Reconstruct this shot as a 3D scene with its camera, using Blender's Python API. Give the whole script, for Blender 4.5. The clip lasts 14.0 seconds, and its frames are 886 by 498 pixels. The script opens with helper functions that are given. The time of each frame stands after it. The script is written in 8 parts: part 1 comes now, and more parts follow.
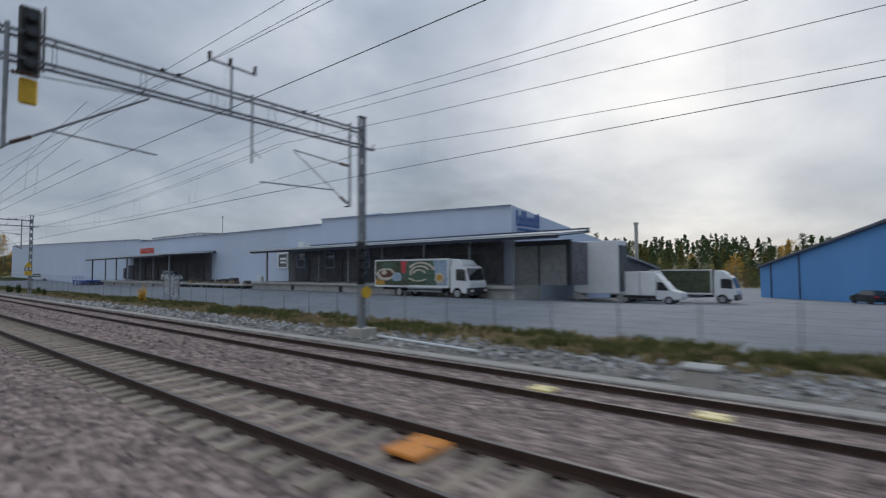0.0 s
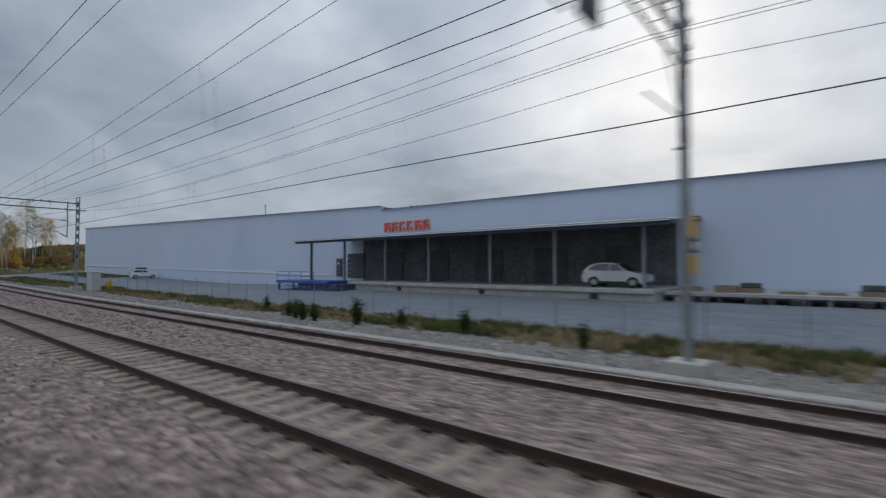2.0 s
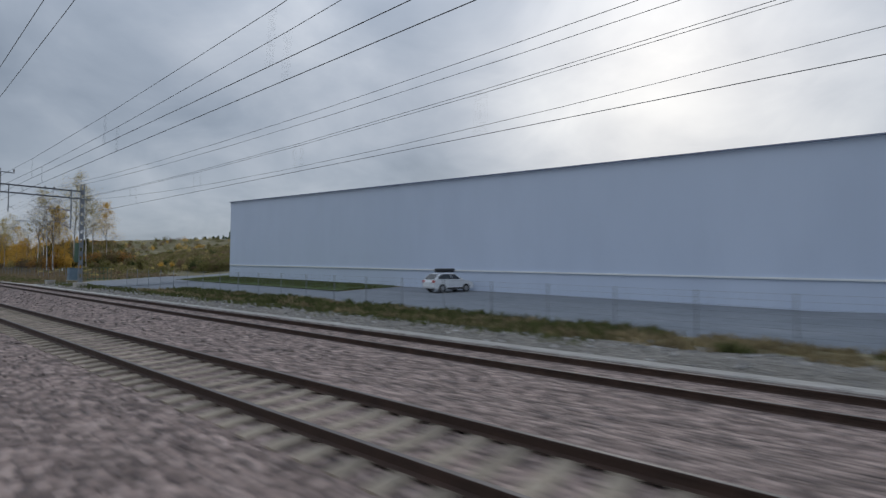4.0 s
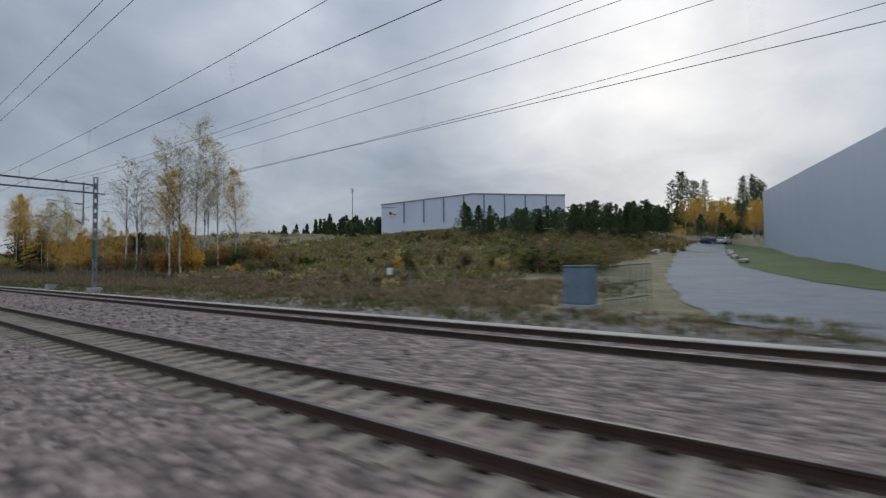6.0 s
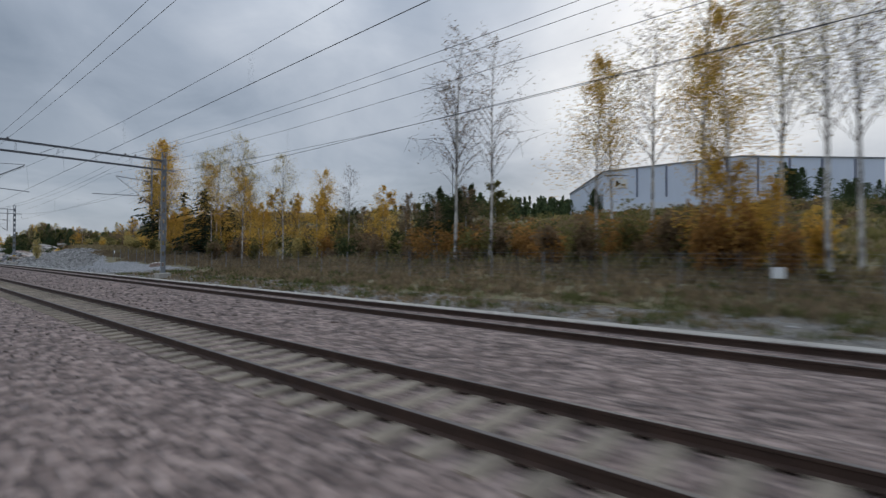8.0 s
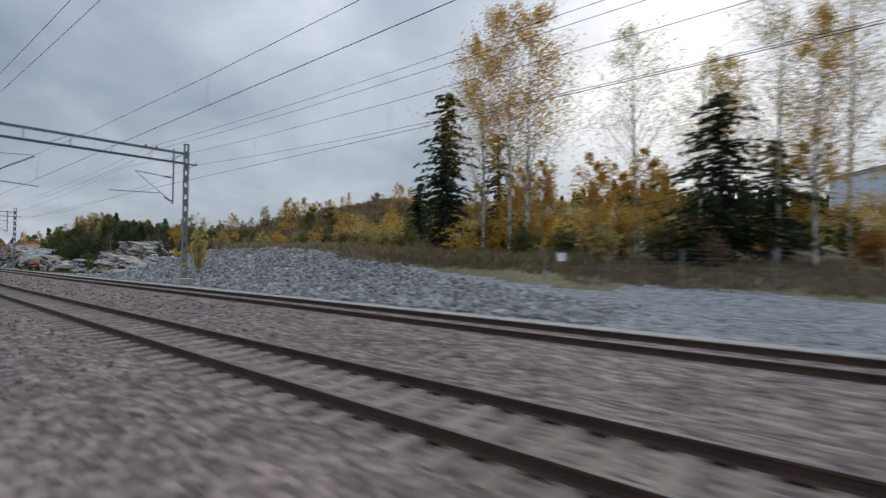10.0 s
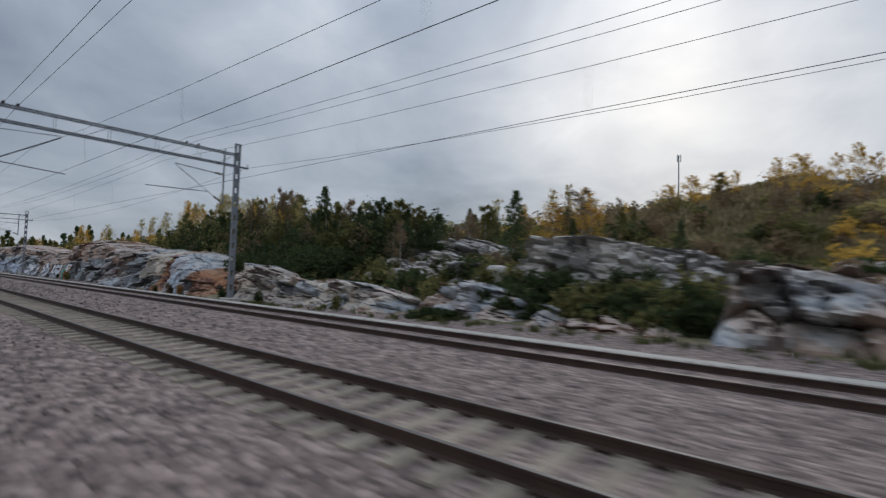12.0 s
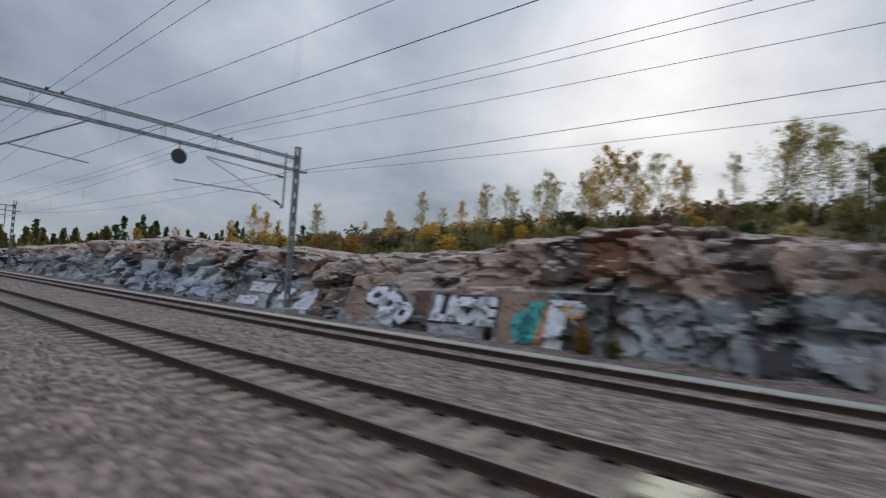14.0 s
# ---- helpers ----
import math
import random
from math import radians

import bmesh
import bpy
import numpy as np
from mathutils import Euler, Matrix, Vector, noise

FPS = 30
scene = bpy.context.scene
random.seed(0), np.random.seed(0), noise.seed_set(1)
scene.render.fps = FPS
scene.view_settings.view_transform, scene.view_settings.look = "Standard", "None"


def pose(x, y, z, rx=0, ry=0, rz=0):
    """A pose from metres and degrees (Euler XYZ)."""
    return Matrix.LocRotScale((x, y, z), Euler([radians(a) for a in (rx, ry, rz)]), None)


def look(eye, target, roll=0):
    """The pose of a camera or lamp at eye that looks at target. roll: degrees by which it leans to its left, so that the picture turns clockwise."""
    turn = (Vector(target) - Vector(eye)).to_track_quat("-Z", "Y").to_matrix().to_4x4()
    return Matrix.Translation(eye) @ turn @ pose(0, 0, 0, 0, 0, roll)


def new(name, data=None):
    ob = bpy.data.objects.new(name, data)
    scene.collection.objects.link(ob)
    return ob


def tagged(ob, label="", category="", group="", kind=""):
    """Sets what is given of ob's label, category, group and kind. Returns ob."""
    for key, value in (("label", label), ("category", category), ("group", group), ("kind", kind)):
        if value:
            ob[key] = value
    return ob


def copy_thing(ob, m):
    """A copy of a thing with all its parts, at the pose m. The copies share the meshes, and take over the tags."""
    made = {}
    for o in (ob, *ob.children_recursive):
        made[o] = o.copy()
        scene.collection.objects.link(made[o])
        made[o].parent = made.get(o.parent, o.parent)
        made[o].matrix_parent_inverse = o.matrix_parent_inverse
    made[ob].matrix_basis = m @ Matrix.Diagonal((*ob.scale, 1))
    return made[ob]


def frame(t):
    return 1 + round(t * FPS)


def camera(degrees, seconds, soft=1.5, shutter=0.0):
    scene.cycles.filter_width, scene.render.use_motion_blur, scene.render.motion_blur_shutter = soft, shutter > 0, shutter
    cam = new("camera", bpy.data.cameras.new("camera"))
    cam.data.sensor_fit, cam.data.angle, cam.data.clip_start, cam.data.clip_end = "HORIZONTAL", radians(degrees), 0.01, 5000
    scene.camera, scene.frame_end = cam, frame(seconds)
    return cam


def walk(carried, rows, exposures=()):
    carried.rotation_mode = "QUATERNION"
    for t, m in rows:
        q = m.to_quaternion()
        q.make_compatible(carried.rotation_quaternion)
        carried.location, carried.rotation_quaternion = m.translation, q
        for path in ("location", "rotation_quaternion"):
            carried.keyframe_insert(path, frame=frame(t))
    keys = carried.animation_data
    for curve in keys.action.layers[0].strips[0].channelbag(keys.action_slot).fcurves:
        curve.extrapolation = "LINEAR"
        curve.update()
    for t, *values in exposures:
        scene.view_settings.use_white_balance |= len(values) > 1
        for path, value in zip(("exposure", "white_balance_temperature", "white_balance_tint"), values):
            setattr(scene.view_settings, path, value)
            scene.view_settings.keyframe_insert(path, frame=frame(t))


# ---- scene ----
# x runs along the tracks, against the direction of travel; y across them; z up.
cam = camera(84.9, 14.0, soft=1.3, shutter=0.22)
# seconds, place along the line, yaw to the left, tilt up, lean
RIDE = [
    (0, -0.00, 39.16, 2.59, -0.35),
    (0.5, -18.00, 38.95, 2.66, 0.05),
    (1, -36.00, 39.96, 2.35, 0.05),
    (1.5, -54.01, 39.59, 2.10, -0.44),
    (2, -72.01, 39.70, 2.06, -0.10),
    (2.5, -90.01, 39.94, 1.96, -0.48),
    (3, -108.01, 39.60, 1.98, -0.49),
    (5.5, -198.01, 37.88, 2.56, 0.23),
    (6, -216.01, 37.92, 1.96, -0.66),
    (6.5, -234.01, 40.79, 1.47, -0.55),
    (7, -252.01, 41.45, 1.03, -0.36),
    (7.5, -270.01, 41.24, 0.75, -0.03),
    (10, -360.00, 40.09, 1.27, 0.60),
    (10.5, -378.00, 40.71, 0.53, 0.02),
    (11, -396.00, 40.12, 1.46, 0.39),
    (11.5, -414.00, 39.60, 1.62, 0.54),
    (12, -432.00, 39.25, 2.69, 1.89),
    (12.5, -449.99, 38.27, 3.11, 2.44),
    (13, -467.99, 38.12, 3.63, 2.94),
    (13.5, -485.99, 38.07, 3.61, 3.10),
    (14, -503.98, 37.98, 3.36, 3.20),
]
rows = []
for t, along, yaw, tilt, lean in RIDE:
    rows.append((t, Matrix.Translation((along, 0, 2.11)) @ pose(0, 0, 0, 0, 0, yaw) @ pose(0, 0, 0, 90 + tilt) @ pose(0, 0, 0, 0, 0, lean)))
walk(cam, rows, [(0, -0.14), (7.2, -0.14), (9.8, 0.06), (10.6, 0.06), (11.1, -0.16), (14, -0.16)])

# ---- sky and light: bright broken overcast, a brighter gap ahead and to the right ----
world = bpy.data.worlds.new("overcast_sky")
scene.world = world
world.use_nodes = True
wt = world.node_tree
wt.nodes.clear()


def wn(kind, **props):
    n = wt.nodes.new(kind)
    for key, value in props.items():
        if key in n.inputs:
            n.inputs[key].default_value = value
    return n


w_out = wn("ShaderNodeOutputWorld")
w_bg = wn("ShaderNodeBackground")
w_sky = wn("ShaderNodeTexSky")
w_sky.sky_type, w_sky.sun_disc = "NISHITA", False
w_sky.sun_elevation, w_sky.sun_rotation = radians(24), radians(-14)
w_co = wn("ShaderNodeTexCoord")
w_sep = wn("ShaderNodeSeparateXYZ")
wt.links.new(w_co.outputs["Generated"], w_sep.inputs[0])


def wmath(op, a, b=None, clamp=False):
    n = wt.nodes.new("ShaderNodeMath")
    n.operation, n.use_clamp = op, clamp
    for i, v in enumerate((a, b)):
        if v is None:
            continue
        if isinstance(v, (int, float)):
            n.inputs[i].default_value = v
        else:
            wt.links.new(v, n.inputs[i])
    return n.outputs[0]


# a flat layer of cloud overhead: the direction divided by its height
w_h = wmath("ADD", wmath("MAXIMUM", w_sep.outputs[2], 0.0), 0.34)
w_comb = wn("ShaderNodeCombineXYZ")
wt.links.new(wmath("DIVIDE", w_sep.outputs[0], w_h), w_comb.inputs[0])
wt.links.new(wmath("DIVIDE", w_sep.outputs[1], w_h), w_comb.inputs[1])
w_n1 = wn("ShaderNodeTexNoise", Scale=0.85, Detail=6.0, Roughness=0.48, Distortion=0.3)
w_n2 = wn("ShaderNodeTexNoise", Scale=2.6, Detail=8.0, Roughness=0.55, Distortion=0.5)
for n in (w_n1, w_n2):
    wt.links.new(w_comb.outputs[0], n.inputs["Vector"])
# glow where the sun stands behind the cloud
w_dot = wt.nodes.new("ShaderNodeVectorMath")
w_dot.operation = "DOT_PRODUCT"
wt.links.new(w_co.outputs["Generated"], w_dot.inputs[0])
w_dot.inputs[1].default_value = Vector((-0.26, 0.88, 0.36)).normalized()
w_glow = wmath("POWER", wmath("MAXIMUM", w_dot.outputs["Value"], 0.0), 24.0)
w_wide = wmath("POWER", wmath("MAXIMUM", w_dot.outputs["Value"], 0.0), 3.0)
w_mixn = wmath("ADD", wmath("MULTIPLY", w_n1.outputs[0], 0.74), wmath("MULTIPLY", w_n2.outputs[0], 0.26))
w_lvl = wmath("ADD", wmath("SUBTRACT", wmath("MULTIPLY", w_mixn, 1.15), 0.17), wmath("ADD", wmath("MULTIPLY", w_glow, 0.24), wmath("ADD", wmath("MULTIPLY", w_wide, 0.15), wmath("MULTIPLY", wmath("MAXIMUM", wmath("MULTIPLY", w_sep.outputs[1], -1.0), 0.0), 0.22))))
# paler cloud low over the horizon
w_low = wmath("POWER", wmath("SUBTRACT", 1.0, wmath("ABSOLUTE", w_sep.outputs[2]), True), 9.0)
w_lvl = wmath("ADD", w_lvl, wmath("MULTIPLY", w_low, 0.09))
w_ramp = wn("ShaderNodeValToRGB")
wt.links.new(w_lvl, w_ramp.inputs[0])
e = w_ramp.color_ramp.elements
e[0].position, e[0].color = 0.38, (0.235, 0.285, 0.36, 1)
e[1].position, e[1].color = 0.82, (0.90, 0.93, 0.96, 1)
for p, c in ((0.50, (0.36, 0.415, 0.50, 1)), (0.60, (0.50, 0.55, 0.63, 1)), (0.70, (0.68, 0.72, 0.78, 1))):
    k = e.new(p)
    k.color = c
# a little of the clear sky's blue through the cloud
w_add = wt.nodes.new("ShaderNodeMix")
w_add.data_type, w_add.blend_type = "RGBA", "ADD"
w_add.inputs["Factor"].default_value = 0.012
wt.links.new(w_ramp.outputs[0], w_add.inputs["A"])
wt.links.new(w_sky.outputs[0], w_add.inputs["B"])
wt.links.new(w_add.outputs["Result"], w_bg.inputs[0])
# an overcast sky grows brighter towards the zenith
w_high = wmath("POWER", wmath("MAXIMUM", w_sep.outputs[2], 0.0), 3.0)
wt.links.new(wmath("ADD", wmath("MULTIPLY", w_high, 2.0), 0.86), w_bg.inputs[1])
wt.links.new(w_bg.outputs[0], w_out.inputs[0])

sun = new("sun", bpy.data.lights.new("sun", "SUN"))
sun.data.energy, sun.data.angle, sun.data.color = 0.7, radians(14), (1.0, 0.95, 0.88)
sun.matrix_world = look((-26, 88, 40), (0, 0, 0))

# ---- materials ----
def material(name, colours, scale=3.0, rough=0.8, bump=0.0, bump_scale=30.0, metal=0.0, stretch=(1, 1, 1), detail=6.0,
             fine=None, fine_scale=40.0, fine_amount=0.25, per_piece=0.0, spread=0.25, spec=0.5, seethrough=0.0):
    """A surface of two or three colours in cloudy patches, with a finer grain over them and relief."""
    m = bpy.data.materials.new(name)
    m.use_nodes = True
    nt = m.node_tree
    b = nt.nodes["Principled BSDF"]
    b.inputs["Roughness"].default_value, b.inputs["Metallic"].default_value = rough, metal
    b.inputs["Specular IOR Level"].default_value = spec
    co = nt.nodes.new("ShaderNodeTexCoord")
    mp = nt.nodes.new("ShaderNodeMapping")
    mp.inputs["Scale"].default_value = stretch
    nt.links.new(co.outputs["Object"], mp.inputs[0])
    n1 = nt.nodes.new("ShaderNodeTexNoise")
    n1.inputs["Scale"].default_value, n1.inputs["Detail"].default_value = scale, detail
    nt.links.new(mp.outputs[0], n1.inputs["Vector"])
    r = nt.nodes.new("ShaderNodeValToRGB")
    el = r.color_ramp.elements
    el[0].position, el[1].position = 0.5 - spread, 0.5 + spread
    el[0].color, el[1].color = (*colours[0], 1), (*colours[-1], 1)
    if len(colours) > 2:
        for i, c in enumerate(colours[1:-1]):
            k = el.new(0.5 - spread + 2 * spread * (i + 1) / (len(colours) - 1))
            k.color = (*c, 1)
    nt.links.new(n1.outputs[0], r.inputs[0])
    colour = r.outputs[0]
    if fine is not None:
        n2 = nt.nodes.new("ShaderNodeTexNoise")
        n2.inputs["Scale"].default_value, n2.inputs["Detail"].default_value = fine_scale, 3.0
        nt.links.new(mp.outputs[0], n2.inputs["Vector"])
        r2 = nt.nodes.new("ShaderNodeValToRGB")
        r2.color_ramp.elements[0].position, r2.color_ramp.elements[1].position = 0.42, 0.66
        nt.links.new(n2.outputs[0], r2.inputs[0])
        f = nt.nodes.new("ShaderNodeMath")
        f.operation = "MULTIPLY"
        f.inputs[1].default_value = fine_amount
        nt.links.new(r2.outputs[0], f.inputs[0])
        mx = nt.nodes.new("ShaderNodeMix")
        mx.data_type = "RGBA"
        nt.links.new(f.outputs[0], mx.inputs["Factor"])
        nt.links.new(colour, mx.inputs["A"])
        mx.inputs["B"].default_value = (*fine, 1)
        colour = mx.outputs["Result"]
    if per_piece:
        info = nt.nodes.new("ShaderNodeObjectInfo")
        geo = nt.nodes.new("ShaderNodeNewGeometry")
        s = nt.nodes.new("ShaderNodeMath")
        s.operation = "ADD"
        nt.links.new(info.outputs["Random"], s.inputs[0])
        nt.links.new(geo.outputs["Random Per Island"], s.inputs[1])
        fr = nt.nodes.new("ShaderNodeMath")
        fr.operation = "FRACT"
        nt.links.new(s.outputs[0], fr.inputs[0])
        mr = nt.nodes.new("ShaderNodeMapRange")
        mr.inputs["To Min"].default_value, mr.inputs["To Max"].default_value = 1 - per_piece, 1 + per_piece
        nt.links.new(fr.outputs[0], mr.inputs[0])
        hs = nt.nodes.new("ShaderNodeHueSaturation")
        nt.links.new(mr.outputs[0], hs.inputs["Value"])
        nt.links.new(colour, hs.inputs["Color"])
        colour = hs.outputs[0]
    nt.links.new(colour, b.inputs["Base Color"])
    if bump:
        n3 = nt.nodes.new("ShaderNodeTexNoise")
        n3.inputs["Scale"].default_value, n3.inputs["Detail"].default_value = bump_scale, 5.0
        nt.links.new(mp.outputs[0], n3.inputs["Vector"])
        bp = nt.nodes.new("ShaderNodeBump")
        bp.inputs["Strength"].default_value, bp.inputs["Distance"].default_value = bump, 0.05
        nt.links.new(n3.outputs[0], bp.inputs["Height"])
        nt.links.new(bp.outputs[0], b.inputs["Normal"])
    if seethrough:
        b.inputs["Transmission Weight"].default_value = seethrough
    return m


def stony(name, colours, size, rough=0.9, patch=0.35, gap=0.35):
    """Crushed stone: cells of the stones' size, each with a tone of its own, shade painted dark in the gaps, and
    relief.
    """
    m = material(name, [tuple(c * (1 - patch) for c in colours[1]), tuple(min(1.0, c * (1 + patch)) for c in colours[1])], 1.1, rough, detail=7.0, spread=0.2)
    nt = m.node_tree
    b = nt.nodes["Principled BSDF"]
    col = b.inputs["Base Color"].links[0].from_socket
    co = nt.nodes.new("ShaderNodeTexCoord")
    v = nt.nodes.new("ShaderNodeTexVoronoi")
    v.inputs["Scale"].default_value = 1 / size
    v.inputs["Randomness"].default_value = 1.0
    nt.links.new(co.outputs["Object"], v.inputs["Vector"])
    sp = nt.nodes.new("ShaderNodeSeparateColor")
    nt.links.new(v.outputs["Color"], sp.inputs[0])
    r = nt.nodes.new("ShaderNodeValToRGB")
    for k, c in enumerate(colours):
        el = r.color_ramp.elements[k] if k < 2 else r.color_ramp.elements.new(0.5)
        el.position, el.color = (0.0, 1.0, 0.5)[k], (*(colours[0], colours[2], colours[1])[k], 1)
    nt.links.new(sp.outputs[0], r.inputs[0])
    mx = nt.nodes.new("ShaderNodeMix")
    mx.data_type = "RGBA"
    mx.inputs["Factor"].default_value = 0.68
    nt.links.new(col, mx.inputs["A"])
    nt.links.new(r.outputs[0], mx.inputs["B"])
    g = nt.nodes.new("ShaderNodeMapRange")
    g.inputs["From Min"].default_value, g.inputs["From Max"].default_value = 0.45, 0.95
    g.inputs["To Min"].default_value, g.inputs["To Max"].default_value = 1.0, gap
    nt.links.new(v.outputs["Distance"], g.inputs[0])
    mu = nt.nodes.new("ShaderNodeMix")
    mu.data_type, mu.blend_type = "RGBA", "MULTIPLY"
    mu.inputs["Factor"].default_value = 1.0
    nt.links.new(mx.outputs["Result"], mu.inputs["A"])
    nt.links.new(g.outputs[0], mu.inputs["B"])
    nt.links.new(mu.outputs["Result"], b.inputs["Base Color"])
    bp = nt.nodes.new("ShaderNodeBump")
    bp.invert = True
    bp.inputs["Strength"].default_value, bp.inputs["Distance"].default_value = 0.9, size * 0.6
    nt.links.new(v.outputs["Distance"], bp.inputs["Height"])
    nt.links.new(bp.outputs[0], b.inputs["Normal"])
    return m


M_BALLAST = stony("ballast_stone", [(0.055, 0.038, 0.035), (0.242, 0.176, 0.152), (0.52, 0.40, 0.35)], 0.13, patch=0.6, gap=0.28)
M_GRAVEL = stony("verge_gravel", [(0.14, 0.143, 0.15), (0.315, 0.316, 0.32), (0.56, 0.555, 0.55)], 0.12, gap=0.25)
M_VERGE = stony("verge_grit", [(0.085, 0.076, 0.064), (0.20, 0.182, 0.157), (0.35, 0.325, 0.285)], 0.07, gap=0.35)
M_RAIL = material("rusty_rail", [(0.03, 0.018, 0.013), (0.075, 0.042, 0.03)], 4.0, 0.75, 0.2, 60.0, metal=0.2)
M_RAILTOP = material("worn_rail_head", [(0.10, 0.085, 0.075), (0.17, 0.15, 0.14)], 3.0, 0.6, metal=0.3)
M_SLEEPER = material("concrete_sleeper", [(0.25, 0.205, 0.155), (0.38, 0.32, 0.245)], 3.0, 0.9, 0.4, 40.0, fine=(0.17, 0.135, 0.10), fine_scale=12.0, fine_amount=0.4, per_piece=0.18)
M_ASPHALT = material("asphalt", [(0.15, 0.165, 0.185), (0.21, 0.225, 0.245)], 0.25, 0.85, 0.2, 60.0, fine=(0.12, 0.13, 0.14), fine_scale=1.4, fine_amount=0.4)
M_GRASSY = material("autumn_ground", [(0.11, 0.10, 0.05), (0.20, 0.165, 0.09), (0.28, 0.23, 0.14)], 0.35, 0.95, 0.8, 9.0, fine=(0.06, 0.075, 0.025), fine_scale=3.0, fine_amount=0.6)
M_LAWN = material("mown_lawn", [(0.045, 0.08, 0.016), (0.085, 0.12, 0.026)], 0.8, 0.95, 0.4, 30.0, fine=(0.09, 0.09, 0.03), fine_scale=2.5, fine_amount=0.4)
M_STEEL = material("galvanised_steel", [(0.20, 0.215, 0.235), (0.31, 0.325, 0.345)], 4.0, 0.55, metal=0.55, fine=(0.2, 0.2, 0.2), fine_scale=9.0)
M_DARKSTEEL = material("dark_steel", [(0.05, 0.055, 0.06), (0.09, 0.095, 0.10)], 5.0, 0.6, metal=0.3)
M_CONCRETE = material("weathered_concrete", [(0.30, 0.30, 0.29), (0.45, 0.45, 0.43)], 1.2, 0.9, 0.3, 30.0, fine=(0.2, 0.2, 0.19), fine_scale=5.0, fine_amount=0.35)
M_WIRE = material("copper_wire", [(0.05, 0.055, 0.06), (0.08, 0.085, 0.09)], 1.0, 0.6, metal=0.4)


# ---- mesh helpers ----
def obj(name, bm, mat, parent=None, label=""):
    me = bpy.data.meshes.new(name)
    bm.to_mesh(me)
    bm.free()
    for m in (mat if isinstance(mat, (list, tuple)) else [mat]):
        me.materials.append(m)
    ob = new(name, me)
    if parent is not None:
        ob.parent = parent
    if label:
        ob["label"] = label
    return ob


def part(name, bm, mat, parent, label=""):
    return obj(name, bm, mat, parent, label)


def share(name, me, parent, m):
    """A piece on a mesh that alike pieces share."""
    ob = new(name, me)
    ob.parent = parent
    ob.matrix_basis = m
    return ob


def thing(name, label, category, group="", at=(0, 0, 0), turn=0.0, kind=""):
    ob = new(name)
    ob.matrix_basis = pose(*at, 0, 0, turn)
    return tagged(ob, label, category, group, kind)


def box(bm, x0, y0, z0, x1, y1, z1, bevel=0.0, mi=0):
    vs = [bm.verts.new((x, y, z)) for x in (x0, x1) for y in (y0, y1) for z in (z0, z1)]
    fs = []
    for idx in ((0, 1, 3, 2), (4, 6, 7, 5), (0, 4, 5, 1), (2, 3, 7, 6), (0, 2, 6, 4), (1, 5, 7, 3)):
        f = bm.faces.new([vs[i] for i in idx])
        f.material_index = mi
        fs.append(f)
    if bevel:
        es = list({ed for f in fs for ed in f.edges})
        bmesh.ops.bevel(bm, geom=es, offset=bevel, segments=1, affect="EDGES")
    return vs


def beam(bm, a, b, r, sides=4, r2=None, mi=0):
    """A bar or tapered tube from a to b."""
    a, b = Vector(a), Vector(b)
    d = (b - a).normalized()
    up = Vector((0, 0, 1)) if abs(d.z) < 0.95 else Vector((0, 1, 0))
    u = d.cross(up).normalized()
    v = d.cross(u)
    r2 = r if r2 is None else r2
    ends = []
    for c, q in ((a, r), (b, r2)):
        ends.append([bm.verts.new(c + (u * math.cos(k) + v * math.sin(k)) * q) for k in [math.tau * (i + 0.5) / sides for i in range(sides)]])
    for i in range(sides):
        j = (i + 1) % sides
        bm.faces.new((ends[0][i], ends[0][j], ends[1][j], ends[1][i])).material_index = mi
    bm.faces.new(ends[0][::-1]).material_index = mi
    bm.faces.new(ends[1]).material_index = mi


def prism(bm, outline, y0, y1, mi=0):
    """An outline in x and z, drawn out from y0 to y1."""
    a = [bm.verts.new((x, y0, z)) for x, z in outline]
    b = [bm.verts.new((x, y1, z)) for x, z in outline]
    n = len(outline)
    for i in range(n):
        bm.faces.new((a[i], a[(i + 1) % n], b[(i + 1) % n], b[i])).material_index = mi
    bm.faces.new(a[::-1]).material_index = mi
    bm.faces.new(b).material_index = mi
    bmesh.ops.recalc_face_normals(bm, faces=bm.faces[:])


def grid_mesh(name, pts, mat, mat_index=None):
    """A sheet from a 2D array of points."""
    nu, nv = pts.shape[:2]
    idx = np.arange(nu * nv).reshape(nu, nv)
    quads = np.stack([idx[:-1, :-1], idx[1:, :-1], idx[1:, 1:], idx[:-1, 1:]], -1).reshape(-1, 4)
    me = bpy.data.meshes.new(name)
    me.from_pydata(pts.reshape(-1, 3).tolist(), [], quads.tolist())
    for m in (mat if isinstance(mat, (list, tuple)) else [mat]):
        me.materials.append(m)
    if mat_index is not None:
        me.polygons.foreach_set("material_index", np.asarray(mat_index, dtype=np.int32).ravel())
    me.update()
    return me

# ---- lie of the land ----
LINE_X = [-519, -447, -411, -375, -285, -213, -123, -69, -15]
NEAR_Z = [0.23, 0.335, 0.23, 0.25, 0.30, 0.32, -0.10, -0.19, -0.10]
FAR_Z = [0.14, 0.365, 0.36, 0.46, 0.45, 0.47, -0.31, -0.44, -0.51]
SHIFT = [0.45, 0.05, 0.12, 0.12, 0.0, -0.05, -0.05, 0.03, -0.24]
VERGE_X = [-560, -528, -492, -476, -467, -462, -458, -447, -436, -394, -264, -200, -134, -75, -16]
VERGE_Z = [-0.55, -0.6, -0.6, -0.65, -0.62, -0.3, -0.3, -0.3, -0.1, 0.2, 0.15, 0.25, -0.35, -0.74, -0.8]


def near_z(x):
    return np.interp(x, LINE_X, NEAR_Z)


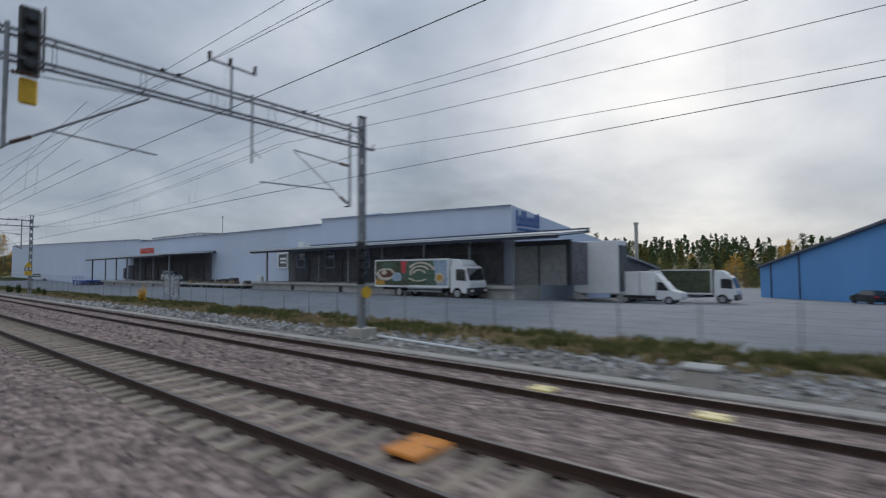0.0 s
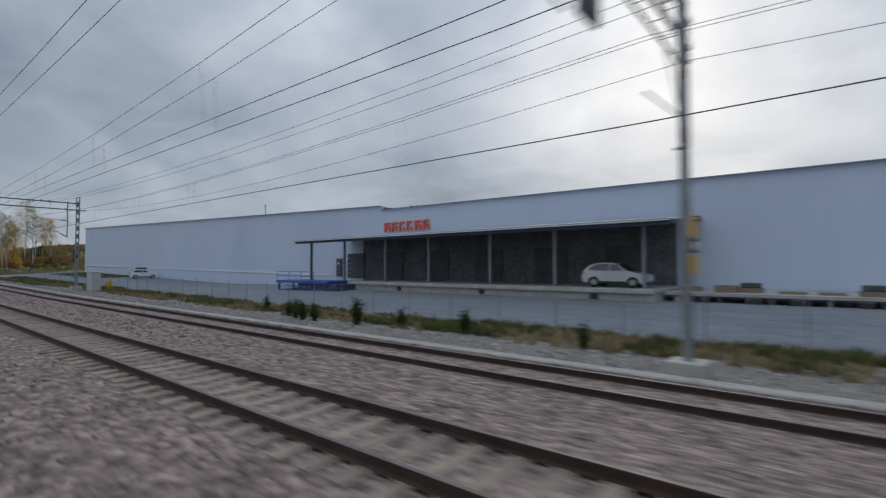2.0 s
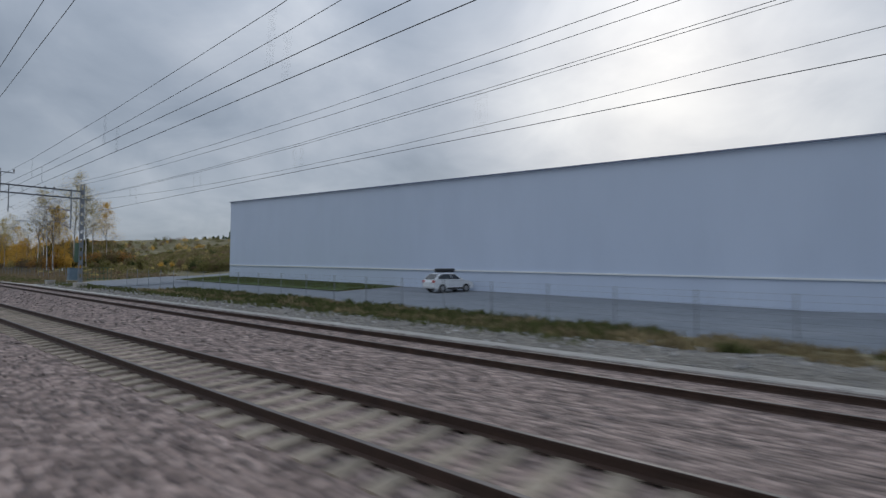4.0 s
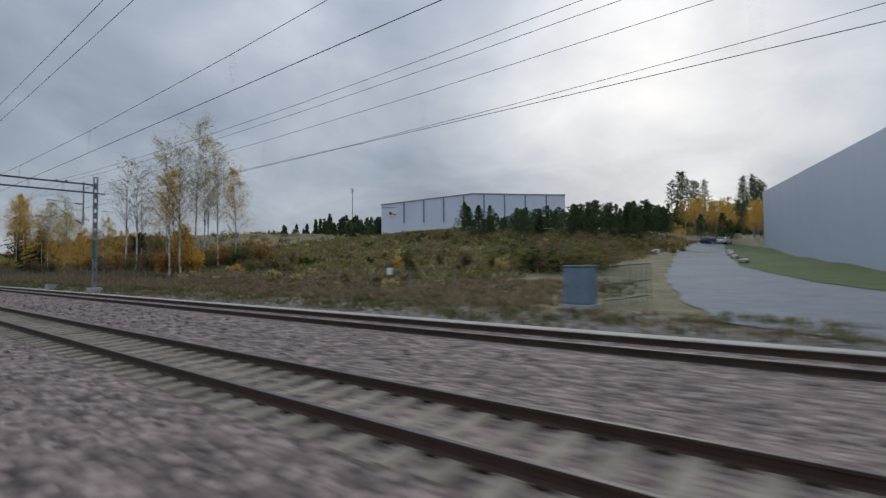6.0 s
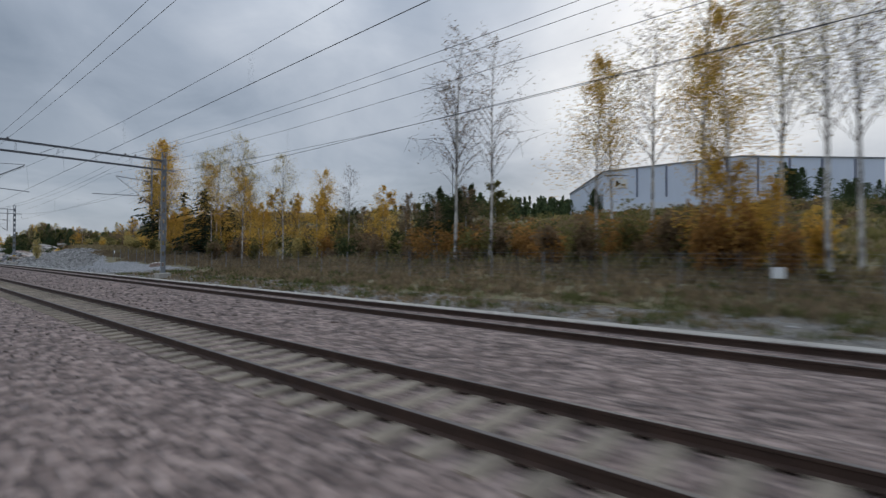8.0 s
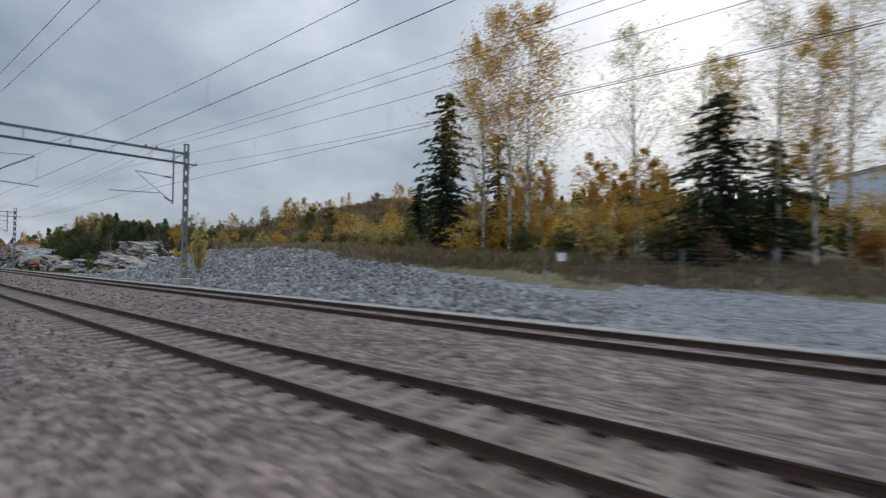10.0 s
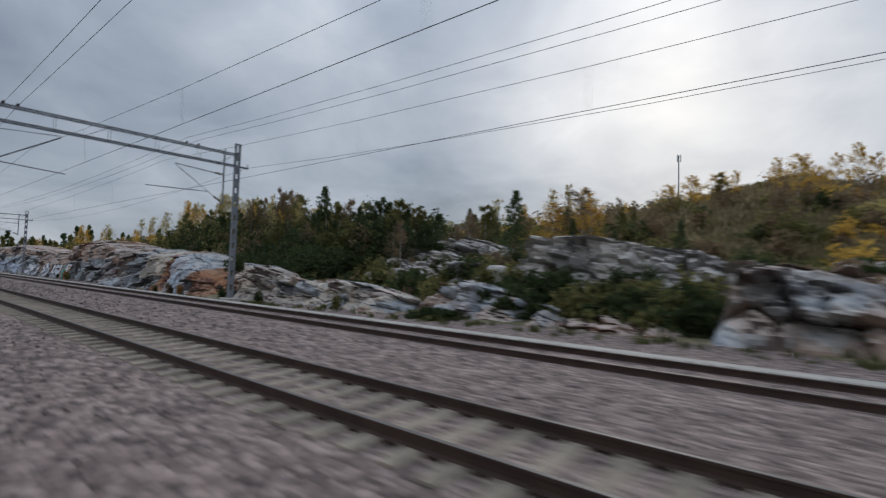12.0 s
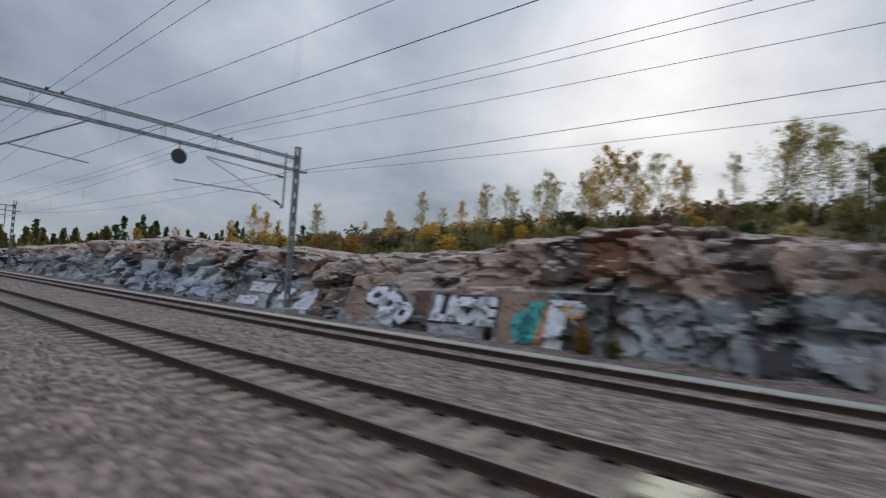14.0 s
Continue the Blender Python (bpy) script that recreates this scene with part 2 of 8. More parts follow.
def far_z(x):
    return np.interp(x, LINE_X, FAR_Z)


def near_y(x):
    return 4.80 + np.interp(x, LINE_X, SHIFT)


def far_y(x):
    return 10.49 + np.interp(x, LINE_X, SHIFT)


# cross sections beyond the verge: place along the line, then (y, z) outwards
SECTIONS = [
    (-900, [(20, 0.5), (40, 2), (90, 4), (150, 8), (400, 16), (3000, 40)]),
    (-600, [(18.6, -0.5), (23.5, 0.3), (27, 2.6), (40, 3.8), (90, 7), (150, 9), (400, 20), (3000, 40)]),
    (-540, [(18.6, -0.6), (23.5, 0.3), (27, 3.4), (36, 5.6), (42, 6.6), (60, 8.5), (150, 12), (400, 22), (3000, 40)]),
    (-505, [(18.6, -0.5), (23.5, 0.3), (27, 3.6), (31, 4.9), (36, 6.9), (42, 8.0), (60, 9.5), (150, 13), (400, 24), (3000, 40)]),
    (-480, [(18.4, -0.68), (20.5, -0.2), (23.5, 0.4), (27, 2.4), (40, 4.2), (60, 7.0), (150, 14), (400, 26), (3000, 40)]),
    (-463, [(18.4, -0.6), (20.5, -0.1), (22, 0.45), (24, 1.3), (30, 2.3), (40, 4.3), (50, 6.5), (60, 8.4), (80, 11), (150, 16), (400, 26), (3000, 40)]),
    (-455, [(17.6, -0.3), (20.5, 0.0), (22, 0.45), (24, 1.3), (30, 2.4), (40, 4.4), (50, 7.0), (60, 9.0), (80, 12), (150, 17), (400, 26), (3000, 40)]),
    (-435, [(17.4, -0.1), (20.5, 0.05), (22, 0.45), (24, 1.3), (30, 2.4), (40, 5.2), (50, 9.2), (70, 14.5), (110, 17.5), (250, 25), (3000, 40)]),
    (-421.5, [(17.0, 0.0), (20.5, 0.15), (22, 0.55), (24, 1.3), (30, 2.6), (60, 8.0), (110, 16.5), (250, 24.3), (3000, 40)]),
    (-417.5, [(16.6, 0.3), (20, 1.3), (26, 3.0), (32, 3.3), (60, 7.0), (110, 16), (250, 24), (3000, 40)]),
    (-400, [(16.4, 0.4), (20, 1.4), (26, 3.0), (32, 3.2), (60, 5.0), (110, 12), (250, 22), (3000, 40)]),
    (-380, [(16.4, 0.3), (20, 0.8), (26, 1.9), (32, 2.3), (60, 4.5), (118, 11), (250, 20), (3000, 40)]),
    (-350, [(16.4, 0.2), (20, 0.45), (26, 0.9), (32, 1.5), (60, 4.5), (118, 12.5), (250, 17), (3000, 40)]),
    (-300, [(16.4, 0.2), (20, 0.4), (26, 0.8), (32, 1.2), (60, 5.0), (90, 9.5), (116, 12.9), (180, 13.5), (400, 24), (3000, 40)]),
    (-255, [(16.4, 0.2), (20, 0.3), (26, 0.5), (32, 0.9), (60, 3.0), (90, 6.0), (116, 10.5), (180, 12.5), (400, 24), (3000, 40)]),
    (-228, [(16.4, 0.2), (20, 0.25), (26, 0.4), (32, 0.7), (60, 1.9), (90, 3.4), (123, 5.7), (180, 9), (400, 22), (3000, 40)]),
    (-205, [(16.4, 0.2), (20, 0.2), (26, 0.4), (32, 0.7), (60, 1.5), (123, 4.0), (180, 7), (400, 20), (3000, 40)]),
    (-170, [(16.4, -0.1), (20, -0.1), (26, -0.1), (32, 0.0), (60, 0.4), (123, 2.0), (180, 4), (400, 16), (3000, 40)]),
    (-145, [(16.4, -0.4), (20, -0.5), (26, -0.55), (32, -0.55), (60, -0.4), (123, 0.5), (180, 2), (400, 12), (3000, 40)]),
    (-110, [(16.4, -0.7), (20, -0.75), (26, -0.35), (31, -0.1), (60, -0.2), (123, 0.0), (180, 1), (400, 10), (3000, 40)]),
    (-50, [(16.4, -0.8), (20, -0.75), (26, -0.3), (31, -0.05), (60, -0.3), (123, -0.5), (180, 1), (400, 9), (3000, 40)]),
    (-24, [(16.4, -0.8), (20, -0.75), (26, -0.3), (31, -0.08), (38, -0.5), (45, -0.9), (60, -1.4), (100, -2.8), (170, -3.0), (400, 7), (3000, 40)]),
    (300, [(16.4, -0.8), (20, -0.75), (26, -0.4), (31, -0.3), (38, -0.6), (45, -0.9), (60, -1.4), (100, -2.8), (170, -3.0), (400, 7), (3000, 40)]),
]
SX = np.array([s[0] for s in SECTIONS], float)


def ground_z(x, y):
    """Height of the ground at one place."""
    n, f, v = float(near_z(x)), float(far_z(x)), float(np.interp(x, VERGE_X, VERGE_Z))
    c, d = float(near_y(x)), float(far_y(x))
    # ballast: lower between the rails, heaped over most sleeper ends
    ys = [-3000, -40, -9, -6, c - 1.5, c - 0.9, c - 0.6, c + 0.6, c + 0.9, c + 1.0, c + 1.5, c + 2.2, d - 2.2, d - 1.5, d - 1.0, d - 0.85, d - 0.6, d + 0.6, d + 0.85, d + 1.0, d + 1.5, d + 1.7, d + 2.9, 14.3]
    zs = [0, -1.5, -1.2, n - 0.23, n - 0.212, n - 0.208, n - 0.207, n - 0.207, n - 0.2, n - 0.15, n - 0.14, n - 0.2, f - 0.2, f - 0.14, f - 0.145, f - 0.15, f - 0.155, f - 0.155, f - 0.15, f - 0.145, f - 0.14, f - 0.2, min(v + 0.1, f - 0.35), v]
    if y <= 14.3:
        return float(np.interp(y, ys, zs))
    i = int(np.clip(np.searchsorted(SX, x) - 1, 0, len(SX) - 2))
    k = float(np.clip((x - SX[i]) / (SX[i + 1] - SX[i]), 0, 1))
    za, zb = [np.interp(y, [14.3] + [p[0] for p in SECTIONS[j][1]], [v] + [p[1] for p in SECTIONS[j][1]]) for j in (i, i + 1)]
    rough = 0.0
    if y > 20 and (x < -212 or y > 150):
        rough = 0.35 * noise.noise((x * 0.09, y * 0.09, 0.0)) * min(1.0, (y - 20) / 15)
    return float(za + (zb - za) * k) + rough


GX = np.concatenate([[-3500, -2400, -1600, -1200, -1000], np.arange(-900, -620, 12), np.arange(-620, -430, 2.5), np.arange(-430, -410, 0.8), np.arange(-410, -340, 1.0), np.arange(-340, -262, 2.5), np.arange(-262, -200, 1.25), np.arange(-200, 60, 2.5), np.arange(60, 300, 12), [400, 700, 1500, 3000]])
GY = np.concatenate([[-3000, -600, -100, -40, -15, -9, -6, -3, 0, 2], np.arange(2.8, 12.7, 0.22), [12.9, 13.4, 14.3], np.arange(15, 34, 0.5), np.arange(34, 70, 3.0), np.arange(70, 200, 8.0), [220, 260, 320, 400, 550, 800, 1400, 3000]])


def surface_of(x, y):
    """0 ballast, 1 gravel, 2 autumn scrub ground, 3 asphalt, 4 lawn, 5 grit of the verge."""
    d = float(far_y(x))
    if y < -7.0:
        return 2
    if y < d + 2.6:
        return 0
    if x > -212:
        if y < 16.6 + 0.6 * math.sin(x * 0.21):
            return 5
        if y < 19.6 and x > -190:
            return 5 if -128 < x < -60 else 2
        return 3 if (y < 27 or y < 75 and -178 < x < 40) or y < 150 and x > -30 else 2
    x += 1.5 * noise.noise((x * 0.5, y * 0.5, 9.1))
    edge = 17.9 + 0.7 * math.sin(x * 0.13) + float(np.interp(x, [-345, -333], [4.6, 0.0])) if x > -430 else 18.8
    if x < -368 and x > -432:
        edge = np.interp(x, [-422, -420, -416.5, -395, -368], [18.2, 22.0, 27.5, 28.0, 20.5])
    return (0 if x < -431 else 1 if x < -345 else 5) if y < edge + 0.8 * noise.noise((x * 0.35, y * 0.4, 4.4)) else 2


gp = np.zeros((len(GX), len(GY), 3))
for i, x in enumerate(GX):
    for j, y in enumerate(GY):
        gp[i, j] = (x, y, ground_z(x, y))
gm = [surface_of((GX[i] + GX[i + 1]) / 2, (GY[j] + GY[j + 1]) / 2) for i in range(len(GX) - 1) for j in range(len(GY) - 1)]
ground = new("ground", grid_mesh("ground", gp, [M_BALLAST, M_GRAVEL, M_GRASSY, M_ASPHALT, M_LAWN, M_VERGE], gm))
tagged(ground, "railway ballast, gravel verge, asphalt yard and autumn scrub land", "ground", kind="structure")

# the road that turns off beside the warehouse, and the lawn in its bend
ROAD_L = ([14, 17.5, 25, 40, 75, 125, 210], [-214.5, -218.5, -221.3, -225.5, -232.5, -239, -246])
ROAD_R = ([14, 26.6, 27.4, 28.5, 31, 36, 53, 91, 125, 210], [-200, -203, -208, -211.5, -213.6, -216.2, -221.6, -228, -233.5, -240])


def laid(name, rows, mat, lift):
    """A sheet laid on the ground: rows of (y, left, right)."""
    n = 9
    pts = np.zeros((len(rows), n, 3))
    for i, (y, a, b) in enumerate(rows):
        for j in range(n):
            x = a + (b - a) * j / (n - 1)
            pts[i, j] = (x, y, ground_z(x, y) + lift)
    return new(name, grid_mesh(name, pts[:, ::-1], mat))


ys = np.concatenate([np.arange(15.2, 36, 0.4), np.arange(36, 119, 2.0)])
road = laid("road", [(y, float(np.interp(y, *ROAD_L)) + 0.15 * math.sin(y), float(np.interp(y, *ROAD_R))) for y in ys], M_ASPHALT, 0.045)
tagged(road, "grey asphalt road turning off beside the warehouse", "road", kind="structure")
ys = np.concatenate([np.arange(27.0, 35.2, 0.4), np.arange(35.4, 122, 1.5)])
lawn = laid("lawn", [(y, float(np.interp(y, *ROAD_R)) + 0.12 * math.sin(y * 1.7), -178.0 + 0.6 * math.sin(y) if y < 35.3 else -209.6 - 16.3 * (y - 35.2) / 87.8) for y in ys], M_LAWN, 0.07)
tagged(lawn, "mown green lawn between the road and the warehouse", "lawn", kind="structure")

# ---- the two tracks: rails, sleepers, cable trough ----
RAIL_PROFILE = [(-0.075, 0), (0.075, 0), (0.075, 0.015), (0.012, 0.04), (0.012, 0.125), (0.036, 0.135), (0.036, 0.168), (0.028, 0.172),
                (-0.028, 0.172), (-0.036, 0.168), (-0.036, 0.135), (-0.012, 0.125), (-0.012, 0.04), (-0.075, 0.015)]


def swept(name, profile, yf, zf, x0, x1, step, mats, mat_of=lambda j: 0):
    """A profile in y and z drawn along the line."""
    xs = np.arange(x0, x1 + 0.1, step)
    n = len(profile)
    verts, faces, mi = [], [], []
    for x in xs:
        for py, pz in profile:
            verts.append((x, float(yf(x)) + py, float(zf(x)) + pz))
    for i in range(len(xs) - 1):
        for j in range(n):
            k = (j + 1) % n
            faces.append((i * n + j, i * n + k, (i + 1) * n + k, (i + 1) * n + j))
            mi.append(mat_of(j))
    me = bpy.data.meshes.new(name)
    me.from_pydata(verts, [], faces)
    for m in mats:
        me.materials.append(m)
    me.polygons.foreach_set("material_index", mi)
    me.update()
    return me


def sleeper_mesh():
    bm = bmesh.new()
    outline = [(-1.3, -0.1), (1.3, -0.1), (1.3, 0.0), (0.9, 0.022), (0.55, 0.018), (0.3, -0.012), (-0.3, -0.012), (-0.55, 0.018), (-0.9, 0.022), (-1.3, 0.0)]
    prism(bm, outline, -0.14, 0.14)
    for v in bm.verts:
        if v.co.z > -0.05:
            v.co.y *= 0.86
    bmesh.ops.rotate(bm, verts=bm.verts, matrix=Matrix.Rotation(radians(90), 3, "Z"))
    me = bpy.data.meshes.new("sleeper")
    bm.to_mesh(me)
    bm.free()
    me.materials.append(M_SLEEPER)
    return me


SLEEPER = sleeper_mesh()


def track(name, label, yf, zf, nearest):
    t = tagged(new(name), label, "railway track", "railway tracks", "structure")
    for side in (-0.753, 0.753):
        profile = [(side + a, b - 0.172) for a, b in RAIL_PROFILE]
        r = new("rail", swept("rail", profile, yf, zf, -760, 140, 6.0, [M_RAIL, M_RAILTOP], lambda j: 1 if 6 <= j <= 8 else 0))
        r.parent = t
    sv = np.array([v.co for v in SLEEPER.vertices])
    sf = [list(p.vertices) for p in SLEEPER.polygons]
    verts, faces = [], []
    k = 0
    for i in range(1040):
        x = 40 - 0.63 * i + random.uniform(-0.02, 0.02)
        m = (x, float(yf(x)) + random.uniform(-0.03, 0.03), float(zf(x)) - 0.176)
        turn = random.uniform(-0.8, 0.8)
        if nearest[0] <= x <= nearest[1] and k < 300:
            share("sleeper", SLEEPER, t, pose(*m, 0, 0, turn))
            k += 1
        else:
            base = len(verts)
            verts.extend((sv + m).tolist())
            faces.extend([[a + base for a in f] for f in sf])
    me = bpy.data.meshes.new("sleepers_further_on")
    me.from_pydata(verts, [], faces)
    me.materials.append(M_SLEEPER)
    rest = new("sleepers_further_on", me)
    rest.parent = t
    tagged(rest, kind="stuff")
    return t


track("track_near", "railway track of rusty rails on concrete sleepers in ballast", near_y, near_z, (-165, 24))
track("track_far", "second railway track of rusty rails on concrete sleepers in ballast", far_y, far_z, (-165, 24))

M_TROUGH = material("pale_concrete", [(0.36, 0.335, 0.295), (0.49, 0.46, 0.41)], 0.8, 0.85, 0.3, 25.0, fine=(0.30, 0.28, 0.25), fine_scale=6.0, fine_amount=0.4)
M_TROUGHOLD = material("grey_concrete", [(0.29, 0.27, 0.24), (0.41, 0.385, 0.345)], 0.8, 0.9, 0.3, 25.0, fine=(0.17, 0.17, 0.17), fine_scale=6.0, fine_amount=0.5)
TROUGH = [(1.75, -0.5), (2.3, -0.5), (2.3, -0.16), (2.26, -0.13), (1.79, -0.13), (1.75, -0.16)]
for x0, x1, mat, label in ((-640, -184, M_TROUGH, "long pale concrete cable trough beside the track"), (-184, 88, M_TROUGHOLD, "older grey concrete cable trough beside the track")):
    tagged(new("cable_trough", swept("cable_trough", TROUGH, far_y, far_z, x0, x1, 4.0, [mat])), label, "cable trough", kind="structure")

# loose ballast stones standing proud of the bed
bm_v, bm_f = [], []
rs = np.random.RandomState(5)
for _ in range(28000):
    x = rs.uniform(-520, 12)
    y = rs.choice([rs.uniform(1.2, 3.5), rs.uniform(6.2, 9.1), rs.uniform(11.8, 12.3)])
    s = rs.uniform(0.03, 0.05 if y < 4 else 0.07)
    c = np.array((x, y, ground_z(x, y) + s * 0.3))
    p = rs.normal(0, 1, (6, 3)) * 0.25 + np.array([(1, 0, 0), (-1, 0, 0), (0, 1, 0), (0, -1, 0), (0, 0, 0.8), (0, 0, -0.8)])
    b = len(bm_v)
    bm_v.extend((c + p * s).tolist())
    bm_f.extend([(b + i, b + j, b + k) for i, j, k in ((0, 2, 4), (2, 1, 4), (1, 3, 4), (3, 0, 4), (2, 0, 5), (1, 2, 5), (3, 1, 5), (0, 3, 5))])
me = bpy.data.meshes.new("ballast_stones")
me.from_pydata(bm_v, [], bm_f)
M_STONE = material("loose_ballast", [(0.10, 0.08, 0.075), (0.30, 0.245, 0.225)], 4.0, 0.9, per_piece=0.4)
me.materials.append(M_STONE)
tagged(new("ballast_stones", me), "loose grey-brown ballast stones between the tracks", "ballast", kind="stuff")

# ---- gantries ----
MASTS = [(104, 14.4), (44, 14.4), (-16.5, 14.5), (-75.2, 13.8), (-134.7, 14.7), (-200.7, 14.5), (-265.1, 14.4), (-329.6, 14.4), (-396.0, 14.4), (-460.8, 14.85), (-528.5, 16.9), (-592, 16.0), (-655, 15.5), (-718, 15)]
M_BOOM = material("weathered_dark_steel", [(0.12, 0.13, 0.145), (0.20, 0.21, 0.23)], 4.0, 0.6, metal=0.45, fine=(0.12, 0.12, 0.12), fine_scale=9.0)
M_INSUL = material("brown_insulator", [(0.06, 0.03, 0.02), (0.10, 0.05, 0.035)], 4.0, 0.3)


def upper_y(x):
    """Where the pair of upper feeders crosses the booms."""
    return float(np.interp(x, [-592, -528.5, -460.8, -396, -329.6, -265.1, -200.7, -134.7, -75.2, -16.5, 44], [4.6, 5.3, 4.2, 3.2, 4.9, 5.0, 4.3, 2.6, 3.7, 6.4, 6.4]))


def mast_mesh(bm, height):
    """A mast of two channels joined by batten plates."""
    for s in (-1, 1):
        box(bm, -0.09, s * 0.13 - 0.035, 0, 0.09, s * 0.13 + 0.035, height)
    z = 0.4
    while z < height - 0.2:
        box(bm, -0.085, -0.1, z, -0.065, 0.1, z + 0.5)
        box(bm, 0.065, -0.1, z, 0.085, 0.1, z + 0.5)
        z += 0.85
    box(bm, -0.12, -0.2, height - 0.02, 0.12, 0.2, height + 0.01)


def insulator(bm, a, b):
    """A ribbed rod, turned as one piece."""
    a, b = Vector(a), Vector(b)
    d = (b - a).normalized()
    u = d.cross(Vector((1, 0, 0))).normalized()
    v = d.cross(u)
    last = None
    for i in range(13):
        p, r = a.lerp(b, i / 12), 0.072 if i % 2 else 0.03
        ringv = [bm.verts.new(p + (u * math.cos(k) + v * math.sin(k)) * r) for k in [math.tau * q / 8 for q in range(8)]]
        if last:
            for q in range(8):
                bm.faces.new((last[q], last[(q + 1) % 8], ringv[(q + 1) % 8], ringv[q]))
        last = ringv


def build_gantry(mx, my):
    gz = ground_z(mx, my)
    top = 9.95 + gz - 0.05
    g = thing("gantry", "galvanised steel portal gantry with lattice boom over the tracks", "gantry", "overhead line gantries", (mx, 0, 0))
    zb, zt = top - 1.38, top - 0.68
    for y in (my, -7.6):
        z0 = gz if y > 0 else -1.1
        bm = bmesh.new()
        mast_mesh(bm, top - z0)
        bmesh.ops.translate(bm, verts=bm.verts, vec=(0, y, z0))
        part("mast", bm, M_STEEL, g)
        bm = bmesh.new()
        box(bm, -0.48, y - 0.45, z0 - 0.6, 0.48, y + 0.45, z0 + 0.42, 0.03)
        part("footing", bm, M_TROUGH, g, "pale concrete footing block")
    bm = bmesh.new()
    y0, y1 = -7.6, my - 0.1
    for dx in (-0.22, 0.22):
        for z in (zb, zt):
            beam(bm, (dx, y0, z), (dx, y1, z), 0.048)
    n = 20
    for i in range(n):
        a, b = y0 + (y1 - y0) * i / n, y0 + (y1 - y0) * (i + 1) / n
        for dx in (-0.22, 0.22):
            if i % 2:
                beam(bm, (dx, b, zb), (dx, b, zt), 0.011)
            if i % 6 == 1:
                beam(bm, (dx, a, zb), (dx, b, zt), 0.01)
        beam(bm, (-0.22, b, zt), (0.22, b, zt), 0.012)
        beam(bm, (-0.22, b, zb), (0.22, b, zb), 0.012)
    part("boom", bm, M_BOOM, g)
    cn, cf = float(near_y(mx)), float(far_y(mx))
    zn_, zf_ = float(near_z(mx)), float(far_z(mx))
    for hang, wire_y, rail_z, past in ((my - 0.95, cf, zf_, 0.55), (cn - 2.2, cn, zn_, -1.1)):
        s = 1 if hang > wire_y else -1
        low = rail_z + 5.42
        bm = bmesh.new()
        beam(bm, (0.3, hang, low), (0.3, hang, zt + 0.12), 0.055, 6)
        beam(bm, (0.0, hang, low + 0.02), (0.3, hang, low), 0.04, 6)
        part("drop_tube", bm, M_STEEL, g)
        bm = bmesh.new()
        tip = wire_y + s * past
        beam(bm, (0.3, hang, low + (1.72 if past > 0 else 1.95)), (0.3, tip + (0 if past < 0 else -0.05), low + (1.92 if past > 0 else 2.18)), 0.028 if past > 0 else 0.018, 6)
        beam(bm, (0.3, hang, low + 0.02), (0.3, tip, low + (1.85 if past > 0 else 2.12)), 0.022 if past > 0 else 0.034, 6)
        beam(bm, (0.3, hang - s * 0.85, low + 0.6), (0.3, wire_y - s * (0.9 if past > 0 else 1.35), low + (0.48 if past > 0 else 0.42)), 0.026, 6)
        part("cantilever", bm, M_STEEL, g)
        bm = bmesh.new()
        insulator(bm, (0.3, hang - s * 0.1, low + (1.74 if past > 0 else 1.96)), (0.3, hang - s * 0.55, low + (1.77 if past > 0 else 1.99)))
        part("insulator", bm, M_INSUL, g, "brown ribbed insulator")
        bm = bmesh.new()
        insulator(bm, (0.3, hang - s * 0.12, low + 0.12), (0.3, hang - s * 0.55, low + 0.36))
        part("insulator", bm, M_INSUL, g, "brown ribbed insulator")
    bm = bmesh.new()
    box(bm, -0.05, my + 0.1, zb - 0.06, 0.05, my + 0.72, zb + 0.04)
    beam(bm, (0, my + 0.68, zb), (0, my + 0.68, zb + 0.25), 0.03, 6)
    part("bracket", bm, M_STEEL, g)
    for y in (cf + 1.85, cf + 1.2, upper_y(mx) + 0.25, upper_y(mx) - 0.25):
        bm = bmesh.new()
        insulator(bm, (0, y, zt + 0.04), (0, y, zt + 0.2))
        part("insulator", bm, M_INSUL, g, "brown ribbed insulator")
    if mx in (-16.5, -200.7):
        bm = bmesh.new()
        beam(bm, (0.28, 9.05, zb - 1.7), (0.28, 9.05, zt + 0.1), 0.045, 6)
        beam(bm, (0.28, 9.05, zb - 1.2), (0.28, 9.4, zb - 1.45), 0.02, 5)
        part("drop_tube", bm, M_STEEL, g)
        bm = bmesh.new()
        beam(bm, (-0.28, 8.55, zb), (-0.28, 8.55, zt + 1.15), 0.05, 6)
        beam(bm, (-0.28, 7.7, zt + 1.15), (-0.28, 9.5, zt + 1.1), 0.045, 6)
        part("feeder_arm", bm, M_STEEL, g)
        for y in (7.75, 8.5, 9.45):
            bm = bmesh.new()
            insulator(bm, (-0.28, y, zt + 1.16), (-0.28, y, zt + 1.42))
            part("insulator", bm, M_INSUL, g, "brown ribbed insulator")
    if mx < -480:
        bm = bmesh.new()
        beam(bm, (0.28, 10.15, zb - 0.02), (0.28, 10.15, zb - 0.42), 0.025, 6)
        beam(bm, (0.25, 10.15, zb - 0.75), (0.31, 10.15, zb - 0.75), 0.36, 20)
        part("disc", bm, M_DARKSTEEL, g, "round dark disc hung from the boom")
    return g


gantries = [build_gantry(*m) for m in MASTS]

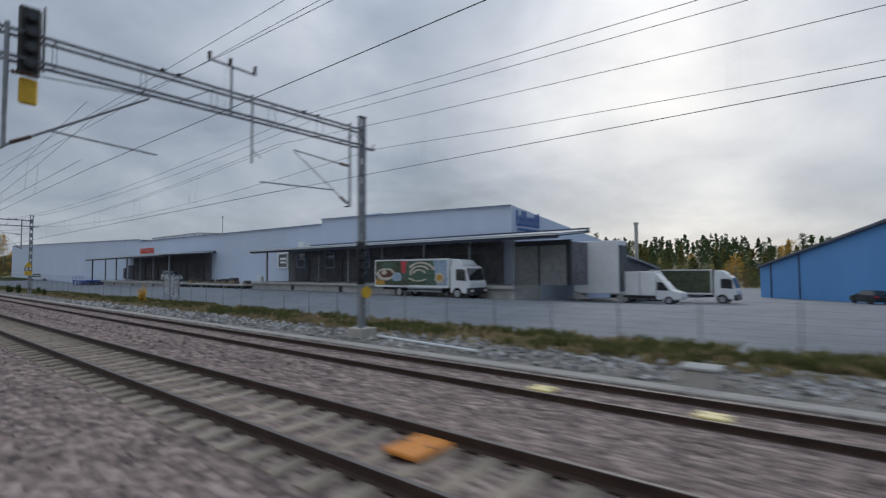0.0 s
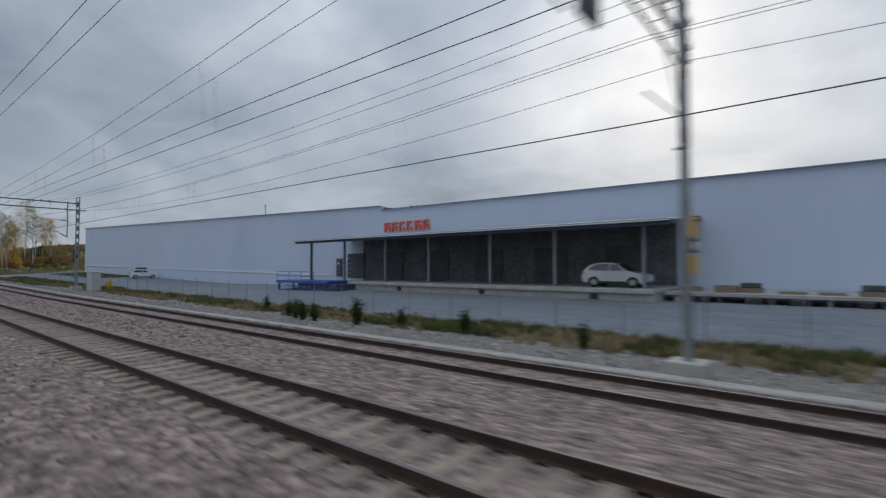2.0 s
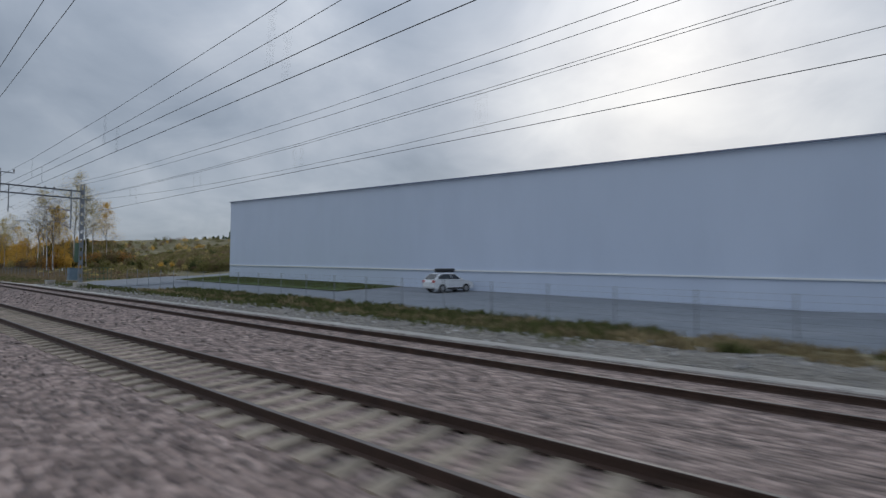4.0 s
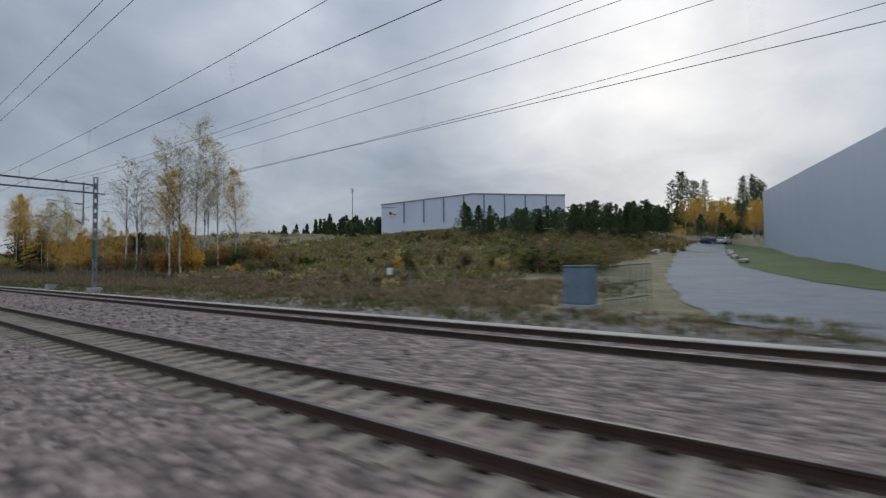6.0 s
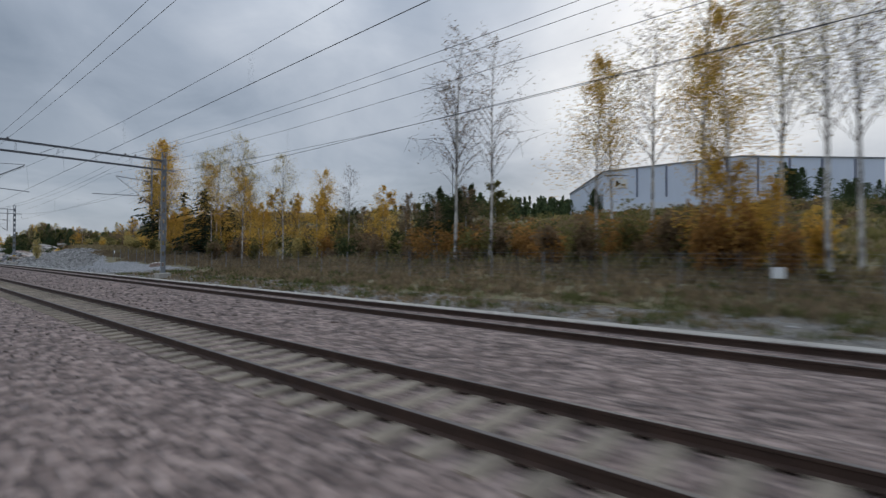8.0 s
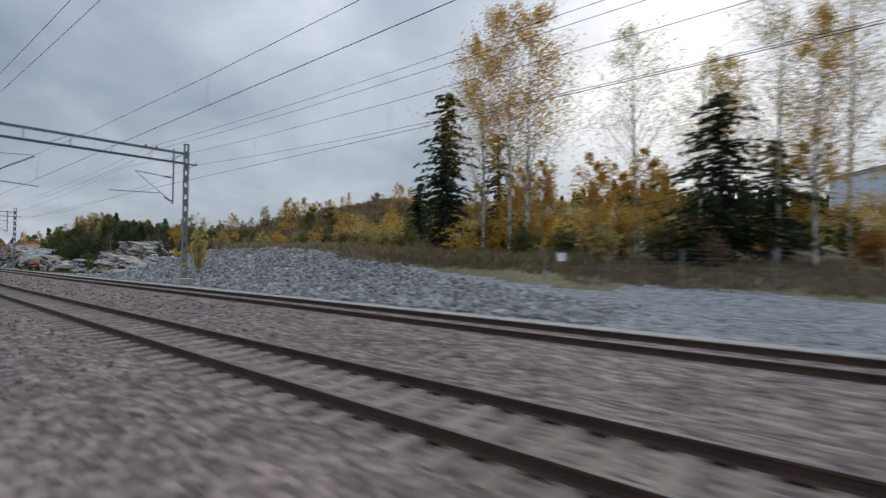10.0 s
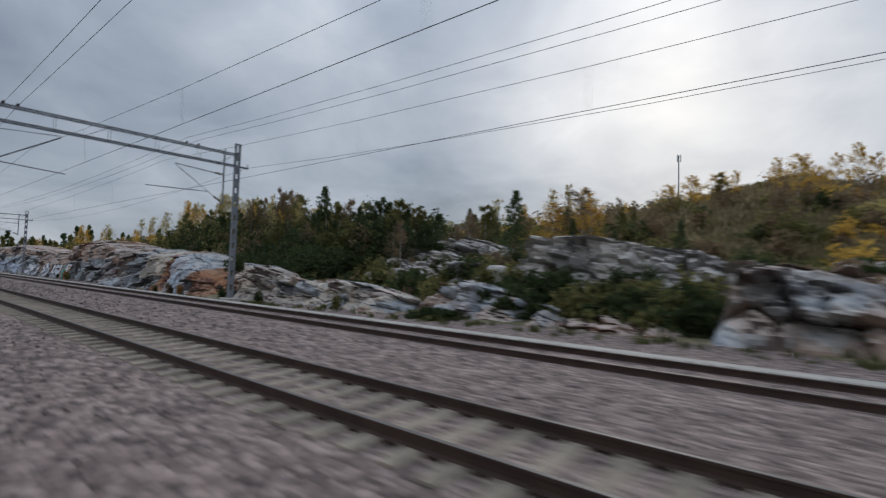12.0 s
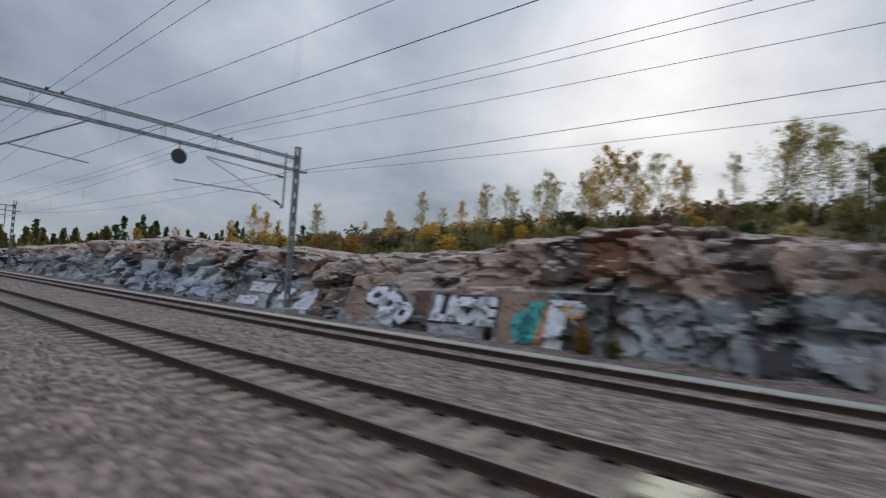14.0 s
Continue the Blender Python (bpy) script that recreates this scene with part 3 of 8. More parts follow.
# ---- overhead wires, span by span ----
def tube(bm, pts, r, sides=4):
    """One unbroken tube through the points, which run along the line."""
    last = None
    for p in pts:
        ringv = [bm.verts.new((p[0], p[1] + math.cos(k) * r, p[2] + math.sin(k) * r)) for k in [math.tau * i / sides for i in range(sides)]]
        if last:
            for i in range(sides):
                bm.faces.new((last[i], last[(i + 1) % sides], ringv[(i + 1) % sides], ringv[i]))
        last = ringv


def joined(spans):
    """Span after span as one chain of points."""
    return [[p for k, s in enumerate(spans) for p in (s if k == 0 else s[1:])]]


def wire(name, label, spans, radius, droppers=None):
    bm = bmesh.new()
    for pts in spans:
        tube(bm, pts, radius)
    if droppers:
        for a, b in droppers:
            beam(bm, a, b, 0.004, 3)
    return tagged(obj(name, bm, M_WIRE), label, "overhead wire", "overhead wires")


def sagging(a, b, sag, n=8):
    return [tuple(Vector(a).lerp(Vector(b), i / n) - Vector((0, 0, 4 * sag * (i / n) * (1 - i / n)))) for i in range(n + 1)]


# each track has its own contact wire; between -16 and -201 a second one overlaps it
for yf, zf, up0, up1, sag, dy, stretch in ((far_y, far_z, 5.62, 7.45, 0.85, 0.0, None), (near_y, near_z, 5.26, 6.85, 0.95, 0.0, None),
                                           (far_y, far_z, 5.72, 7.5, 0.85, 0.3, (2, 5)), (near_y, near_z, 5.4, 7.1, 0.95, -0.3, (2, 5))):
    low, high, drops = [], [], []
    for i in range(*(stretch or (0, len(MASTS) - 1))):
        (xa, _), (xb, _) = MASTS[i], MASTS[i + 1]
        za, zb = float(zf(xa)), float(zf(xb))
        off = 0.22 * (1 if i % 2 else -1)
        la, lb = (xa, float(yf(xa)) + off + dy, za + up0), (xb, float(yf(xb)) - off + dy, zb + up0)
        ha, hb = (xa, float(yf(xa)) + off * 0.5 + dy, za + up1), (xb, float(yf(xb)) - off * 0.5 + dy, zb + up1)
        low.append([la, lb])
        top = sagging(ha, hb, sag)
        high.append(top)
        for k in range(1, 8):
            q = Vector(la).lerp(Vector(lb), k / 8)
            drops.append((top[k], tuple(q)))
    wire("contact_wire", "thin dark contact wire over the track", joined(low), 0.008)
    wire("messenger_wire", "thin dark messenger wire with droppers", joined(high), 0.007, drops)
# outer feeder on the masts' brackets
spans = []
for (xa, ya), (xb, yb) in zip(MASTS, MASTS[1:]):
    ha, hb = [ground_z(x, y) + 8.54 for x, y in ((xa, ya), (xb, yb))]
    spans.append(sagging((xa, ya + 0.68, ha), (xb, yb + 0.68, hb), 0.95))
wire("feeder_wire", "thin dark feeder wire between the gantries", joined(spans), 0.009)
# pair on top of the booms beside the masts
for shift in (1.85, 1.2):
    spans = []
    for (xa, _), (xb, _) in zip(MASTS, MASTS[1:]):
        spans.append(sagging((xa, float(far_y(xa)) + shift, float(far_z(xa)) + 8.97), (xb, float(far_y(xb)) + shift, float(far_z(xb)) + 8.97), 0.72))
    wire("feeder_wire", "thin dark feeder wire between the gantries", joined(spans), 0.009)
# pair over the near track, shifting from boom to boom
for shift in (0.25, -0.25):
    spans = []
    for (xa, ya), (xb, yb) in zip(MASTS, MASTS[1:]):
        ha, hb = [ground_z(x, y) + 9.32 for x, y in ((xa, ya), (xb, yb))]
        spans.append(sagging((xa, upper_y(xa) + shift, ha), (xb, upper_y(xb) + shift, hb), 0.4))
    wire("feeder_wire", "thin dark feeder wire between the gantries", joined(spans), 0.009)

# ---- materials of the yard ----
def ribbed(name, colours, pitch, rough=0.5, axis="X", depth=0.22):
    """Painted sheet metal with upright ribs at a true pitch, in bump alone."""
    m = material(name, colours, 0.12, rough, fine=tuple(c * 0.82 for c in colours[0]), fine_scale=0.5, fine_amount=0.14, stretch=(1, 1, 0.3))
    nt = m.node_tree
    b = nt.nodes["Principled BSDF"]
    co = nt.nodes.new("ShaderNodeTexCoord")
    w = nt.nodes.new("ShaderNodeTexWave")
    w.bands_direction = axis
    w.inputs["Scale"].default_value = 0.314 / pitch
    w.inputs["Distortion"].default_value = 0.0
    nt.links.new(co.outputs["Object"], w.inputs["Vector"])
    bp = nt.nodes.new("ShaderNodeBump")
    bp.inputs["Strength"].default_value, bp.inputs["Distance"].default_value = depth, 0.03
    nt.links.new(w.outputs["Fac"], bp.inputs["Height"])
    nt.links.new(bp.outputs[0], b.inputs["Normal"])
    return m


M_CLAD = ribbed("grey_blue_cladding", [(0.475, 0.55, 0.68), (0.52, 0.595, 0.725)], 0.3)
M_CLAD_END = ribbed("grey_blue_cladding_end", [(0.475, 0.55, 0.68), (0.52, 0.595, 0.725)], 0.3, axis="Y")
M_HALL = ribbed("pale_hall_cladding", [(0.58, 0.65, 0.78), (0.64, 0.71, 0.83)], 0.4, axis="DIAGONAL")
M_BLUEHALL = ribbed("bright_blue_cladding", [(0.10, 0.30, 0.62), (0.13, 0.36, 0.70)], 0.3, axis="Y")
M_ROOF = material("dark_roofing", [(0.10, 0.11, 0.13), (0.15, 0.16, 0.18)], 0.5, 0.8, 0.2, 8.0)
M_TRIM = material("dark_blue_trim", [(0.03, 0.04, 0.08), (0.05, 0.06, 0.11)], 2.0, 0.5)
M_CANOPY = material("corrugated_canopy", [(0.36, 0.385, 0.41), (0.48, 0.505, 0.53)], 1.0, 0.6, metal=0.2, fine=(0.3, 0.31, 0.32), fine_scale=4.0)
M_RIB = material("blue_grey_rib", [(0.16, 0.19, 0.27), (0.21, 0.24, 0.33)], 1.0, 0.5)
M_WHITE = material("white_paint", [(0.66, 0.68, 0.69), (0.76, 0.78, 0.79)], 0.8, 0.45, fine=(0.52, 0.53, 0.53), fine_scale=5.0, fine_amount=0.25)
M_DARKWALL = material("stained_shade_wall", [(0.115, 0.115, 0.128), (0.21, 0.21, 0.228)], 0.6, 0.85, 0.3, 18.0, fine=(0.05, 0.045, 0.045), fine_scale=3.0, fine_amount=0.5)
M_DOORSHADE = material("dark_door_and_shade", [(0.05, 0.052, 0.06), (0.10, 0.102, 0.115)], 0.8, 0.6)
M_GLASS = material("dark_glass", [(0.02, 0.025, 0.03), (0.03, 0.035, 0.04)], 1.0, 0.06, spec=0.8)
M_RED = material("red_sign", [(0.62, 0.075, 0.04), (0.72, 0.10, 0.05)], 2.0, 0.5)
M_SIGNBLUE = material("blue_sign", [(0.02, 0.08, 0.28), (0.03, 0.12, 0.38)], 2.0, 0.5)
M_BLUESTEEL = material("blue_painted_steel", [(0.02, 0.07, 0.32), (0.035, 0.11, 0.42)], 2.0, 0.5, fine=(0.02, 0.03, 0.08), fine_scale=5.0, fine_amount=0.35)
M_BLACK = material("black_plastic", [(0.012, 0.012, 0.013), (0.025, 0.025, 0.027)], 3.0, 0.5)
M_YELLOW = material("yellow_paint", [(0.60, 0.36, 0.02), (0.72, 0.46, 0.03)], 3.0, 0.5, fine=(0.35, 0.22, 0.03), fine_scale=9.0)
M_WOOD = material("weathered_wood", [(0.16, 0.12, 0.08), (0.27, 0.21, 0.15)], 3.0, 0.85, 0.3, 30.0, stretch=(0.3, 3, 3))


def slab(bm, pts, thick, mi=0):
    """A flat quad given thickness along -normal."""
    v = [Vector(p) for p in pts]
    n = (v[1] - v[0]).cross(v[3] - v[0]).normalized() * thick
    a = [bm.verts.new(p) for p in v]
    b = [bm.verts.new(p - n) for p in v]
    k = len(v)
    bm.faces.new(a).material_index = mi
    bm.faces.new(b[::-1]).material_index = mi
    for i in range(k):
        bm.faces.new((a[i], b[i], b[(i + 1) % k], a[(i + 1) % k])).material_index = mi


# ---- the long warehouse ----
warehouse = thing("warehouse", "long grey-blue metal clad warehouse with stepped flat roof", "warehouse")
FRONT = [((-23.4, 38.8, 8.2), (-51.8, 38.7, 8.92)), ((-51.8, 38.7, 8.28), (-113.2, 38.5, 8.66)), ((-113.2, 38.5, 9.12), (-209.0, 33.7, 11.15))]
for (x0, y0, t0), (x1, y1, t1) in FRONT:
    bm = bmesh.new()
    slab(bm, [(x1, y1, -1.2), (x0, y0, -1.2), (x0, y0, t0), (x1, y1, t1)], 0.3)
    part("wall", bm, M_CLAD, warehouse)
    bm = bmesh.new()
    slab(bm, [(x0, y0 - 0.06, t0 + 0.03), (x1, y1 - 0.06, t1 + 0.03), (x1, y1 - 0.06, t1 - 0.06), (x0, y0 - 0.06, t0 - 0.06)], -0.2)
    part("parapet_trim", bm, M_RIB, warehouse, "thin darker trim along the roof edge")
    bm = bmesh.new()
    yb0, yb1 = (y0 + 60, y1 + 60) if x1 > -200 else (y0 + 80, 121)
    xe = x1 if x1 > -200 else -224.2
    if x0 > -30:
        slab(bm, [(x0, y0 + 0.3, t0 - 0.15), (x0, 66.0, 5.3), (x1, 66.0, 6.0), (x1, y1 + 0.3, t1 - 0.15)], -0.12)
    else:
        slab(bm, [(x0, y0 + 0.3, t0 - 0.35), (x0, yb0, t0 + 0.6), (xe, yb1, t1 + (0.6 if x1 > -200 else 5.5)), (x1, y1 + 0.3, t1 - 0.35)], -0.25)
    part("roof", bm, M_ROOF, warehouse)
bm = bmesh.new()
slab(bm, [(-209.0, 33.7, -0.2), (-209.0, 33.7, 11.15), (-225.3, 123.0, 17.0), (-225.3, 123.0, 3.5)], 0.3)
part("gable_wall", bm, M_CLAD_END, warehouse)
bm = bmesh.new()
slab(bm, [(-23.35, 38.8, -1.2), (-23.35, 66.0, -1.6), (-23.35, 66.0, 5.4), (-23.35, 38.8, 8.2)], 0.3)
part("gable_wall", bm, M_CLAD_END, warehouse)
# back and inner walls that close the building
for pts in ([(-23.4, 66.0, -1.6), (-51.8, 66.0, -1.2), (-51.8, 66.0, 5.9), (-23.4, 66.0, 5.2)], [(-51.8, 98.7, -0.6), (-113.2, 98.5, 0.0), (-113.2, 98.5, 9.1), (-51.8, 98.7, 8.7)], [(-113.2, 118.5, 0.2), (-224.6, 121.0, 3.4), (-224.6, 121.0, 16.4), (-113.2, 118.5, 9.8)],
            [(-51.9, 66.0, -1.0), (-51.9, 98.7, -0.8), (-51.9, 98.7, 8.7), (-51.9, 66.0, 8.6)], [(-113.3, 98.5, 0.0), (-113.3, 118.5, 0.2), (-113.3, 118.5, 9.8), (-113.3, 98.5, 9.6)]):
    bm = bmesh.new()
    slab(bm, pts, 0.3)
    part("wall", bm, M_CLAD, warehouse)
# small steps of the roof edge and a vent
for x, w, z, t in ((-43.0, 3.4, 8.75, 0.16), (-47.2, 2.2, 8.85, 0.1)):
    bm = bmesh.new()
    box(bm, x - w / 2, 39.0, z - 0.3, x + w / 2, 41.5, z + t)
    part("roof_upstand", bm, M_CLAD, warehouse)
# white water bar low on the blank wall
bm = bmesh.new()
slab(bm, [(-209.03, 33.58, 2.54), (-122.0, 37.94, 1.09), (-122.0, 37.94, 0.96), (-209.03, 33.58, 2.41)], -0.12)
part("ledge", bm, M_WHITE, warehouse, "thin white ledge along the wall")
# windows and doors under the canopies
for x0, x1, z0, z1 in ((-61.7, -59.2, 2.6, 4.8), (-56.6, -54.6, 2.6, 4.7), (-50.5, -48.4, 2.5, 4.6), (-44.0, -42.0, 2.5, 4.5)):
    w = thing("window", "", "")
    w.parent = warehouse
    yw = -0.36 if x0 > -58 else 0.0
    bm = bmesh.new()
    for a in ((x0, z0, x1, z0 + 0.22), (x0, z1 - 0.22, x1, z1), (x0, z0 + 0.22, x0 + 0.24, z1 - 0.22), (x1 - 0.24, z0 + 0.22, x1, z1 - 0.22)):
        box(bm, a[0], 38.52 + yw, a[1], a[2], 38.74 + yw, a[3])
    box(bm, x0 + 0.5, 38.6 + yw, z0 + 0.7, x1 - 0.5, 38.66 + yw, z0 + 0.95)
    box(bm, x0 + 0.5, 38.6 + yw, z0 + 1.2, x1 - 0.5, 38.66 + yw, z0 + 1.5)
    part("window_frame", bm, M_WHITE if x0 < -58 else M_RIB, w, "white window frame and blinds" if x0 < -58 else "dull blue-grey window frame and blinds")
    bm = bmesh.new()
    box(bm, x0 + 0.22, 38.62 + yw, z0 + 0.2, x1 - 0.22, 38.68 + yw, z1 - 0.2)
    part("pane", bm, M_GLASS, w)
for x0, x1, z0, z1 in ((-120.75, -119.85, 0.9, 3.1),):
    bm = bmesh.new()
    box(bm, x0, 37.9, z0, x1, 38.5, z1, 0.02)
    d = part("door", bm, M_DOORSHADE, warehouse, "dark steel side door")
    bm = bmesh.new()
    box(bm, x0 + 0.35, 37.86, z0 + 1.45, x1 - 0.3, 37.9, z0 + 1.75)
    part("sign_plate", bm, M_WHITE, d)
# stained recessed bays with roller doors behind the docks; canopy shade is in their colour
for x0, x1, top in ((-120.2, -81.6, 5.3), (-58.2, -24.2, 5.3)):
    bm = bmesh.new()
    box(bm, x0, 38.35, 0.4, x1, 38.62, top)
    part("bay_wall", bm, M_DARKWALL, warehouse, "stained wall behind the loading dock, darkened for canopy shade")
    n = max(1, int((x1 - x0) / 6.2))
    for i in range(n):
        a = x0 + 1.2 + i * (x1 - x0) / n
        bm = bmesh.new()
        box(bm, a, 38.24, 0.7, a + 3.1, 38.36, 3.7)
        roller = part("roller_door", bm, M_DOORSHADE, warehouse, "dark roller door")
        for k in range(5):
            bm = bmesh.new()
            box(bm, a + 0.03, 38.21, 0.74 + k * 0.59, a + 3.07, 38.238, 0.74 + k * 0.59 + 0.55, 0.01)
            part("slat", bm, M_DOORSHADE, roller)
# signs: plain shapes in their colours
sign = thing("wall_sign", "red raised block sign on the warehouse wall", "sign", at=(0, 0, 0))
x = -112.6
for w in (1.05, 1.0, 0.95, 0.9, 1.05, 1.05):
    bm = bmesh.new()
    box(bm, x, 38.32, 6.05, x + w * 0.26, 38.44, 7.1)
    box(bm, x + w * 0.26, 38.32, 6.86, x + w * 0.86, 38.44, 7.1)
    if w > 0.96:
        box(bm, x + w * 0.26, 38.32, 6.44, x + w * 0.86, 38.44, 6.64)
    box(bm, x + w * 0.64, 38.32, 6.05, x + w * 0.88, 38.44, 6.44)
    part("block", bm, M_RED, sign)
    x += 1.18
sign = thing("wall_sign", "dark blue raised block sign on the warehouse gable", "sign")
y = 39.6
for h in (1.45, 0.95, 1.45, 1.45, 0.95, 0.95, 0.95, 1.3, 1.45):
    bm = bmesh.new()
    box(bm, -23.33, y, 6.35, -23.22, y + 0.13, 6.35 + h)
    box(bm, -23.33, y + 0.13, 6.35, -23.22, y + 0.27, 6.48)
    box(bm, -23.33, y + 0.13, 6.95, -23.22, y + 0.25, 7.08)
    part("block", bm, M_SIGNBLUE, sign)
    y += 0.52
bm = bmesh.new()
box(bm, -23.33, 39.8, 5.9, -23.22, 44.0, 6.12)
part("underline", bm, M_SIGNBLUE, sign)

# ---- docks and canopies ----
def dock(x0, x1, y0, y1, top, base, label):
    d = thing("loading_dock", label, "loading dock", "loading docks")
    bm = bmesh.new()
    box(bm, x0, y0 + 0.25, base - 0.6, x1, y1, top - 0.28, 0.02)
    part("platform", bm, M_CONCRETE, d)
    bm = bmesh.new()
    box(bm, x0 - 0.05, y0, top - 0.28, x1 + 0.05, y1, top, 0.03)
    part("edge_slab", bm, M_CONCRETE, d, "pale worn concrete edge slab")
    for k in range(int((x1 - x0) / 9)):
        bm = bmesh.new()
        a = x1 - 4.0 - k * 9.0
        box(bm, a, y0 + 0.18, base + 0.1, a + 0.55, y0 + 0.27, top - 0.36, 0.03)
        part("buffer", bm, M_BLACK, d, "black rubber buffer")
    return d


dock(-109.6, -81.0, 30.6, 38.4, 0.68, -0.15, "concrete loading dock under the canopy")
strip_dock = thing("loading_dock", "open concrete dock strip on dark legs along the wall", "loading dock", "loading docks")
bm = bmesh.new()
box(bm, -80.9, 32.6, 0.28, -60.2, 38.45, 0.5, 0.03)
part("edge_slab", bm, M_CONCRETE, strip_dock, "pale worn concrete edge slab")
# dark colour of this wall stands in for the shadow under the slab
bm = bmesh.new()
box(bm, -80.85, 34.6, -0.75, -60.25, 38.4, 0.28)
part("back_wall", bm, M_DARKWALL, strip_dock, "stained back wall below the slab, darkened for its shade")
dock_rand = random.Random(12)
for k in range(17):
    x = -80.3 + k * 1.22 + dock_rand.uniform(-0.3, 0.3)
    w = dock_rand.uniform(0.12, 0.4)
    bm = bmesh.new()
    box(bm, x, 32.75, -0.8, x + w, 33.0, 0.28, 0.02)
    part("leg", bm, M_DARKSTEEL if k % 3 else M_CONCRETE, strip_dock)
    if k % 2:
        bm = bmesh.new()
        box(bm, x + 0.1, 32.5, -0.15 - 0.25 * dock_rand.random(), x + 0.5 + w, 32.72, 0.26, 0.06)
        part("buffer", bm, M_BLACK, strip_dock, "black rubber buffer")
dock(-60.1, -20.2, 33.6, 38.4, 0.86, -0.2, "concrete loading dock under the long canopy")


def canopy(x0, x1, yf, yb, zf, zb, posts, base, label):
    c = thing("canopy", label, "canopy", "dock canopies")
    bm = bmesh.new()
    n = int((x1 - x0) / 0.3)
    for i in range(n):
        a, b = x0 + (x1 - x0) * i / n, x0 + (x1 - x0) * (i + 1) / n
        m = (a + b) / 2
        for p, q, lift in ((a, m, 0.1), (m, b, -0.0)):
            slab(bm, [(p, yf, zf + (0.1 - lift)), (q, yf, zf + lift), (q, yb, zb + lift), (p, yb, zb + (0.1 - lift))], 0.05)
    part("roof_sheet", bm, M_CANOPY, c, "pale corrugated canopy sheet")
    bm = bmesh.new()
    box(bm, x0, yf + 0.02, zf - 0.1, x1, yf + 0.1, zf - 0.02)
    part("fascia", bm, M_WHITE, c, "white front edge strip")
    bm = bmesh.new()
    box(bm, x0, yf + 0.3, zf - 0.32, x1, yf + 0.5, zf - 0.06)
    part("edge_beam", bm, M_TRIM, c, "dark edge beam")
    bm = bmesh.new()
    box(bm, x0 + 2.0, yb - 0.3, zb - 0.12, x1, yb - 0.02, zb + 0.2)
    part("flashing", bm, M_TRIM, c, "dark flashing along the wall")
    for k in range(int((x1 - x0) / 5) + 1):
        bm = bmesh.new()
        a = x0 + k * (x1 - x0) / int((x1 - x0) / 5)
        beam(bm, (a, yf + 0.2, zf - 0.16), (a, yb, zb - 0.16), 0.07)
        part("rafter", bm, M_DARKSTEEL, c)
    for px, py in posts:
        bm = bmesh.new()
        box(bm, px - 0.09, py - 0.09, base, px + 0.09, py + 0.09, zf - 0.06)
        box(bm, px - 0.16, py - 0.16, base, px + 0.16, py + 0.16, base + 0.03)
        part("post", bm, M_STEEL, c)
    return c


canopy(-118.2, -79.9, 30.1, 38.42, 4.9, 5.5, [(x, 32.0) for x in (-111.8, -105.7, -100.2, -93.7, -88.1, -81.9)], 0.68, "corrugated loading dock canopy on steel posts")
bm = bmesh.new()
box(bm, -116.2, 30.9, -0.3, -116.0, 31.1, 4.8)
tagged(obj("canopy_post", bm, M_DARKSTEEL), "dark steel post under the end of the canopy", "post")
canopy(-58.6, -15.8, 32.4, 38.6, 4.8, 5.4, [(x, 34.5) for x in (-57.7, -52.6, -46.6, -41.4, -36.1, -30.4, -25.1, -20.6)], 0.86, "long corrugated loading dock canopy on steel posts")

# pale loading bay housing beside the gable
bay = thing("loading_bay", "white sheet metal loading bay housing beside the warehouse", "loading bay")
bm = bmesh.new()
box(bm, -19.2, 42.9, 0.0, -15.0, 45.1, 4.75, 0.04)
part("housing", bm, M_WHITE, bay)
# flat dark panel put for the unlit inside of the bay
bm = bmesh.new()
box(bm, -15.02, 43.05, 0.2, -14.9, 44.95, 4.3)
part("opening", bm, M_DOORSHADE, bay, "dark panel for the unlit opening")
bm = bmesh.new()
for k in range(5):
    box(bm, -19.0 + k * 0.3, 42.2, -0.5 + k * 0.0, -18.7 + k * 0.3, 42.8, 0.1 - k * 0.13)
part("steps", bm, M_CONCRETE, bay)
for px in (-19.0, -15.2):
    bm = bmesh.new()
    box(bm, px - 0.15, 43.2, -1.2, px + 0.15, 45.0, 0.0)
    part("plinth", bm, M_CONCRETE, bay)
# lower dark shelter behind the bay
shelter = thing("dock_shelter", "low dark dock shelter with a pale sloping roof", "dock shelter")
bm = bmesh.new()
slab(bm, [(-15.0, 45.2, 3.5), (-15.0, 56.0, 2.3), (-23.2, 56.0, 3.0), (-23.2, 45.2, 4.6)], 0.14)
part("roof", bm, M_CANOPY, shelter)
# dark wall put in for the shadow under the roof; no wall is known
bm = bmesh.new()
slab(bm, [(-15.3, 45.3, -1.2), (-15.3, 55.9, -1.4), (-15.3, 55.9, 2.1), (-15.3, 45.3, 3.3)], 0.1)
part("curtain", bm, M_DOORSHADE, shelter, "dark wall for the shadow under the shelter roof")
# white screen wall at the dock's end, its shade mixed into the grey
bm = bmesh.new()
box(bm, -23.3, 38.9, 0.8, -18.0, 39.1, 4.3)
M_SCREENDIM = material("shade_grey_screen", [(0.34, 0.35, 0.35), (0.46, 0.47, 0.47)], 0.6, 0.7, fine=(0.16, 0.16, 0.16), fine_scale=4.0, fine_amount=0.4)
screen = thing("screen_wall", "sheet metal screen wall on the loading dock, greyed for shade", "wall panel")
part("sheet", bm, M_SCREENDIM, screen)
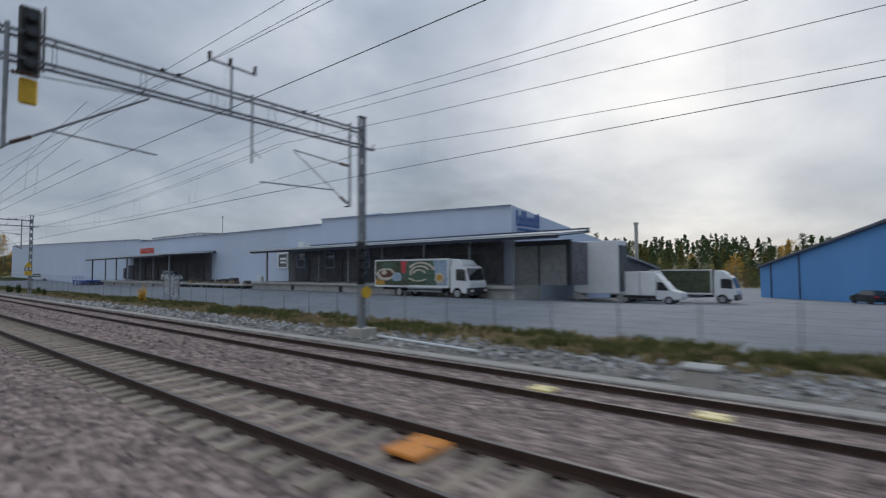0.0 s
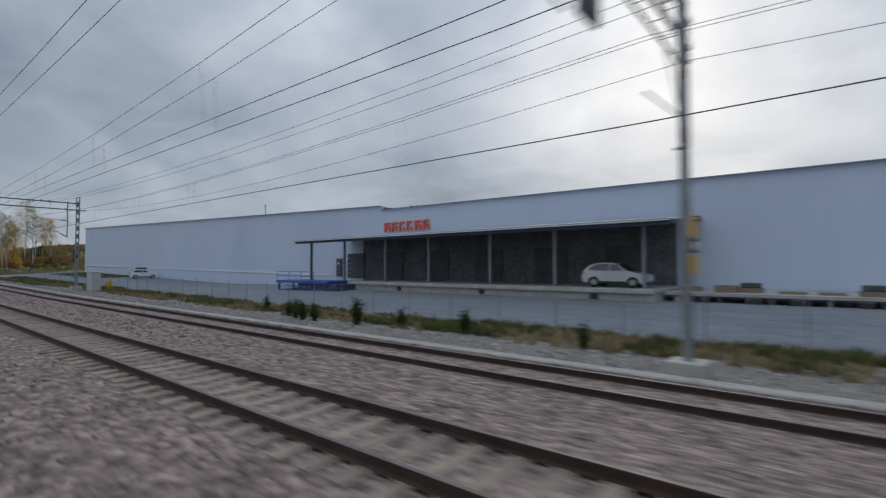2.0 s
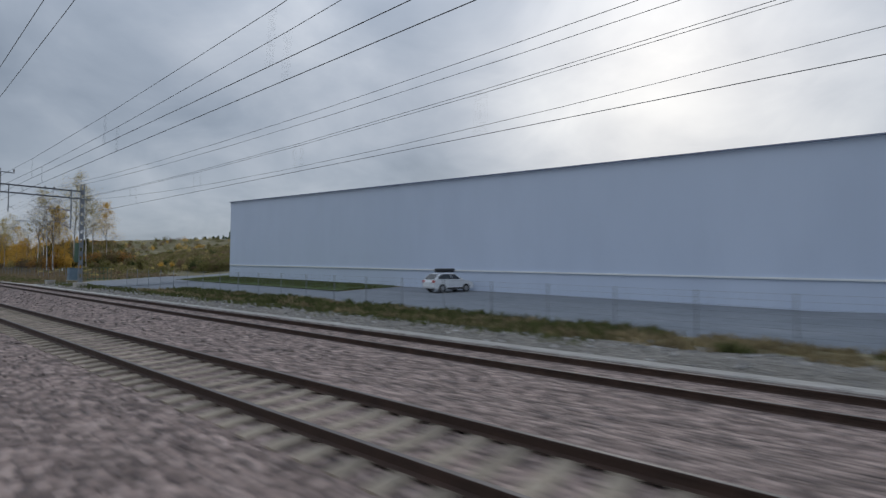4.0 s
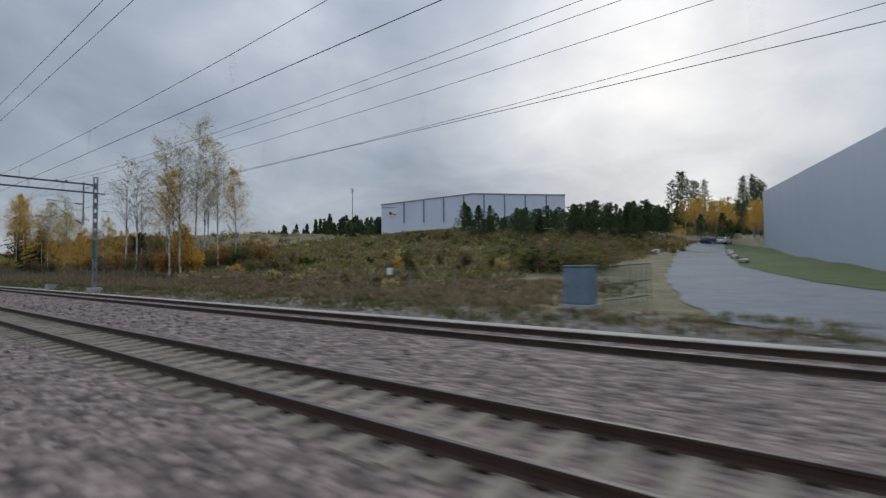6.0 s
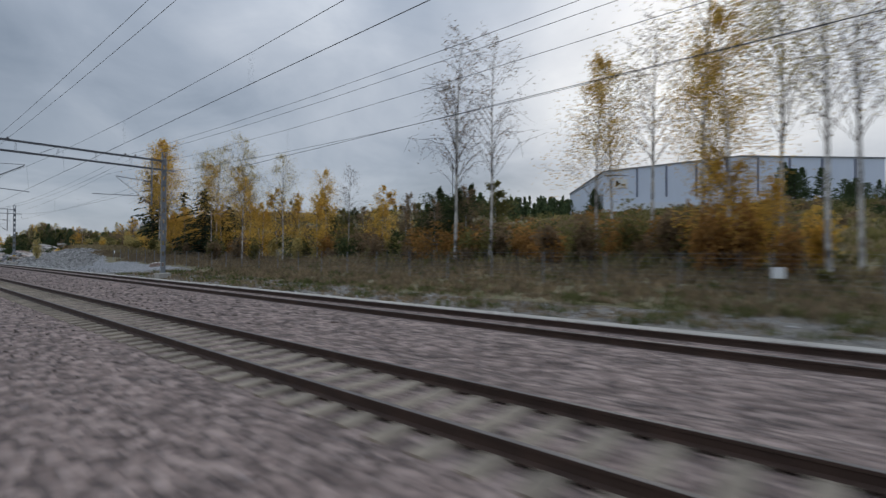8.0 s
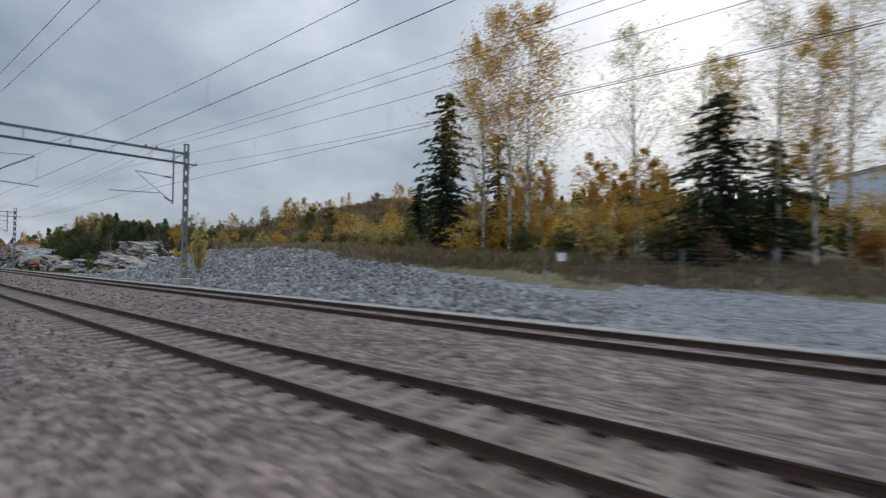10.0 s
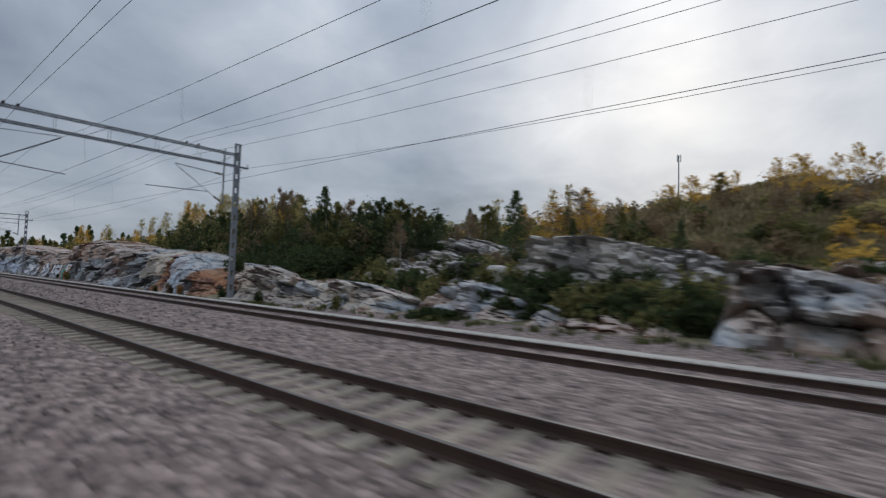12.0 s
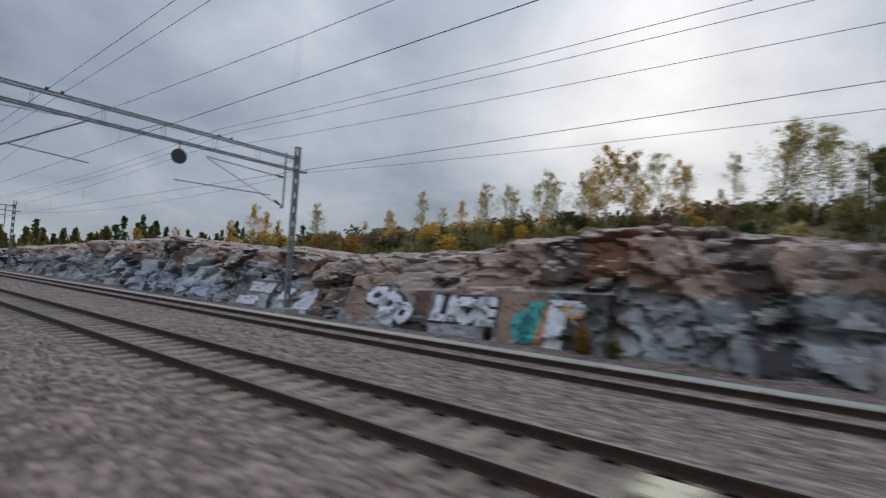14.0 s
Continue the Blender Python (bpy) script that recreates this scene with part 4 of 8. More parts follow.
for a in ((-23.3, 38.8, 4.3, -17.6, 39.14, 4.75), (-18.0, 38.8, 0.8, -17.6, 39.14, 4.3), (-20.7, 38.82, 0.8, -20.55, 38.9, 4.3)):
    bm = bmesh.new()
    box(bm, *a)
    part("frame_bar", bm, M_DARKSTEEL, screen, "dark steel frame bar")
# dark panel added to stand for the dark gap before the bay housing
bm = bmesh.new()
box(bm, -18.0, 39.14, 0.8, -17.8, 42.9, 4.6)
part("return_panel", bm, M_DARKWALL, screen, "added dark panel filling the gap beside the screen")
bm = bmesh.new()
box(bm, -51.6, 35.0, 5.08, -50.5, 36.0, 5.75, 0.03)
tagged(obj("roof_fan_box", bm, M_WHITE), "small white fan box standing on the canopy", "fan box")

# ---- bright blue hall across the yard ----
hall = thing("blue_hall", "bright blue metal clad hall with dark roof edge", "hall")
A, B, C = Vector((-10.5, 100, 0)), Vector((8.5, 65.5, 0)), Vector((27.5, 31.5, 0))
back = Vector((60, 33, 0))
bm = bmesh.new()
slab(bm, [(*A.xy, -3.5), (*B.xy, -2.6), (*B.xy, 8.6), (*A.xy, 2.5)], 0.3)
part("gable_wall", bm, M_BLUEHALL, hall)
bm = bmesh.new()
slab(bm, [(*B.xy, -2.6), (*C.xy, -1.6), (*C.xy, 2.9), (*B.xy, 8.6)], 0.3)
part("gable_wall", bm, M_BLUEHALL, hall)
for p, q, zp, zq in ((A, B, 2.6, 8.8), (B, C, 8.8, 3.0)):
    bm = bmesh.new()
    o = Vector((-0.5, -0.28, 0))
    slab(bm, [(*(p + o).xy, zp), (*(q + o).xy, zq), (*(q + back).xy, zq), (*(p + back).xy, zp)], 0.3)
    part("roof", bm, M_ROOF, hall)
bm = bmesh.new()
slab(bm, [(*(A + back).xy, -3), (*A.xy, -3), (*A.xy, 2.5), (*(A + back).xy, 2.5)], 0.3)
part("side_wall", bm, M_BLUEHALL, hall)
for f in (0.10, 0.32):
    p = A.lerp(B, f)
    bm = bmesh.new()
    box(bm, p.x - 0.14, p.y - 0.14, -3.2, p.x + 0.06, p.y + 0.06, 2.5 + 6.1 * f)
    part("downpipe", bm, M_TRIM, hall, "dark upright joint")

# ---- pale hall on the hill ----
far_hall = thing("hill_hall", "pale grey metal clad hall with dark upright ribs on the hill", "hall")
HL, HP, HR = Vector((-338.6, 122.0, 24.0)), Vector((-310.7, 138.6, 27.0)), Vector((-283.8, 154.7, 25.6))
HB, HE, HF = Vector((-364, 154.5, 23.4)), Vector((-309, 196, 25.0)), Vector((-340, 190, 24.0))
FOOT = 11.0


def hall_wall(tops):
    """One wall of the hall under a roofline through the given points."""
    a, b = tops[0], tops[-1]
    bm = bmesh.new()
    slab(bm, [(a.x, a.y, FOOT), (b.x, b.y, FOOT)] + [tuple(p) for p in reversed(tops)], 0.4)
    part("wall", bm, M_HALL, far_hall)
    out = Vector((b.y - a.y, a.x - b.x, 0)).normalized()
    for p, q in zip(tops, tops[1:]):
        bm = bmesh.new()
        lift = Vector((0, 0, 0.15)) + out * 0.2
        slab(bm, [p + lift - Vector((0, 0, 0.35)), q + lift - Vector((0, 0, 0.35)), q + lift, p + lift], 0.3)
        part("roof_trim", bm, M_STEEL, far_hall)


for tops in ([HL, HP, HR], [HB, HL], [HR, HE], [HE, HF], [HF, HB]):
    hall_wall(tops)
u = Vector((HR.x - HL.x, HR.y - HL.y, 0)).normalized()
side = Vector((u.y, -u.x, 0))
M_PLINTH = ribbed("pale_plinth_cladding", [(0.60, 0.65, 0.74), (0.66, 0.71, 0.79)], 0.4, axis="DIAGONAL")
bm = bmesh.new()
slab(bm, [Vector((HL.x, HL.y, FOOT)) + side * 0.12, Vector((HR.x, HR.y, FOOT)) + side * 0.12, Vector((HR.x, HR.y, 16.4)) + side * 0.12, Vector((HL.x, HL.y, 15.6)) + side * 0.12], 0.1)
part("plinth", bm, M_PLINTH, far_hall, "paler lower cladding")
# ribs that end above the plinth
for k in range(8):
    p = HL + u * (8.2 + 7.05 * k)
    f = (p.x - HL.x) / (HR.x - HL.x)
    m = (HP.x - HL.x) / (HR.x - HL.x)
    top = HL.z + (HP.z - HL.z) * f / m if f < m else HP.z + (HR.z - HP.z) * (f - m) / (1 - m)
    a, b = p - u * 0.24 + side * 0.2, p + u * 0.24 + side * 0.2
    bm = bmesh.new()
    slab(bm, [(a.x, a.y, 17.2), (b.x, b.y, 17.2), (b.x, b.y, top - 0.35), (a.x, a.y, top - 0.35)], 0.3)
    part("rib", bm, M_RIB, far_hall, "darker blue upright rib")
bm = bmesh.new()
slab(bm, [(p.x, p.y, 23.0) for p in (HL, HR, HE, HF, HB)], 0.3)
part("roof", bm, M_ROOF, far_hall)
bm = bmesh.new()
p = Vector((HL.x, HL.y, 19.6)) + u * 2.6 + side * 0.25
slab(bm, [p, p + u * 3.2, p + u * 3.2 + Vector((0, 0, 2.3)), p + Vector((0, 0, 2.3))], 0.15)
sign = part("sign_board", bm, M_WHITE, far_hall, "white sign board with a dark mark")
bm = bmesh.new()
q = p + side * 0.12
for a, b, z0, z1 in ((0.4, 1.0, 0.6, 1.8), (1.0, 1.5, 0.9, 1.3), (1.7, 2.8, 0.6, 0.9)):
    slab(bm, [q + u * a + Vector((0, 0, z0)), q + u * b + Vector((0, 0, z0)), q + u * b + Vector((0, 0, z1)), q + u * a + Vector((0, 0, z1))], 0.03)
part("mark", bm, M_BLACK, sign)

# ---- tall things far off ----
def tower(at, h, label):
    t = thing("radio_mast", label, "radio mast", "radio masts", at)
    bm = bmesh.new()
    beam(bm, (0, 0, 0), (0, 0, h), 0.42, 8, 0.22)
    part("pole", bm, M_STEEL, t)
    for k in range(3):
        a = math.tau * k / 3
        bm = bmesh.new()
        box(bm, math.cos(a) * 0.8 - 0.22, math.sin(a) * 0.8 - 0.22, h - 3.0, math.cos(a) * 0.8 + 0.22, math.sin(a) * 0.8 + 0.22, h + 0.2)
        part("antenna", bm, M_WHITE, t)


tower((-489.4, 242, 19.0), 41.0, "slim grey radio mast beyond the rocky hill")
bm = bmesh.new()
beam(bm, (-37.5, 120, -1), (-37.5, 120, 13.4), 0.45, 12, 0.4)
beam(bm, (-37.5, 120, 13.0), (-37.5, 120, 13.5), 0.55, 12)
tagged(obj("chimney", bm, M_CONCRETE), "slim grey chimney behind the warehouse", "chimney")

# ---- vehicles ----
M_TYRE = material("tyre_rubber", [(0.014, 0.014, 0.015), (0.03, 0.03, 0.031)], 6.0, 0.85)
M_RIM = material("wheel_rim", [(0.30, 0.31, 0.32), (0.45, 0.46, 0.47)], 5.0, 0.4, metal=0.6)
M_CARWHITE = material("white_car_paint", [(0.62, 0.64, 0.66), (0.70, 0.72, 0.74)], 1.0, 0.25)
M_CARSILVER = material("silver_car_paint", [(0.46, 0.47, 0.49), (0.54, 0.55, 0.57)], 1.0, 0.3, metal=0.35)
M_CARBLACK = material("black_car_paint", [(0.02, 0.02, 0.022), (0.035, 0.035, 0.04)], 1.0, 0.25)
M_CARBLUE = material("dark_blue_car_paint", [(0.02, 0.04, 0.10), (0.03, 0.05, 0.13)], 1.0, 0.25)
M_LAMP = material("lamp_glass", [(0.55, 0.56, 0.56), (0.7, 0.7, 0.7)], 3.0, 0.15)
M_TAIL = material("tail_lamp", [(0.35, 0.02, 0.015), (0.45, 0.03, 0.02)], 3.0, 0.2)


def wheel(parent, x, y, z, r, w):
    bm = bmesh.new()
    beam(bm, (x, y - w / 2, z), (x, y + w / 2, z), r, 20)
    t = part("wheel", bm, M_TYRE, parent)
    s = -1
    bm = bmesh.new()
    beam(bm, (x, y + s * w / 2 * 0.9, z), (x, y + s * (w / 2 + 0.012), z), r * 0.62, 16, r * 0.55)
    beam(bm, (x, y + s * (w / 2 + 0.01), z), (x, y + s * (w / 2 + 0.03), z), r * 0.2, 8)
    part("rim", bm, M_RIM, t)


def rounded(bm, w):
    bmesh.ops.bevel(bm, geom=[e for e in bm.edges if e.calc_face_angle(0) > 0.5], offset=w, segments=2, affect="EDGES")


def lorry(at, turn, label, length, pictures, dark):
    """A rigid box lorry, front towards +x, standing on z = 0."""
    t = thing("box_lorry", label, "lorry", "delivery lorries", at, turn)
    cab = 1.95
    bm = bmesh.new()
    box(bm, -length + 0.0, -1.25, 0.98, -cab - 0.15, 1.25, 3.3, 0.04)
    b = part("cargo_box", bm, M_BLACK if dark else M_WHITE, t)
    bm = bmesh.new()
    box(bm, -length - 0.03, -1.28, 0.9, -cab - 0.12, -1.2, 1.06, 0.01)
    box(bm, -length - 0.03, -1.28, 3.24, -cab - 0.12, -1.2, 3.34, 0.01)
    box(bm, -length - 0.03, -1.28, 1.06, -length + 0.08, -1.2, 3.24, 0.01)
    box(bm, -cab - 0.24, -1.28, 1.06, -cab - 0.12, -1.2, 3.24, 0.01)
    part("box_frame", bm, M_WHITE, b, "pale metal edge frame")
    for shape, mat in pictures:
        bm = bmesh.new()
        vs = [bm.verts.new((-length + u * (length - cab - 0.2), -1.262, 1.06 + v * 2.18)) for u, v in shape]
        ws = [bm.verts.new((q.co.x, -1.25, q.co.z)) for q in vs]
        n = len(vs)
        bm.faces.new(vs)
        for i in range(n):
            bm.faces.new((vs[i], ws[i], ws[(i + 1) % n], vs[(i + 1) % n]))
        part("printed_panel", bm, mat, b)
    bm = bmesh.new()
    prism(bm, [(-cab, 0.5), (-0.1, 0.5), (0.0, 0.75), (0.0, 1.35), (-0.12, 1.5), (-0.42, 2.55), (-0.62, 2.72), (-1.1, 2.8), (-cab, 2.8)], -1.2, 1.2)
    rounded(bm, 0.05)
    c = part("cab", bm, M_CARWHITE, t)
    bm = bmesh.new()
    prism(bm, [(-cab + 0.0, 2.8), (-0.75, 2.78), (-1.2, 3.2), (-cab + 0.0, 3.28)], -1.0, 1.0)
    rounded(bm, 0.06)
    part("wind_deflector", bm, M_CARWHITE, c)
    bm = bmesh.new()
    vs = [(-1.35, 1.55), (-0.35, 1.5), (-0.58, 2.45), (-1.35, 2.45)]
    prism(bm, vs, -1.215, -1.19)
    part("side_window", bm, M_GLASS, c)
    bm = bmesh.new()
    slab(bm, [(-0.10, -1.05, 1.55), (-0.10, 1.05, 1.55), (-0.40, 1.05, 2.5), (-0.40, -1.05, 2.5)], -0.02)
    part("windscreen", bm, M_GLASS, c)
    bm = bmesh.new()
    box(bm, -0.3, -1.22, 0.4, 0.06, 1.22, 0.95, 0.04)
    part("bumper", bm, M_BLACK, c)
    for y in (-0.95, 0.95):
        bm = bmesh.new()
        box(bm, -0.05, y - 0.22, 0.62, 0.085, y + 0.22, 0.82, 0.02)
        part("headlight", bm, M_LAMP, c)
    bm = bmesh.new()
    box(bm, -0.5, -1.48, 1.75, -0.36, -1.3, 2.35, 0.03)
    beam(bm, (-0.45, -1.2, 2.3), (-0.43, -1.4, 2.25), 0.02, 5)
    part("mirror", bm, M_BLACK, c)
    bm = bmesh.new()
    box(bm, -length + 0.2, -0.42, 0.62, -0.8, 0.42, 0.92)
    part("chassis", bm, M_BLACK, t)
    bm = bmesh.new()
    box(bm, -length * 0.62, -1.22, 0.55, -cab - 0.9, -1.12, 0.68)
    box(bm, -length * 0.62, -1.22, 0.78, -cab - 0.9, -1.12, 0.9)
    part("side_guard", bm, M_STEEL, t)
    for x in (-1.25, -length * 0.72):
        for y in (-1.05, 1.05):
            wheel(t, x, y, 0.48, 0.48, 0.3)
    return t


def blob(u, v, ru, rv, n=18, wob=0.12, seed=0):
    r = random.Random(seed)
    return [(u + ru * math.cos(math.tau * i / n) * (1 + r.uniform(-wob, wob)), v + rv * math.sin(math.tau * i / n) * (1 + r.uniform(-wob, wob))) for i in range(n)]


def paint(name, a, b, scale=4.0):
    return material(name, [a, b], scale, 0.5, fine=tuple(x * 0.5 for x in a), fine_scale=scale * 5, fine_amount=0.5)


P_GREEN = paint("print_green", (0.03, 0.07, 0.045), (0.12, 0.19, 0.14), 5.0)
P_DARK = paint("print_dark", (0.02, 0.03, 0.02), (0.10, 0.12, 0.06), 3.0)
P_CREAM = paint("print_cream", (0.45, 0.38, 0.28), (0.66, 0.62, 0.54))
P_RED = paint("print_red", (0.45, 0.04, 0.05), (0.6, 0.08, 0.09))
P_BLUE = paint("print_blue", (0.24, 0.33, 0.44), (0.38, 0.48, 0.58), 1.0)
P_GOLD = paint("print_gold", (0.40, 0.20, 0.03), (0.55, 0.32, 0.06))
P_BROWN = paint("print_brown", (0.06, 0.02, 0.015), (0.14, 0.05, 0.03))

FOOD = [
    ([(0.0, 0.0), (0.40, 0.0), (0.42, 1.0), (0.0, 1.0)], P_DARK),
    ([(0.40, 0.02), (0.86, 0.02), (0.82, 0.98), (0.42, 0.98)], P_GREEN),
    ([(0.86, 0.02), (1.0, 0.02), (1.0, 0.98), (0.82, 0.98)], P_BLUE),
]


def swirl(u, v, ru, rv, a0, a1, wide, n=12):
    """A curved band of the printed picture."""
    ang = [a0 + (a1 - a0) * i / n for i in range(n + 1)]
    return [(u + ru * math.cos(a), v + rv * math.sin(a)) for a in ang] + [(u + ru * wide * math.cos(a), v + rv * wide * math.sin(a)) for a in ang[::-1]]


lay = [
    ([(0.0, 0.0), (0.16, 0.0), (0.14, 0.2), (0.0, 0.26)], P_GOLD), (blob(0.16, 0.45, 0.14, 0.27, seed=1), P_CREAM), (blob(0.17, 0.47, 0.1, 0.16, seed=2), P_BROWN), (blob(0.14, 0.52, 0.04, 0.09, seed=12), P_CREAM),
    (blob(0.2, 0.82, 0.1, 0.12, seed=13), P_GREEN), (blob(0.33, 0.33, 0.07, 0.2, seed=3), P_BLUE), ([(0.385, 0.98), (0.465, 0.98), (0.45, 0.5), (0.40, 0.5)], P_RED),
    (swirl(0.66, 0.5, 0.19, 0.44, 0.3, 2.6, 0.84), P_CREAM), (swirl(0.65, 0.48, 0.14, 0.32, 0.5, 3.4, 0.8), P_CREAM), (swirl(0.64, 0.45, 0.09, 0.2, 0.2, 3.0, 0.72), P_CREAM), (swirl(0.6, 0.3, 0.18, 0.24, 3.4, 5.6, 0.8), P_DARK), (swirl(0.62, 0.32, 0.13, 0.16, 3.3, 5.9, 0.7), P_CREAM),
    (blob(0.9, 0.3, 0.06, 0.2, seed=5), P_CREAM), (blob(0.9, 0.32, 0.035, 0.12, seed=6), P_GOLD), ([(0.28, 0.0), (0.5, 0.0), (0.54, 0.24), (0.3, 0.16)], P_DARK),
]
delivery = lorry((-22.6, 32.25, ground_z(-24, 32.2) - 0.05), 0, "white box lorry with a food picture on its side", 10.8, FOOD, False)
cargo = [c for c in delivery.children if c.name.startswith("cargo_box")][0]
for k, (shape, mat) in enumerate(lay):
    bm = bmesh.new()
    y = -1.268 - 0.004 * k
    vs = [bm.verts.new((-10.8 + u * (10.8 - 2.15), y, 1.06 + min(max(v, 0.01), 0.99) * 2.18)) for u, v in shape]
    ws = [bm.verts.new((q.co.x, -1.255, q.co.z)) for q in vs]
    bm.faces.new(vs)
    for i in range(len(vs)):
        bm.faces.new((vs[i], ws[i], ws[(i + 1) % len(vs)], vs[(i + 1) % len(vs)]))
    part("printed_panel", bm, mat, cargo)
DARKFOOD = [([(0.0, 0.02), (1.0, 0.02), (1.0, 0.98), (0.0, 0.98)], P_DARK)]
lorry((-7.4, 54.0, ground_z(-10, 54) - 0.05), 0, "box lorry with a dark picture on its side", 10.5, DARKFOOD, True)


def van(at, turn):
    t = thing("box_van", "white box van parked beside the loading bay", "van", "", at, turn)
    bm = bmesh.new()
    box(bm, -6.2, -1.05, 0.75, -2.1, 1.05, 2.85, 0.05)
    part("cargo_box", bm, M_WHITE, t)
    for k in range(3):
        bm = bmesh.new()
        box(bm, -6.15 + k * 1.35, -1.075, 0.8, -6.05 + k * 1.35, -1.05, 2.8)
        part("box_rib", bm, M_CANOPY, t)
    bm = bmesh.new()
    prism(bm, [(-2.1, 0.42), (-0.1, 0.42), (0.0, 0.6), (-0.02, 1.0), (-0.85, 1.25), (-1.55, 2.05), (-2.1, 2.15)], -0.98, 0.98)
    rounded(bm, 0.07)
    c = part("cab", bm, M_CARWHITE, t)
    bm = bmesh.new()
    prism(bm, [(-2.0, 1.22), (-1.0, 1.22), (-1.5, 1.92), (-2.0, 1.95)], -0.995, -0.97)
    part("side_window", bm, M_GLASS, c)
    bm = bmesh.new()
    prism(bm, [(-2.1, 2.15), (-1.6, 2.1), (-2.1, 2.7)], -0.9, 0.9)
    part("wind_deflector", bm, M_CARWHITE, c)
    for y in (-0.7, 0.7):
        bm = bmesh.new()
        box(bm, -0.12, y - 0.16, 0.72, 0.0, y + 0.16, 0.95, 0.02)
        part("headlight", bm, M_LAMP, c)
    bm = bmesh.new()
    box(bm, -6.1, -0.9, 0.45, -2.0, 0.9, 0.75)
    part("chassis", bm, M_BLACK, t)
    for x in (-1.05, -4.7):
        for y in (-0.88, 0.88):
            wheel(t, x, y, 0.36, 0.36, 0.22)
    return t


van((-10.2, 45.2, ground_z(-12, 45.2)), 0)


def car(at, turn, label, paint_mat, tall=1.0, roof_box=False):
    """A hatchback or small off-roader about 4.4 m long, front towards +x."""
    t = thing("car", label, "car", "parked cars", at, turn)
    h = tall
    bm = bmesh.new()
    # lower body with open wheel arches
    side = [(-2.12, 0.34)]
    for wx in (-1.32, 1.32):
        side += [(wx - 0.41, 0.3)] + [(wx - 0.41 * math.cos(math.pi * k / 8), 0.34 + 0.39 * math.sin(math.pi * k / 8)) for k in range(1, 8)] + [(wx + 0.41, 0.3)]
    side += [(2.1, 0.34), (2.2, 0.48), (2.18, 0.66 * h), (2.02, 0.78 * h), (1.55, 0.9 * h), (0.98, 0.97 * h), (-1.2, 1.0 * h), (-2.05, 1.02 * h), (-2.2, 0.8 * h), (-2.2, 0.5)]
    prism(bm, side, -0.88, 0.88)
    bmesh.ops.triangulate(bm, faces=[f for f in bm.faces if len(f.verts) > 4])
    for v in bm.verts:
        v.co.y *= 1 - 0.1 * max(0.0, abs(v.co.x) - 1.5) / 0.7 - 0.05 * max(0.0, v.co.z - 0.8 * h)
    b = part("body", bm, paint_mat, t)
    bm = bmesh.new()
    prism(bm, [(1.02, 0.96 * h), (0.62, 1.2 * h), (0.22, 1.42 * h), (-0.15, 1.5 * h), (-0.8, 1.52 * h), (-1.45, 1.46 * h), (-1.8, 1.28 * h), (-2.05, 1.0 * h)], -0.8, 0.8)
    for v in bm.verts:
        v.co.y *= 1 - 0.28 * max(0.0, v.co.z - 0.98 * h) / (0.5 * h)
    part("cabin", bm, paint_mat, b)
    for s in (-1, 1):
        for nm, pts in (("front_window", [(0.82, 1.02), (0.2, 1.38), (-0.24, 1.43), (-0.24, 1.02)]), ("rear_window", [(-0.32, 1.02), (-0.32, 1.43), (-1.2, 1.41), (-1.66, 1.22), (-1.7, 1.05)])):
            bm = bmesh.new()
            y0, y1 = sorted((s * 0.79, s * 0.812))
            prism(bm, [(x, z * h) for x, z in pts], y0, y1)
            for v in bm.verts:
                v.co.y *= 1 - 0.28 * max(0.0, v.co.z - 0.98 * h) / (0.5 * h)
            part(nm, bm, M_GLASS, b)
        bm = bmesh.new()
        box(bm, 1.92, s * 0.66 - 0.17, 0.64 * h, 2.16, s * 0.66 + 0.14, 0.76 * h, 0.02)
        part("headlight", bm, M_LAMP, b)
        bm = bmesh.new()
        box(bm, -2.22, s * 0.66 - 0.14, 0.76 * h, -2.02, s * 0.66 + 0.14, 0.95 * h, 0.02)
        part("tail_lamp", bm, M_TAIL, b)
        bm = bmesh.new()
        box(bm, 0.55, s * 0.97 - 0.1, 0.98 * h, 0.75, s * 0.97 + 0.06, 1.1 * h, 0.03)
        part("mirror", bm, paint_mat, b)
    for p in ([(1.0, -0.66, 0.99 * h), (1.0, 0.66, 0.99 * h), (0.24, 0.58, 1.43 * h), (0.24, -0.58, 1.43 * h)], [(-2.06, 0.64, 1.03 * h), (-2.06, -0.64, 1.03 * h), (-1.62, -0.58, 1.42 * h), (-1.62, 0.58, 1.42 * h)]):
        bm = bmesh.new()
        slab(bm, p, -0.02)
        part("windscreen", bm, M_GLASS, b)
    for s in (-1, 1):
        bm = bmesh.new()
        box(bm, -0.9, s * 0.86 - 0.03, 0.26, 0.9, s * 0.86 + 0.03, 0.42, 0.02)
        part("sill", bm, M_BLACK, b)
    bm = bmesh.new()
    box(bm, -1.95, -0.7, 0.3, 1.95, 0.7, 0.62)
    part("underbody", bm, M_BLACK, b)
    for x in (-1.32, 1.32):
        for y in (-0.77, 0.77):
            wheel(t, x, y, 0.345, 0.345, 0.22)
    if roof_box:
        bm = bmesh.new()
        box(bm, -1.3, -0.4, 1.56 * h, 0.5, 0.4, 1.86 * h, 0.1)
        part("roof_box", bm, M_BLACK, t, "black roof box")
    return t


car((-84.1, 33.3, 0.68), 0, "silver off-road car parked on the loading dock", M_CARSILVER, 1.1)
car((-170.0, 33.0, ground_z(-170.0, 33.0)), 78, "white car with a black roof box parked by the wall", M_CARWHITE, 1.08, True)
car((2.6, 69.5, ground_z(2.6, 69.5)), 118, "black car parked in front of the blue hall", M_CARBLACK)
